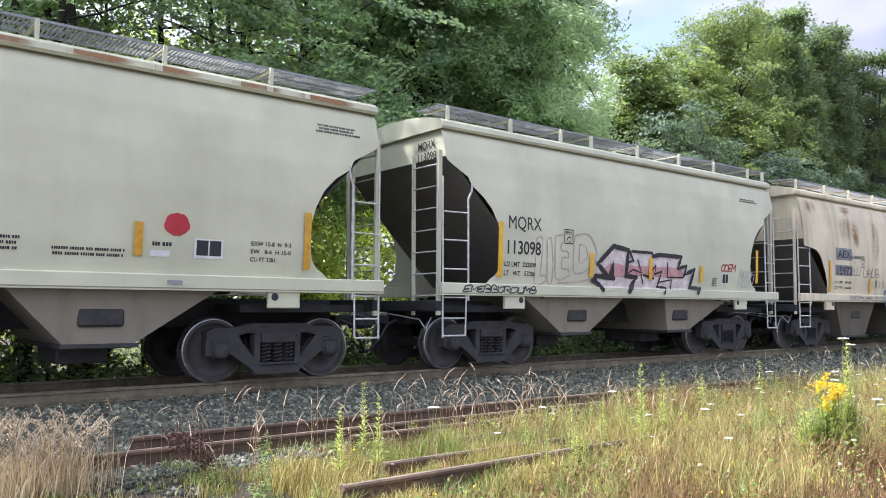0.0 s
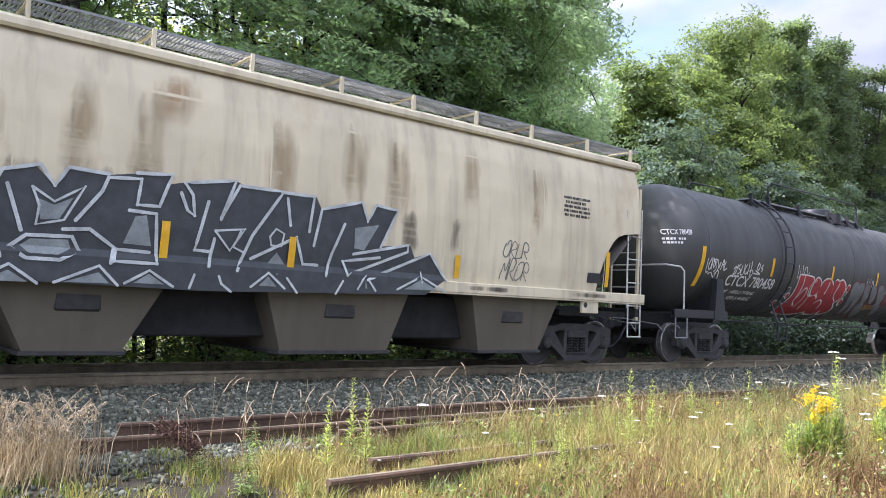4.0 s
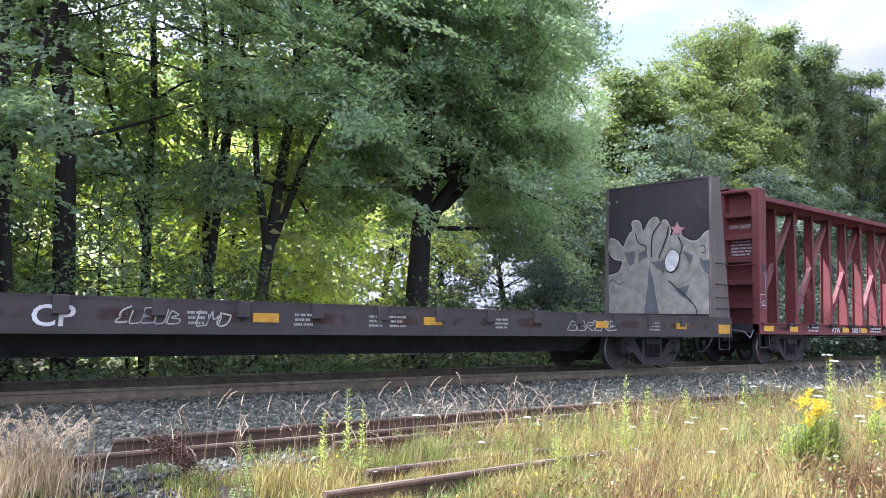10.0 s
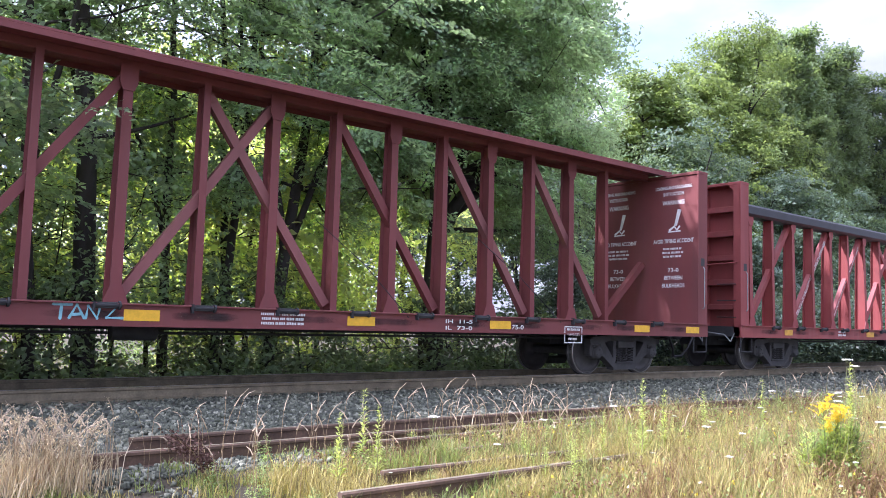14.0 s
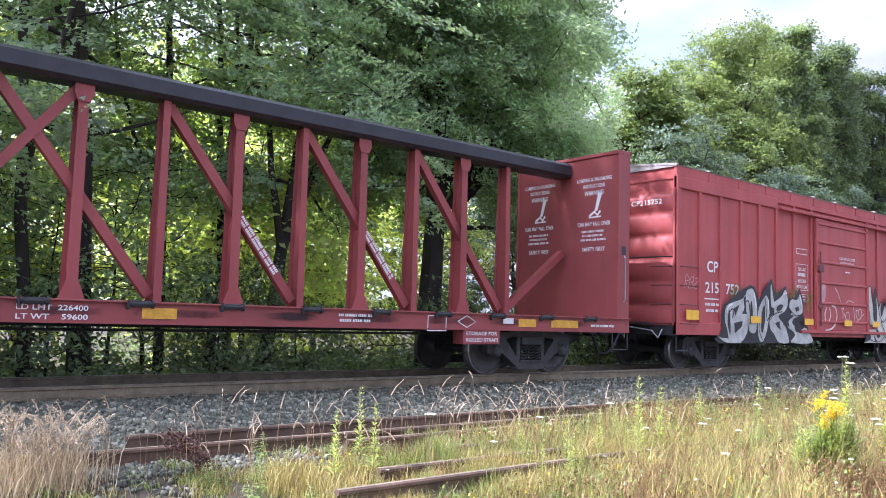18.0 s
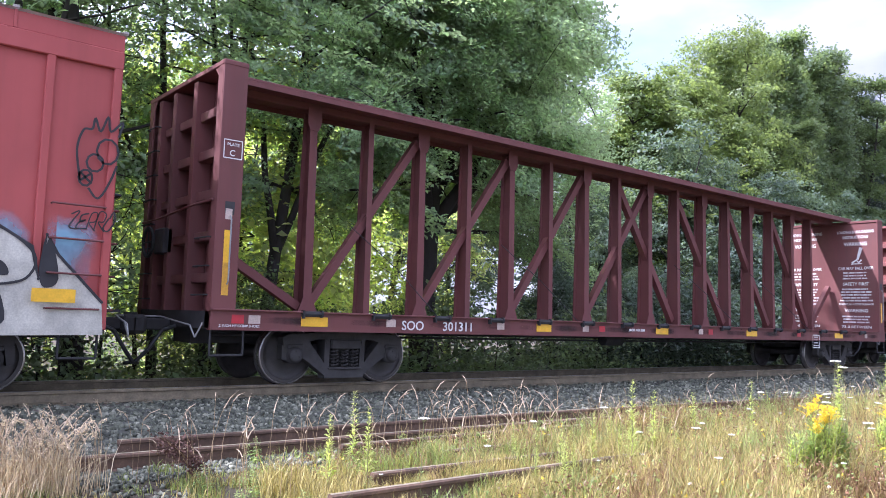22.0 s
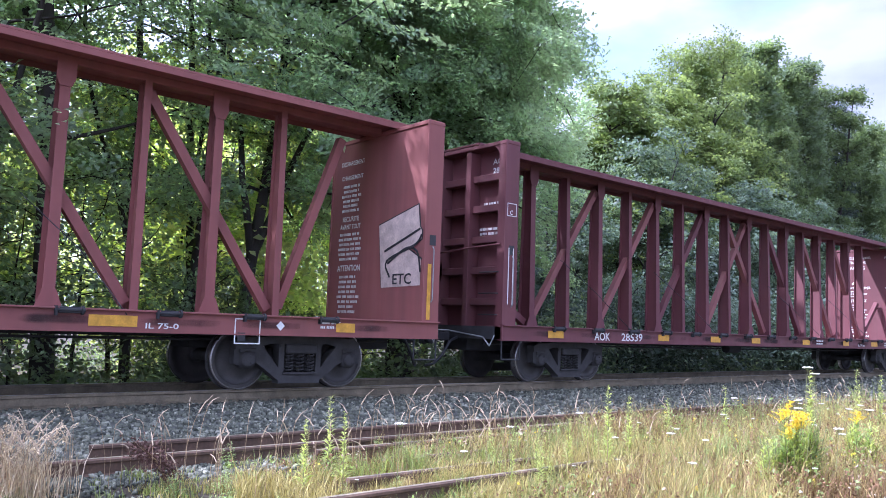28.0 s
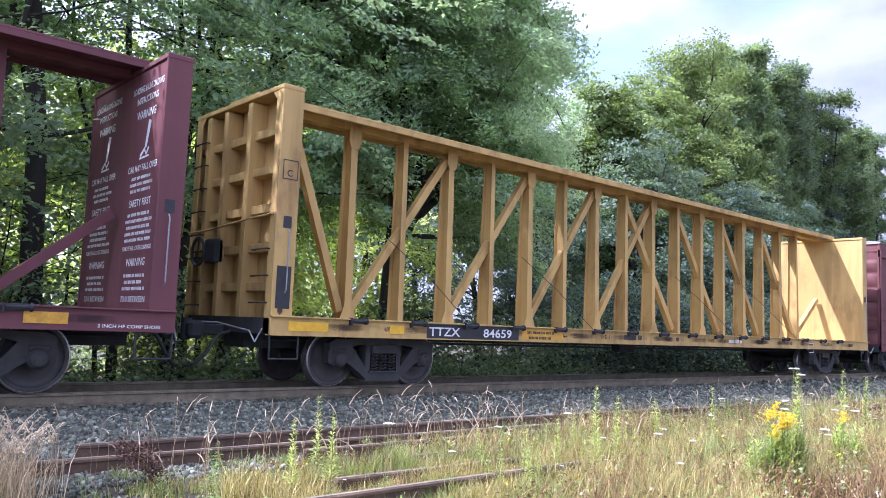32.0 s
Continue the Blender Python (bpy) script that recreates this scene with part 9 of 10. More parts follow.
    for yc in (-0.80,):
        for k, (txt, z, h, w) in enumerate(rows):
            if txt:
                face.text(txt, yc - w / 2, z, h, M_WHITE, w)
            else:
                face.bars(yc - w / 2, z, w, int(h), 0.05, 0.045, M_WHITE, "small_print", 83 + k)
    panel_tag(face)
    face.text("ETC", 0.62, 1.76, 0.26, SPRAY["black"], 0.55, 0.028)

    root, side = centre_beam_car(192.70, 22.0, M_RED_E, "empty maroon centre-beam car with white warning panels", None,
                                 [(1.48, 0.46), (5.18, 0.43), (7.4, 0.45), (9.4, 0.45), (12.3, 0.45), (15.0, 0.4), (17.2, 0.5), (19.2, 0.4), (20.4, 0.5)], panel_text=PANEL, text_seed=5, plate_mat=M_OCHRE, first=2.24, pitch=1.18, left_brace="mid", brace=M_RED_SUNLIT)
    side.text("AOK", 2.69, 0.88, 0.23, M_WHITE, 0.52)
    side.text("28539", 3.60, 0.88, 0.23, M_WHITE, 0.76)
    side.text("IL 73-0", 15.9, 0.88, 0.10, M_WHITE, 0.5)
    side.bars(12.9, 1.0, 0.6, 2, 0.04, 0.04, M_WHITE, seed=91)
    side.bars(18.0, 1.0, 0.7, 3, 0.03, 0.03, M_WHITE, seed=92)
    side.frame_box(19.45, 19.85, 0.68, 1.0, 0.018, M_WHITE)
    side.bars(19.5, 0.92, 0.3, 4, 0.03, 0.04, M_WHITE, seed=93)
    side.text("2 INCH HF COMP SHOES", 21.0, 0.87, 0.06, M_WHITE, 0.8)
    col = Side(root, flat_side(-1.50))
    col.frame_box(0.05, 0.30, 3.15, 3.4, 0.014, M_WHITE)
    col.text("C", 0.12, 3.18, 0.12, M_WHITE)
    for x in (0.12, 0.24):
        col.rect(x - 0.012, x + 0.012, 1.5, 2.55, M_WHITE, "white_stripe", "", 0.006)
    end = Side(root, lambda y, z, lift: (0.29 - lift, -y, z))
    end.text("AOK", 0.85, 4.25, 0.15, M_WHITE, 0.4)
    end.text("28539", 0.85, 4.07, 0.15, M_WHITE, 0.45)
    end.bars(0.6, 3.45, 0.7, 2, 0.05, 0.04, M_WHITE, seed=94)
    end.bars(0.5, 2.95, 0.8, 3, 0.05, 0.04, M_WHITE, seed=95)

    root, side = centre_beam_car(216.12, 22.45, M_YEL, "empty chipped yellow centre-beam car with rusted edges", None,
                                 [(0.65, 0.7), (2.35, 0.3)], panel_text=None, text_seed=6, wing=0.50, first=2.28, pitch=1.196)
    for k in range(15):
        stain(side, 0.3 + 1.44 * k, 1.3 + 1.44 * k, 0.845, 1.09, M_STAIN_RUST2)
    side.rect(3.0, 5.3, 0.845, 1.09, M_BLACKP, "black_panel", "black painted sill panel", 0.004)
    side.text("TTZX", 3.05, 0.89, 0.21, M_WHITE, 0.72, 0.008)
    side.text("84659", 4.35, 0.89, 0.21, M_WHITE, 0.75, 0.008)
    side.rect(5.4, 6.6, 0.87, 1.07, M_OCHRE, "plate", "", 0.004)
    side.bars(5.5, 0.98, 0.9, 2, 0.05, 0.05, M_INK, seed=101)
    side.bars(8.6, 0.93, 0.9, 1, 0.10, 0.05, SPRAY["black"], seed=102)
    side.bars(13.2, 0.93, 0.7, 1, 0.08, 0.05, M_WHITE, seed=103)
    side.frame_box(17.9, 18.25, 0.72, 1.0, 0.018, M_WHITE)
    col = Side(root, flat_side(-1.50))
    for z in (0.86, 1.9):
        stain(col, 0.0, 0.36, z, z + 0.8, M_STAIN_RUST2)
    for k in range(16):
        pf = Side(root, lambda x, z, lift: (x, -0.175 - lift + 0.05 * (z - 1.05) / 3.57, z))
        xx = 2.28 + 1.196 * k
        pf.rect(xx + 0.052, xx + 0.068, 1.1, 4.4, M_STAIN_RUST2, "rusted_edge", "", 0.003)
    col.frame_box(0.06, 0.32, 3.15, 3.45, 0.014, M_INK)
    col.text("C", 0.13, 3.20, 0.14, M_INK)
    col.rect(0.06, 0.30, 1.22, 1.85, M_INK, "column_slot", "", 0.006)
    end = Side(root, lambda y, z, lift: (0.29 - lift, -y, z))
    end.text("TTZX", 0.85, 4.25, 0.15, M_INK, 0.4)
    end.text("84659", 0.85, 4.07, 0.15, M_INK, 0.45)


# ---- box cars ----
def box_car(x0, L, paint, label, marked=True):
    root = car_root("box_car", label, "box car", x0)
    hw = 1.46
    zb, zt = 0.80, 4.42
    body = Shape()
    for s in (-1, 1):
        body.box(0.05, L - 0.05, s * hw - 0.02, s * hw + 0.02, 1.05, 4.30)
    part("side_sheet", body, paint, root, "flat steel side sheets")
    for s in (-1, 1):
        sill = Shape().box(0.0, L, s * (hw + 0.03) - 0.04, s * (hw + 0.03) + 0.04, zb, 1.08, 0.01)
        part("side_sill", sill, paint, root)
        for a, b, z in ((0.0, 4.36, 4.06), (4.362, L - 2.5, 4.21), (L - 2.498, L, 4.10)):
            part("top_plate", Shape().box(a, b, s * (hw + 0.03) - 0.05, s * (hw + 0.03) + 0.05, z, 4.335, 0.012), paint, root)
        fascia = part("roof_fascia", Shape().box(0.0, L, s * (hw + 0.015) - 0.04, s * (hw + 0.015) + 0.04, 4.337, 4.56, 0.008), paint, root, "flat band of sheet along the roof edge")
        for k in range(1, 12):
            part("fascia_joint", Shape().box(L * k / 12 - 0.018, L * k / 12 + 0.018, s * (hw + 0.062) - 0.008, s * (hw + 0.062) + 0.008, 4.34, 4.57, 0.003), paint, fascia)
    door0, door1 = 6.25, 9.42
    for s in (-1,):
        for k, x in enumerate((0.06, 0.92, 1.77, 2.65, 3.49, 4.32, 5.21, 6.14, 9.55, 10.27, 11.09, 11.91, 12.74, 13.52, 14.31, 15.09)):
            if x > L:
                continue
            w = 0.05 if k else 0.07
            part("side_post", Shape().box(max(0, x - w), min(L, x + w), -hw - 0.075, -hw - 0.01, 1.05, 4.07 if x < 4.3 else 4.22, 0.012), paint, root)
        d = Shape().box(door0, door1, -hw - 0.11, -hw - 0.05, 0.98, 4.02, 0.012)
        door = part("door", d, paint, root, "sliding steel door with pressed ribs")
        for z in (1.22, 1.72, 2.28, 2.84, 3.38, 3.88):
            part("door_rib", Shape().box(door0 + 0.05, door1 - 0.05, -hw - 0.15, -hw - 0.10, z - 0.035, z + 0.035, 0.015), paint, door)
        for x in (door0 + 0.07, door1 - 0.07):
            part("door_stile", Shape().box(x - 0.07, x + 0.07, -hw - 0.15, -hw - 0.10, 0.98, 4.02, 0.012), paint, door)
        lock = Shape().rod((door0 + 0.12, -hw - 0.19, 1.1), (door0 + 0.12, -hw - 0.19, 3.1), 0.022, 6)
        lock.box(door0 + 0.02, door0 + 0.30, -hw - 0.21, -hw - 0.14, 2.55, 2.75, 0.015)
        lock.box(door0 + 0.02, door0 + 0.22, -hw - 0.21, -hw - 0.14, 1.55, 1.66, 0.015)
        part("door_lock", lock, M_RED_C, door)
        part("door_track", Shape().box(4.4, 12.3, -hw - 0.17, -hw - 0.06, 4.04, 4.12, 0.01), paint, root)
        part("door_track", Shape().box(5.4, 12.6, -hw - 0.15, -hw - 0.05, 0.90, 0.98, 0.01), paint, root)
    roof = Shape()
    prof = [(-1.50, 4.54), (-1.55, 4.575), (-0.75, 4.66), (0, 4.72), (0.75, 4.66), (1.55, 4.575), (1.50, 4.54)]
    roof.add([(x, y, z) for x in (-0.02, L + 0.02) for y, z in prof], [(k, k + 1, k + 8, k + 7) for k in range(6)] + [tuple(range(7)), tuple(range(7, 14))])
    part("roof", roof, M_ROOFTIN, root, "low-pitched light grey roof, coloured pale so its edge looks sunlit")
    n = 12
    for k in range(n + 1):
        x = L * k / n
        rb = Shape()
        for s in (-1, 1):
            rb.beam((x, s * 1.54, 4.585), (x, 0, 4.74), 0.06, 0.05)
        part("roof_rib", rb, M_ROOFTIN, root)
    for e in (0, 1):
        X = (lambda q: q) if e == 0 else (lambda q: L - q)
        zs = [0.95 + 3.35 * k / 60 for k in range(61)]
        def bulge(z):
            u = ((z - 0.95) / 3.35 * 6.5) % 1.0
            return 0.10 * max(0, math.sin(u * math.pi)) ** 0.7 if z < 3.95 else 0.0
        g = Shape()
        vs = []
        for z in zs:
            b = bulge(z)
            vs += [(X(0.06), -1.42, z), (X(0.04 - b * 0.9), -1.22, z), (X(0.04 - b), 0, z), (X(0.04 - b * 0.9), 1.22, z), (X(0.06), 1.42, z)]
        g.add(vs, [(5 * j + i, 5 * j + i + 1, 5 * j + 6 + i, 5 * j + 5 + i) for j in range(60) for i in range(4)], True)
        part("end_sheet", g, paint, root, "corrugated steel end")
        gable = Shape().add([(X(0.02), -1.5, 4.28), (X(0.02), 1.5, 4.28), (X(0.02), 1.5, 4.56), (X(0.02), 0, 4.70), (X(0.02), -1.5, 4.56)], [(0, 1, 2, 3, 4)])
        part("gable", gable, paint, root)
        for s in (-1, 1):
            part("corner_post", Shape().box(min(X(0.0), X(0.09)), max(X(0.0), X(0.09)), s * 1.47 - 0.055, s * 1.47 + 0.055, 0.80, 4.34, 0.015), paint, root)
        part("end_sill", Shape().box(min(X(0.0), X(0.15)), max(X(0.0), X(0.15)), -1.46, 1.46, 0.78, 1.0), M_UNDER, root)
        for k in range(4):
            z = 1.05 + 0.42 * k
            gx = 0.12 if e == 0 else L - 0.72
            part("grab_iron", Shape().pipe([(gx, -hw - 0.06, z), (gx, -hw - 0.14, z), (gx + 0.6, -hw - 0.14, z), (gx + 0.6, -hw - 0.06, z)], 0.013, 6), M_RED_C, root)
            part("grab_iron", Shape().pipe([(X(0.02), -1.38, z), (X(-0.10), -1.38, z), (X(-0.10), -0.92, z), (X(0.02), -0.92, z)], 0.013, 6), M_RED_C, root)
        part("brake_platform", Shape().box(min(X(-0.35), X(0)), max(X(-0.35), X(0)), -0.9, 0.9, 1.02, 1.06), M_UNDER, root)
        part("end_rail", Shape().pipe([(X(0.02), -1.4, 2.52), (X(-0.12), -1.35, 2.52), (X(-0.12), 1.35, 2.52), (X(0.02), 1.4, 2.52)], 0.016, 6), M_UNDER, root)
        add_step(root, min(X(0.08), X(0.52)), 0.44, 0.45, 0.80, -1.46, M_UNDER)
        add_coupler(root, X(-0.25), -1 if e == 0 else 1)
        add_truck(root, X(2.0), 0.419, 1.70)
    part("centre_sill", Shape().box(0.1, L - 0.1, -0.32, 0.32, 0.66, 1.0), M_UNDER, root)
    part("floor", Shape().box(0.1, L - 0.1, -1.42, 1.42, 0.98, 1.05), M_UNDER, root)
    part("brake_cylinder", Shape().rod((6.2, -0.7, 0.7), (6.9, -0.7, 0.7), 0.16, 12), M_UNDER, root)
    return root


def box_cars():
    root = box_car(129.22, 15.15, M_BOX, "red box car with ribbed sides, sliding door and silver graffiti")
    side = Side(root, flat_side(-1.485))
    side.text("CP", 1.22, 2.26, 0.36, M_WHITE, 0.46, 0.008)
    side.text("215", 1.15, 1.78, 0.34, M_WHITE, 0.56, 0.008)
    side.text("752", 2.0, 1.78, 0.34, M_WHITE, 0.58, 0.008)
    side.rect(1.12, 1.80, 1.62, 1.65, M_WHITE, "white_line", "", 0.008)
    side.bars(1.15, 1.48, 0.66, 2, 0.06, 0.08, M_WHITE, seed=111)
    post = Side(root, flat_side(-1.55))
    post.rect(0.33, 0.82, 1.14, 1.36, M_AMBER, "reflector_plate", "yellow reflective plate", 0.004)
    for x in (3.06, 5.69, 7.95, 9.75, 12.18, 14.5):
        post.rect(x - 0.24, x + 0.24, 1.12, 1.28, M_AMBER, "reflector_plate", "yellow reflective plate", 0.11)
    side.frame_box(5.36, 5.95, 2.98, 3.13, 0.016, M_WHITE, "marking_box", 0.008)
    side.frame_box(5.33, 5.98, 2.02, 2.72, 0.014, M_WHITE, "marking_box", 0.008)
    for row, (txt, wd) in enumerate((("SECURE", 0.40), ("", 0.5), ("BEFORE", 0.40), ("MOVING CAR", 0.56))):
        if txt:
            side.text(txt, 5.655 - wd / 2, 2.54 - 0.155 * row, 0.12, M_WHITE, wd, 0.008)
        else:
            side.bars(5.655 - wd / 2, 2.55 - 0.155 * row, wd, 1, 0.09, 0.04, M_WHITE, seed=112)
    side.frame_box(5.36, 5.95, 1.72, 1.92, 0.012, M_WHITE, "marking_box", 0.008)
    side.bars(5.42, 1.84, 0.48, 2, 0.04, 0.04, M_WHITE, seed=118)
    door = Side(root, flat_side(-1.57))
    door.text("CLOSE AND LOCK DOOR", 7.62, 2.98, 0.10, M_WHITE, 0.98)
    door.text("BEFORE MOVING CAR", 7.68, 2.85, 0.10, M_WHITE, 0.86)
    door.bars(7.95, 2.62, 0.42, 1, 0.04, 0.06, M_WHITE, "small_print", 113)
    gside = Side(root, flat_side(-1.55))
    for a in range(5):
        stain(gside, 1.7 + 0.9 * a, 3.1 + 0.9 * a, 0.8, 2.45, M_STAIN_GREEN)
    silver_piece(gside)
    for a in range(6):
        stain(gside, 9.4 + 0.9 * a, 10.9 + 0.9 * a, 0.85, 2.5, M_STAIN_BLUE)
    flame_piece(gside)
    door_doodles(door)
    # looping black doodle near the corner
    ring = lambda cx, cz, a, b: [(cx + a * math.cos(q * 0.63), cz + b * math.sin(q * 0.63)) for q in range(11)]
    for q in (ring(15.02, 3.02, 0.13, 0.16), ring(14.88, 2.86, 0.10, 0.11), ring(14.78, 2.66, 0.08, 0.10),
              soften([(14.72, 2.62), (14.66, 3.0), (14.72, 3.25), (14.82, 3.28), (14.85, 3.42), (14.92, 3.26), (15.0, 3.46), (15.04, 3.28), (15.18, 3.42), (15.14, 3.22)]),
              soften([(15.14, 2.86), (15.06, 2.62), (14.94, 2.42), (14.82, 2.54)]), [(14.72, 2.62), (14.84, 2.72)], [(14.72, 2.72), (14.84, 2.61)]):
        gside.put("black_doodle", [gside.stroke(q, 0.028, None)], SPRAY["black"], "", 0.004)
    tag_scrawl(gside, 14.62, 2.02, 0.52, 0.22, SPRAY["black"], 5, 115, "black_tag", 0.018)
    tag_scrawl(side, 0.35, 1.85, 0.5, 0.3, SPRAY["pink"], 3, 116, "faint_tag", 0.02)
    end = Side(root, lambda y, z, lift: (-0.09 - lift, -y, z))
    end.text("CP215752", 0.35, 3.72, 0.16, M_WHITE, 0.85)
    box_car(239.75, 15.4, M_RED_C, "dark red box car following the yellow car")


hopper_first()
hopper_second()
hopper_third()
tank_car()
flat_car()
centre_beam_cars()
box_cars()


# ---- ballast stones ----
def build_stones():
    rng = np.random.default_rng(7)
    cube = np.array([(x, y, z) for x in (-1, 1) for y in (-1, 1) for z in (-1, 1)], float)
    quads = np.array([(0, 1, 3, 2), (4, 6, 7, 5), (0, 4, 5, 1), (2, 3, 7, 6), (0, 2, 6, 4), (1, 5, 7, 3)])

    def batch(x0, x1, y0, y1, n, size):
        cx, cy = rng.uniform(x0, x1, n), rng.uniform(y0, y1, n)
        c = np.stack([cx, cy, np.array([ground_z(a, b) for a, b in zip(cx, cy)])], 1)
        s = size * rng.uniform(0.55, 1.25, n)
        v = cube[None] * (1 + rng.uniform(-0.45, 0.25, (n, 8, 3))) * rng.uniform(0.38, 1.1, (n, 1, 3))
        a, b = rng.uniform(0, 6.28, n), rng.uniform(0, 6.28, n)
        ca, sa, cb, sb = np.cos(a)[:, None], np.sin(a)[:, None], np.cos(b)[:, None], np.sin(b)[:, None]
        x, y, z = v[..., 0], v[..., 1], v[..., 2]
        x, y = ca * x - sa * y, sa * x + ca * y
        y, z = cb * y - sb * z, sb * y + cb * z
        v = np.stack([x, y, z], -1) * s[:, None, None]
        return c[:, None] + v + np.array([0, 0, 1]) * (s * rng.uniform(0.1, 0.8, n))[:, None, None]

    def mesh(v, name):
        n = len(v)
        me = bpy.data.meshes.new(name)
        me.vertices.add(8 * n)
        me.vertices.foreach_set("co", v.reshape(-1).astype(np.float32))
        f = (quads[None] + 8 * np.arange(n)[:, None, None]).reshape(-1)
        me.loops.add(len(f))
        me.loops.foreach_set("vertex_index", f.astype(np.int32))
        me.polygons.add(6 * n)
        me.polygons.foreach_set("loop_start", (4 * np.arange(6 * n)).astype(np.int32))
        me.materials.append(M_PEBBLE)
        me.update(calc_edges=True)
        return me

    root = bpy.data.objects["ballast"]
    v = np.concatenate([batch(-1, 8, 8.05, 10.9, 11500, 0.026), batch(8, 20, 7.9, 10.9, 10000, 0.030), batch(20, 50, 7.6, 10.9, 5200, 0.046), batch(-1, 2.6, 7.5, 8.1, 900, 0.030), batch(1.2, 5.5, 6.85, 7.36, 1500, 0.024), batch(2.4, 6.0, 7.5, 8.0, 1200, 0.024), batch(0, 2.6, 6.1, 7.2, 500, 0.022),
                        batch(-1, 12, 11.05, 12.4, 1500, 0.036), batch(12, 40, 11.05, 12.4, 1500, 0.05), batch(-1, 30, 12.6, 14.0, 1600, 0.045)])
    heap = new("ballast_stones", mesh(v, "ballast_stones"))
    tagged(heap, "loose crushed grey ballast stones between the rails and weeds", "stones", kind="stuff")
    near = batch(2.6, 4.6, 8.1, 9.4, 300, 0.031)
    shapes = [mesh(batch(0, 0.001, 0, 0.001, 1, 0.030) - np.array([0, 0, ground_z(0, 0)]), "stone") for _ in range(10)]
    for k in range(300):
        p = near[k].mean(0)
        part("stone", shapes[k % 10], M_PEBBLE, root, "", pose(p[0], p[1], p[2] - 0.005, rng.uniform(0, 360), rng.uniform(0, 360), rng.uniform(0, 360)))


def pebble_mat():
    m, nt, p, _ = nodes_of("ballast_pebble")
    geo = nt.nodes.new("ShaderNodeNewGeometry")
    col = ramp_node(nt, geo.outputs["Random Per Island"], [(0, (0.053, 0.057, 0.044, 1)), (0.4, (0.104, 0.112, 0.081, 1)), (0.8, (0.180, 0.187, 0.139, 1)), (1.0, (0.344, 0.348, 0.269, 1))])
    col = random_tone(nt, col, 0.2)
    g = ramp_node(nt, noise_node(nt, 60, 3), [(0.3, (0.600, 0.615, 0.585, 1)), (0.7, (1.15, 1.13, 1.1, 1))])
    nt.links.new(mix_node(nt, 1.0, col, g, "MULTIPLY"), p.inputs["Base Color"])
    p.inputs["Roughness"].default_value = 0.85
    return m


M_PEBBLE = pebble_mat()
build_stones()

# ---- grass and weeds ----
M_STRAW = leaf_mat("dry_grass", (0.335, 0.280, 0.100), (0.36, 0.31, 0.08), 0.22, 0.6)
M_STRAW_PINK = leaf_mat("bleached_grass", (0.47, 0.385, 0.255), (0.44, 0.36, 0.20), 0.40, 0.35)
M_BROWN = leaf_mat("dead_stalk", (0.205, 0.135, 0.058), (0.16, 0.095, 0.03), 0.15, 0.6)
M_GREEN = leaf_mat("green_grass", (0.15, 0.185, 0.06), (0.36, 0.42, 0.08), 0.28, 0.5)
M_HERB = leaf_mat("herb_leaf", (0.15, 0.195, 0.075), (0.34, 0.45, 0.10), 0.44, 0.35)
M_WEED = leaf_mat("spike_leaf", (0.22, 0.25, 0.08), (0.46, 0.52, 0.10), 0.44, 0.4)
M_STEM = mat("weed_stem", (0.20, 0.22, 0.08), 0.7, 0, 0.2, 10)
M_DRYSTEM = mat("dry_stem", (0.34, 0.24, 0.13), 0.8, 0, 0.25, 10)
M_PETAL = mat("white_petal", (0.75, 0.75, 0.66), 0.7, 0, 0.1, 20)
M_GOLD = mat("yellow_petal", (0.86, 0.63, 0.02), 0.6, 0, 0.2, 25)
M_SEED = mat("seed_head", (0.46, 0.36, 0.24), 0.8, 0, 0.25, 20)
M_DARKSEED = mat("brown_seed_head", (0.10, 0.05, 0.035), 0.85, 0, 0.25, 20)


def blades(name, x, y, z, h, w, lean, material, label, rng):
    """Curved grass blades from numpy arrays, one object."""
    n = len(x)
    a = rng.uniform(0, 2 * math.pi, n)
    d = np.stack([np.cos(a), np.sin(a), np.zeros(n)], 1)
    face = rng.uniform(0, 2 * math.pi, n)
    s = np.stack([np.cos(face), np.sin(face), np.zeros(n)], 1) * (w * 0.5)[:, None]
    base = np.stack([x, y, z], 1)
    up = np.array([0, 0, 1.0])
    l = (lean * rng.uniform(0.2, 1.5, n))[:, None]
    mid = base + up * (h * 0.55)[:, None] + d * l * (h * 0.30)[:, None]
    tip = base + up * (h * (1.0 - 0.25 * l[:, 0]))[:, None] + d * l * (h * 0.95)[:, None]
    co = np.stack([base - s, base + s, mid + s * 0.8, mid - s * 0.8, tip], 1).reshape(-1, 3)
    i = 5 * np.arange(n)[:, None]
    loops = np.concatenate([i + np.array([[0, 1, 2, 3]]), i + np.array([[3, 2, 4]])], 1).reshape(-1)
    me = bpy.data.meshes.new(name)
    me.vertices.add(5 * n)
    me.vertices.foreach_set("co", co.astype(np.float32).ravel())
    me.loops.add(7 * n)
    me.loops.foreach_set("vertex_index", loops.astype(np.int32))
    me.polygons.add(2 * n)
    st = np.stack([7 * np.arange(n), 7 * np.arange(n) + 4], 1).reshape(-1)
    me.polygons.foreach_set("loop_start", st.astype(np.int32))
    me.materials.append(material)
    me.update(calc_edges=True)
    return tagged(new(name, me), label, "grass", kind="stuff")


def field_height(x, y):
    return np.array([ground_z(a, b) for a, b in zip(x, y)])


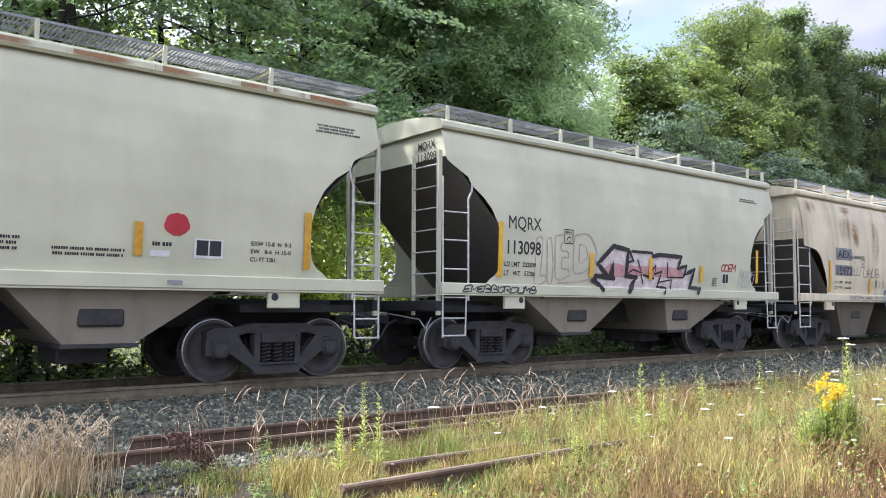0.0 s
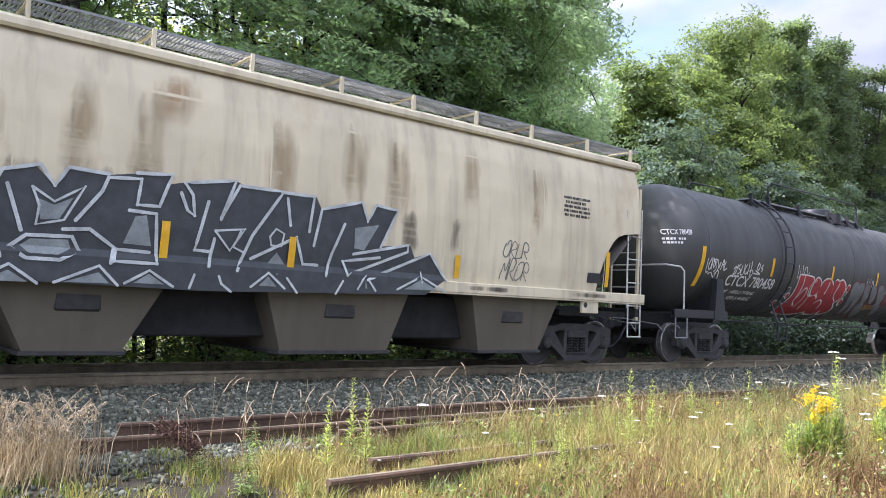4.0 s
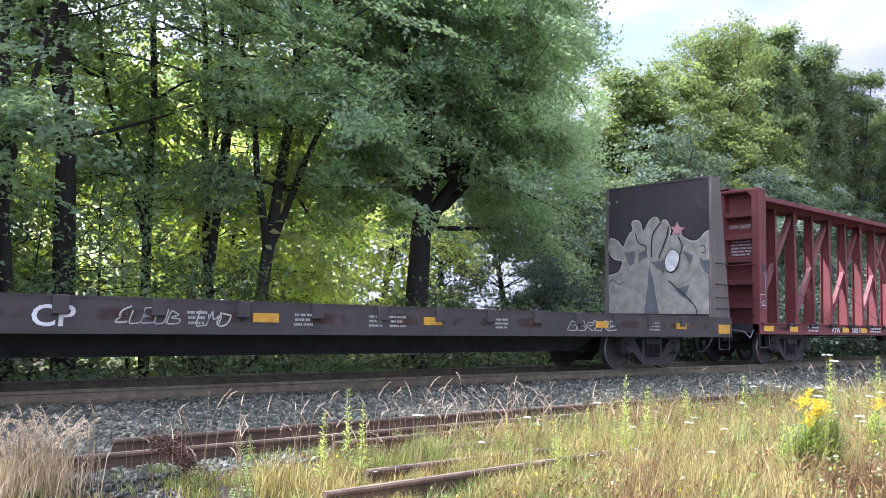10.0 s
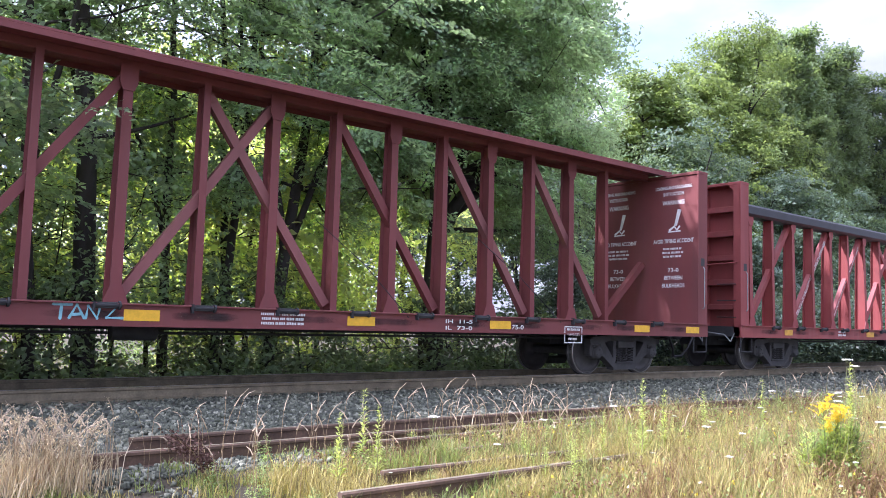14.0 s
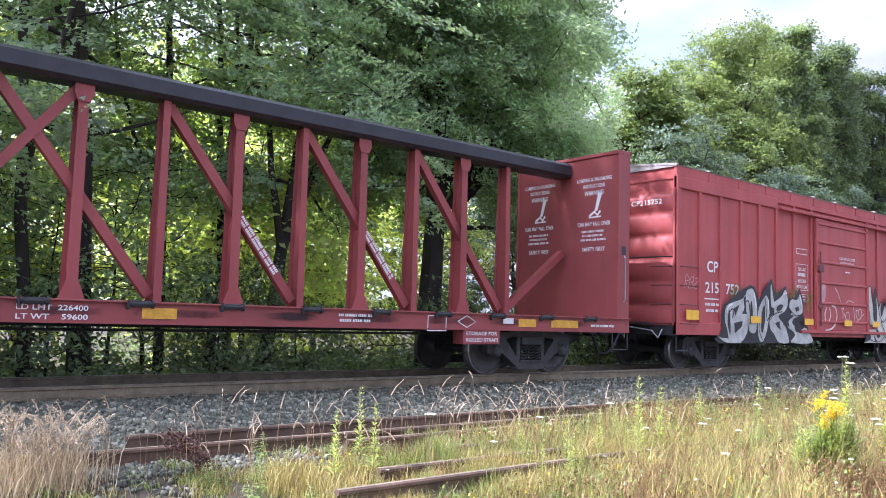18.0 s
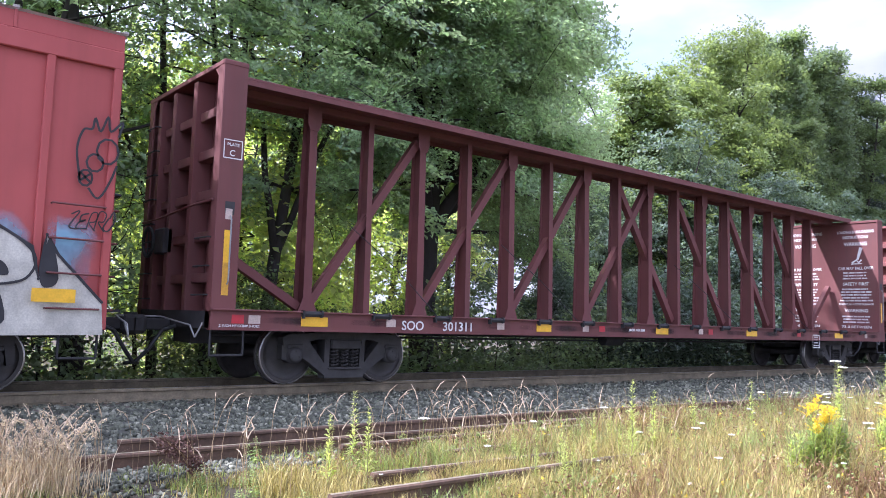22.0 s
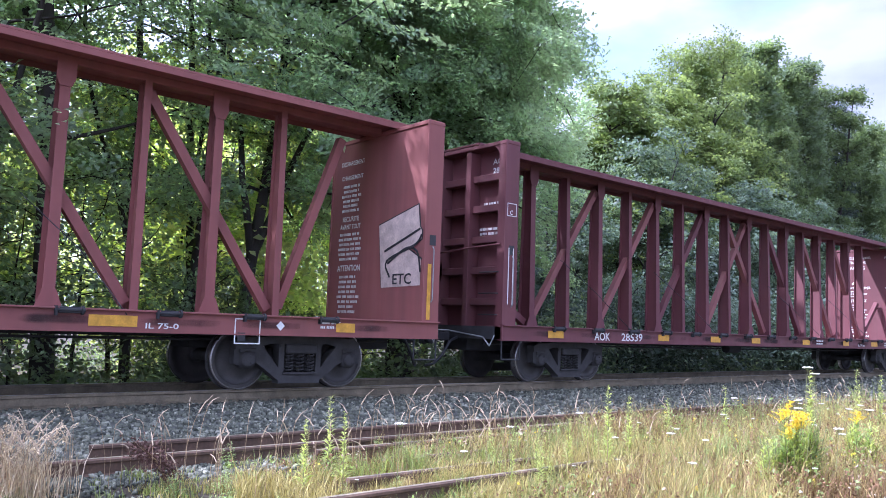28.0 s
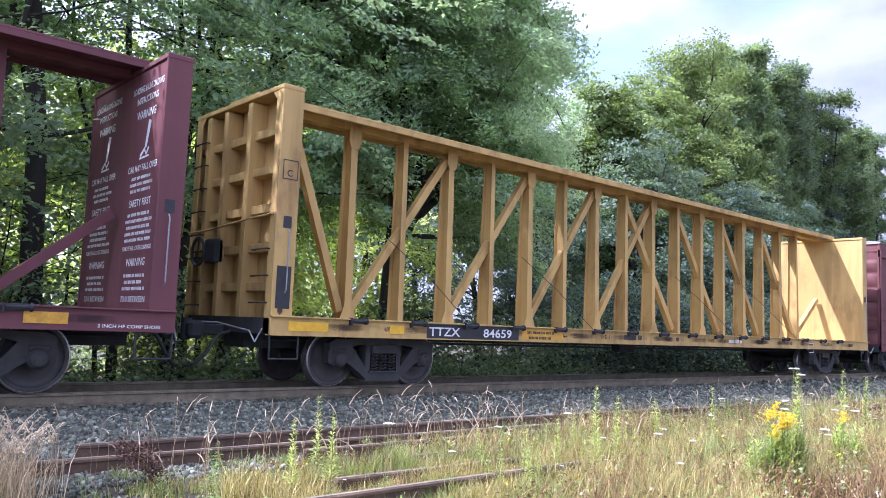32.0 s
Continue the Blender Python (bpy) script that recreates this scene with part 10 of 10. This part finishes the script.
def grow_field():
    rng = np.random.default_rng(17)

    def scatter(n, x0, x1, y0, y1, clump, seed):
        """Uneven cover: blades stand in tufts, thicker in patches."""
        m = n // 22
        x, y = rng.uniform(x0, x1, m), rng.uniform(y0, y1, m)
        k = np.array([noise.noise(Vector((a * clump, b * clump, seed))) for a, b in zip(x, y)])
        keep = rng.uniform(-0.45, 0.35, m) < k
        x, y, k = x[keep], y[keep], k[keep]
        per = rng.integers(8, 44, len(x))
        tall = np.repeat(rng.uniform(0.5, 1.25, len(x)) * (1 + 0.5 * k), per)
        wide = np.repeat(rng.uniform(0.03, 0.10, len(x)), per)
        return np.repeat(x, per) + rng.normal(size=len(tall)) * wide, np.repeat(y, per) + rng.normal(size=len(tall)) * wide, tall

    jobs = [("dry_grass", M_STRAW, "dry straw-coloured grass on the waste ground", [(52000, 2.6, 13, 2.2, 6.6, 0.9, 1.0, 0.37, 0.0065), (16000, 13, 34, 1.5, 6.8, 0.5, 2.0, 0.50, 0.011), (5000, 1.2, 8, 5.2, 7.2, 1.0, 3.0, 0.30, 0.008), (4200, 3.0, 4.0, 5.3, 6.2, 1.6, 4.0, 0.62, 0.006), (14000, 3.3, 9.6, 4.70, 5.13, 1.5, 21.0, 0.42, 0.006), (8000, 4.0, 8.0, 5.32, 5.70, 1.5, 23.0, 0.38, 0.006), (20000, 5.2, 14, 3.0, 6.5, 0.9, 31.0, 0.50, 0.0055)]),
            ("brown_stalks", M_BROWN, "thin brown dead stalks standing in the grass", [(30000, 3.3, 13, 2.2, 6.4, 0.9, 9.0, 0.38, 0.006), (14000, 13, 30, 2.0, 6.6, 0.6, 10.0, 0.48, 0.008), (26000, 4.0, 14, 2.6, 6.6, 1.3, 33.0, 0.50, 0.0048)]),
            ("green_grass", M_GREEN, "green grass blades among the straw", [(9000, 3.0, 13, 2.2, 6.9, 0.9, 5.0, 0.40, 0.008), (9000, 13, 34, 2.0, 7.2, 0.4, 6.0, 0.5, 0.010), (20000, 4.0, 14, 3.8, 6.6, 0.9, 12.0, 0.42, 0.009), (9000, 1.0, 9, 5.2, 7.2, 1.2, 7.0, 0.26, 0.008), (6000, 3.6, 9.6, 4.7, 5.12, 1.4, 25.0, 0.30, 0.007), (4000, 4.2, 8.5, 5.8, 6.3, 1.4, 27.0, 0.34, 0.007), (12000, 5.4, 14, 3.2, 6.7, 0.8, 35.0, 0.46, 0.007)])]
    for name, material, label, rows in jobs:
        X, Y, H, W = [], [], [], []
        for n, x0, x1, y0, y1, clump, seed, h, w in rows:
            x, y, tall = scatter(n, x0, x1, y0, y1, clump, seed)
            X.append(x)
            Y.append(y)
            low = np.clip((x - 1.0) / 6.0, 0.5, 1.0)
            # trodden short along the two nearer rails
            worn = 1 - 0.18 * np.clip((7.6 - x) / 1.5, 0, 1) * np.clip((y - 4.0) / 0.5, 0, 1) * np.clip((6.2 - y) / 0.4, 0, 1)
            H.append(h * rng.uniform(0.55, 1.15, len(x)) * low * tall * worn)
            W.append(w * rng.uniform(0.7, 1.4, len(x)))
        X, Y, H, W = (np.concatenate(q) for q in (X, Y, H, W))
        blades(name, X, Y, field_height(X, Y) - 0.02, H, W, np.full(len(X), 0.46), material, label, rng)
    # bleached tuft at the edge of the stones
    n = 800
    cx = np.concatenate([rng.normal(1.50, 0.20, n), rng.normal(1.0, 0.25, n // 2)])
    cy = np.concatenate([rng.normal(6.85, 0.16, n), rng.normal(6.75, 0.2, n // 2)])
    blades("bleached_grass", cx, cy, field_height(cx, cy) - 0.02, 0.50 * rng.uniform(0.5, 1.15, len(cx)), 0.006 * rng.uniform(0.7, 1.4, len(cx)), np.full(len(cx), 0.6), M_STRAW_PINK, "bleached pinkish tuft of dry grass", rng)


grow_field()


def seed_specks():
    """Countless small dry flower and seed clusters among the blades."""
    rng = np.random.default_rng(29)
    for name, material, n, label in (("dry_seed_clusters", M_SEED, 2600, "small pale dry seed clusters in the grass"), ("brown_seed_clusters", M_RUSTSEED, 19000, "small brown dead flower clusters in the grass"),
                                     ("small_leaves", M_HERB, 2800, "small green weed leaves among the grass"), ("small_yellow_flowers", M_GOLD, 800, "small yellow flowers in the grass"), ("small_white_flowers", M_PETAL, 150, "small white flowers in the grass")):
        x = rng.uniform(3.2, 17, n)
        y = rng.uniform(2.3, 6.7, n)
        k = np.array([noise.noise(Vector((a * 1.1, b * 1.1, len(name)))) for a, b in zip(x, y)])
        keep = rng.uniform(-0.4, 0.3, n) < k
        keep &= ~((x < 7.5) & (y > 4.8) & (y < 6.1))
        x, y = x[keep], y[keep]
        z = field_height(x, y) + rng.uniform(0.08, 0.46, len(x)) * np.clip((x - 2.0) / 6.0, 0.5, 1.0)
        # each cluster is a few specks together
        C = np.repeat(np.stack([x, y, z], 1), 3, 0) + rng.normal(size=(3 * len(x), 3)) * 0.012
        size = 0.036 if material is M_HERB else 0.022
        me = leaf_mesh(name, C, rng.normal(size=C.shape) + np.array([0, 0, 0.5]), size * rng.uniform(0.6, 1.4, len(C)), rng, material, 0.6, 0.15)
        tagged(new(name, me), label, "grass", kind="stuff")


M_RUSTSEED = mat("rusty_seed_head", (0.20, 0.10, 0.05), 0.85, 0, 0.3, 20)
seed_specks()


def seed_stalks():
    """Tall nodding grass stalks with feathery heads."""
    r = random.Random(23)
    s, heads, feathers = Shape(), Shape(), []
    for k in range(400):
        if k >= 250:
            x, y = r.gauss(1.42, 0.27), r.gauss(6.85, 0.2)
            h = r.uniform(0.36, 0.62)
        elif k < 110:
            x, y = r.uniform(2.2, 7.5), r.uniform(5.7, 7.2)
            h = r.uniform(0.4, 0.72)
        else:
            x = r.uniform(5, 24)
            y = r.uniform(4.6, 7.0)
            h = r.uniform(0.45, 0.85)
        z = ground_z(x, y)
        a = r.uniform(0, 6.28)
        c = r.uniform(0.02, 0.22)
        pts = [Vector((x + math.cos(a) * c * h * t ** 2.5, y + math.sin(a) * c * h * t ** 2.5, z + h * t)) for t in (0, 0.4, 0.75, 0.9)]
        dx, dy = math.cos(a), math.sin(a)
        droop = r.uniform(-0.6, 0.35)
        hl = r.uniform(0.07, 0.14)
        head = [pts[-1], pts[-1] + Vector((dx * 0.4 * hl, dy * 0.4 * hl, 0.5 * hl * (1 - droop))), pts[-1] + Vector((dx * hl, dy * hl, hl * (0.8 - 1.2 * droop)))]
        branch_tube(s, pts, 0.0026, 0.0016, 4)
        if k >= 250:
            for _ in range(16):
                u = r.random()
                q = head[0].lerp(head[2], u) + Vector((r.gauss(0, 1), r.gauss(0, 1), r.gauss(0, 1))) * 0.014 * (1 - 0.5 * u)
                feathers.append(tuple(q))
        branch_tube(heads, head, 0.0065, 0.002, 5)
    tagged(part("grass_stalks", s, M_DRYSTEM), "tall dry grass stalks above the field", "grass", kind="stuff")
    tagged(part("seed_heads", heads, M_SEED), "pale feathery seed heads on grass stalks", "grass", kind="stuff")
    C = np.array(feathers)
    rng = np.random.default_rng(24)
    me = leaf_mesh("seed_plumes", C, rng.normal(size=C.shape), 0.020 * rng.uniform(0.6, 1.4, len(C)), rng, M_STRAW_PINK, 0.35, 0.1)
    tagged(new("seed_plumes", me), "feathery bleached plumes of the grass tuft", "grass", kind="stuff")


seed_stalks()


def stem_leaves(rng, z0, z1, n, length, material, parent, up=0.5, ring=0.02):
    t = rng.uniform(0, 1, n)
    a = rng.uniform(0, 2 * math.pi, n)
    L = length * (1.15 - 0.75 * t) * rng.uniform(0.7, 1.2, n)
    C = np.stack([np.cos(a) * L * 0.5, np.sin(a) * L * 0.5, z0 + (z1 - z0) * t + up * L * 0.4], 1)
    # long narrow leaves that stand out from the stem
    d = np.stack([np.cos(a), np.sin(a), np.full(n, up)], 1)
    d /= np.linalg.norm(d, axis=1, keepdims=True)
    side = np.cross(d, np.array([0, 0, 1.0]))
    w = (L * 0.115)[:, None]
    base, tip = C - d * (L * 0.5)[:, None], C + d * (L * 0.5)[:, None] - np.array([0, 0, 1.0]) * (0.25 * L)[:, None]
    co = np.stack([base, C + side * w, tip, C - side * w], 1).reshape(-1, 3)
    s = Shape().add(co, [(4 * k, 4 * k + 1, 4 * k + 2, 4 * k + 3) for k in range(n)])
    return part("leaves", s, material, parent)


def horseweed(seed, h):
    rng = np.random.default_rng(seed)
    root = new("tall_weed")
    tagged(root, "upright green weed with narrow leaves up its stem", "weed", "green weed spikes in the grass")
    st = Shape()
    branch_tube(st, [(0, 0, -0.03), (0.01, 0.0, h * 0.5), (0.0, 0.01, h)], 0.006, 0.003, 6)
    part("stem", st, M_STEM, root)
    stem_leaves(rng, 0.12 * h, h * 1.0, 170, 0.12, M_WEED, root, 0.7)
    return root


def goldenrod(seed, h, stems=9, wide=0.22, blooms=4):
    rng = np.random.default_rng(seed)
    root = new("goldenrod")
    tagged(root, "goldenrod plant with bright yellow plumes over green leaves", "flower", "goldenrod in the grass")
    for k in range(stems):
        a = rng.uniform(0, 6.28)
        rr = wide * math.sqrt(rng.uniform(0, 1)) * (0.62 if k < blooms else 1.0)
        hh = h * (rng.uniform(0.84, 0.99) if k < blooms else rng.uniform(0.6, 0.92))
        bx, by = rr * math.cos(a), rr * math.sin(a)
        st = Shape()
        branch_tube(st, [(bx * 0.4, by * 0.4, -0.03), (bx * 0.8, by * 0.8, hh * 0.5), (bx * 1.1, by * 1.1, hh)], 0.006, 0.003, 5)
        stem = part("stem", st, M_STEM, root)
        lv = stem_leaves(rng, 0.05 * hh, hh * 0.97, 110, 0.16, M_WEED if k % 3 else M_HERB, stem, 0.9)
        lv.matrix_basis = pose(bx * 0.8, by * 0.8, 0)
        # arching sprays of tiny flowers
        if k >= blooms:
            continue
        C = []
        tall, tip = rng.uniform(0.08, 0.20), rng.normal(size=2) * 0.05
        for j in range(15):
            b = j * 2.4 + rng.uniform(-0.5, 0.5)
            ln = (0.02 + 0.085 * (1 - j / 15)) * rng.uniform(0.4, 1.4)
            z0 = hh - 0.10 + tall * j / 15
            for q in range(44):
                t = q / 43
                C.append((bx * 1.1 + tip[0] * j / 15 + math.cos(b) * ln * t, by * 1.1 + tip[1] * j / 15 + math.sin(b) * ln * t, z0 + ln * (1.0 * t - 0.45 * t * t)))
        C = np.array(C) + rng.normal(size=(len(C), 3)) * 0.004
        me = leaf_mesh("plume", C, rng.normal(size=(len(C), 3)) + np.array([0, 0, 0.6]), np.full(len(C), 0.0105), rng, M_GOLD, 0.9, 0.1)
        part("plume", me, M_GOLD, stem, "arching yellow flower plume")
    return root


def wild_carrot(seed, h, r=0.045):
    rng = np.random.default_rng(seed)
    root = new("wild_carrot")
    tagged(root, "wild carrot with a flat white flower head", "flower", "white flowers in the grass")
    st = Shape()
    lx, ly = rng.uniform(-0.06, 0.06), rng.uniform(-0.06, 0.06)
    branch_tube(st, [(0, 0, -0.03), (lx * 0.4, ly * 0.4, h * 0.6), (lx, ly, h)], 0.004, 0.0025, 5)
    for k in range(10):
        a = 2 * math.pi * k / 10
        st.rod((lx, ly, h - 0.03), (lx + 0.7 * r * math.cos(a), ly + 0.7 * r * math.sin(a), h + 0.005), 0.0012, 4)
    part("stem", st, M_STEM, root)
    n = 110
    a, rr = rng.uniform(0, 6.28, n), r * np.sqrt(rng.uniform(0, 1, n))
    C = np.stack([lx + rr * np.cos(a), ly + rr * np.sin(a), h + 0.012 - 2.5 * rr ** 2 + rng.normal(size=n) * 0.002], 1)
    part("flower_head", leaf_mesh("flower_head", C, rng.normal(size=(n, 3)) * 0.35 + np.array([0, 0, 1.0]), np.full(n, 0.017), rng, M_PETAL, 0.9, 0.05), M_PETAL, root, "flat lacy white flower head")
    stem_leaves(rng, 0.05 * h, 0.6 * h, 14, 0.08, M_HERB, root, 0.6)
    return root


def herb_patch(seed):
    rng = np.random.default_rng(seed)
    root = new("leafy_weed")
    tagged(root, "low leafy green weed", "weed", "leafy weeds among the rails")
    for k in range(5):
        st = Shape()
        a = rng.uniform(0, 6.28)
        h = rng.uniform(0.12, 0.3)
        x, y = 0.1 * math.cos(a), 0.1 * math.sin(a)
        branch_tube(st, [(0, 0, -0.02), (x, y, h)], 0.004, 0.002, 4)
        stem = part("stem", st, M_STEM, root)
        lv = stem_leaves(rng, 0.02, h, 34, 0.09, M_HERB, stem, 0.25)
        lv.matrix_basis = pose(x * 0.6, y * 0.6, 0)
    return root


def dock(seed, h):
    rng = np.random.default_rng(seed)
    root = new("dead_dock")
    tagged(root, "dead brown dock stalks with dark seed clusters", "weed")
    for k in range(8):
        a = rng.uniform(0, 6.28)
        x, y = 0.30 * math.cos(a), 0.30 * math.sin(a)
        st = Shape()
        branch_tube(st, [(0, 0, -0.02), (x * 0.5, y * 0.5, h * 0.6), (x, y, h * rng.uniform(0.7, 1))], 0.004, 0.002, 4)
        stem = part("stem", st, M_DRYSTEM, root)
        C = np.array([(x * t + rng.normal() * 0.03, y * t + rng.normal() * 0.03, h * (0.30 + 0.55 * t) + rng.normal() * 0.03) for t in rng.uniform(0, 1, 110)])
        tagged(part("seed_cluster", leaf_mesh("seed_cluster", C, rng.normal(size=(110, 3)), np.full(110, 0.022), rng, M_DARKSEED, 0.7, 0.1), M_DARKSEED, stem), kind="stuff")
    return root


def plant_weeds():
    def at(ob, x, y, rot=0.0, k=1.0):
        ob.matrix_basis = pose(x, y, ground_z(x, y), 0, 0, rot) @ Matrix.Scale(k, 4)

    def rows(kinds, spots):
        used = set()
        for i, x, y, rot, k in spots:
            ob = kinds[i]
            m = pose(x, y, ground_z(x, y), 0, 0, rot) @ Matrix.Scale(k, 4)
            if i in used:
                copy_thing(ob, m)
            else:
                used.add(i)
                ob.matrix_basis = m

    r = random.Random(31)
    rows([goldenrod(61, 0.92, 30, 0.26, 6), goldenrod(62, 0.74, 14, 0.18, 1)], [(0, 7.5, 3.5, 0, 0.95), (1, 7.28, 3.56, 90, 0.95), (1, 9.2, 3.55, 200, 1.1)])
    rows([horseweed(71, 0.92), horseweed(72, 0.78)], [(0, 6.87, 5.2, 0, 1.08), (1, 7.24, 5.2, 40, 1.12), (1, 6.35, 5.3, 90, 0.75), (0, 6.6, 5.0, 200, 0.72), (1, 4.0, 5.9, 10, 0.8), (1, 3.6, 5.9, 50, 0.75), (0, 4.3, 6.6, 80, 0.75), (1, 11.2, 5.0, 20, 1.25),
                                                      (0, 13.3, 5.2, 60, 1.1), (1, 12.6, 4.6, 100, 1.2), (0, 9.6, 5.4, 210, 0.9), (1, 8.9, 5.8, 310, 0.8)] + [(k % 2, r.uniform(5.2, 8.4), r.uniform(4.9, 6.0), r.uniform(0, 360), r.uniform(0.4, 0.62)) for k in range(16)])
    spots = [(0, 4.06, 5.2, 0, 0.92), (1, 4.79, 5.2, 0, 0.58), (1, 3.9, 5.5, 80, 0.5), (0, 11.43, 5.2, 20, 1.55), (0, 11.8, 5.2, 140, 1.4), (1, 11.6, 5.4, 190, 1.5), (1, 12.3, 5.3, 20, 1.3)]
    for k in range(64):
        x = r.uniform(5.5, 17)
        spots.append((k % 2, x, r.uniform(3.0, 6.2), r.uniform(0, 360), r.uniform(0.5, 1.05)))
    rows([wild_carrot(81, 0.78, 0.05), wild_carrot(82, 0.72, 0.06)], spots)
    spots = [(k % 2, r.uniform(2.6, 9), r.uniform(5.3, 7.2), r.uniform(0, 360), r.uniform(0.7, 1.3)) for k in range(46)]
    spots += [(k % 2, r.uniform(8, 16), r.uniform(3.2, 6.5), r.uniform(0, 360), r.uniform(0.9, 1.7)) for k in range(40)]
    rows([herb_patch(91), herb_patch(92)], spots)
    d = dock(95, 0.34)
    at(d, 2.78, 6.62, 0, 1.35)


plant_weeds()


# ---- motion ----
def run_at(t):
    """Distance run at t seconds, on a smooth curve through RUN."""
    i = max(0, min(31, int(t)))
    u = t - i
    p0, p1 = RUN[i], RUN[i + 1]
    m0 = (RUN[i + 1] - RUN[i - 1]) / 2 if i > 0 else p1 - p0
    m1 = (RUN[i + 2] - RUN[i]) / 2 if i < 31 else p1 - p0
    return (2 * u ** 3 - 3 * u ** 2 + 1) * p0 + (u ** 3 - 2 * u ** 2 + u) * m0 + (3 * u ** 2 - 2 * u ** 3) * p1 + (u ** 3 - u ** 2) * m1


def motions():
    for ob, x0 in CARS:
        walk(ob, [(0.5 * k, pose(x0 - run_at(0.5 * k), TRACK_Y, 0)) for k in range(65)])
    times = [k / 15 for k in range(481)]
    for ob, x, r in WHEELSETS:
        walk(ob, [(t, pose(x, 0, r, 0, -math.degrees(run_at(t) / r), 0)) for t in times])


motions()
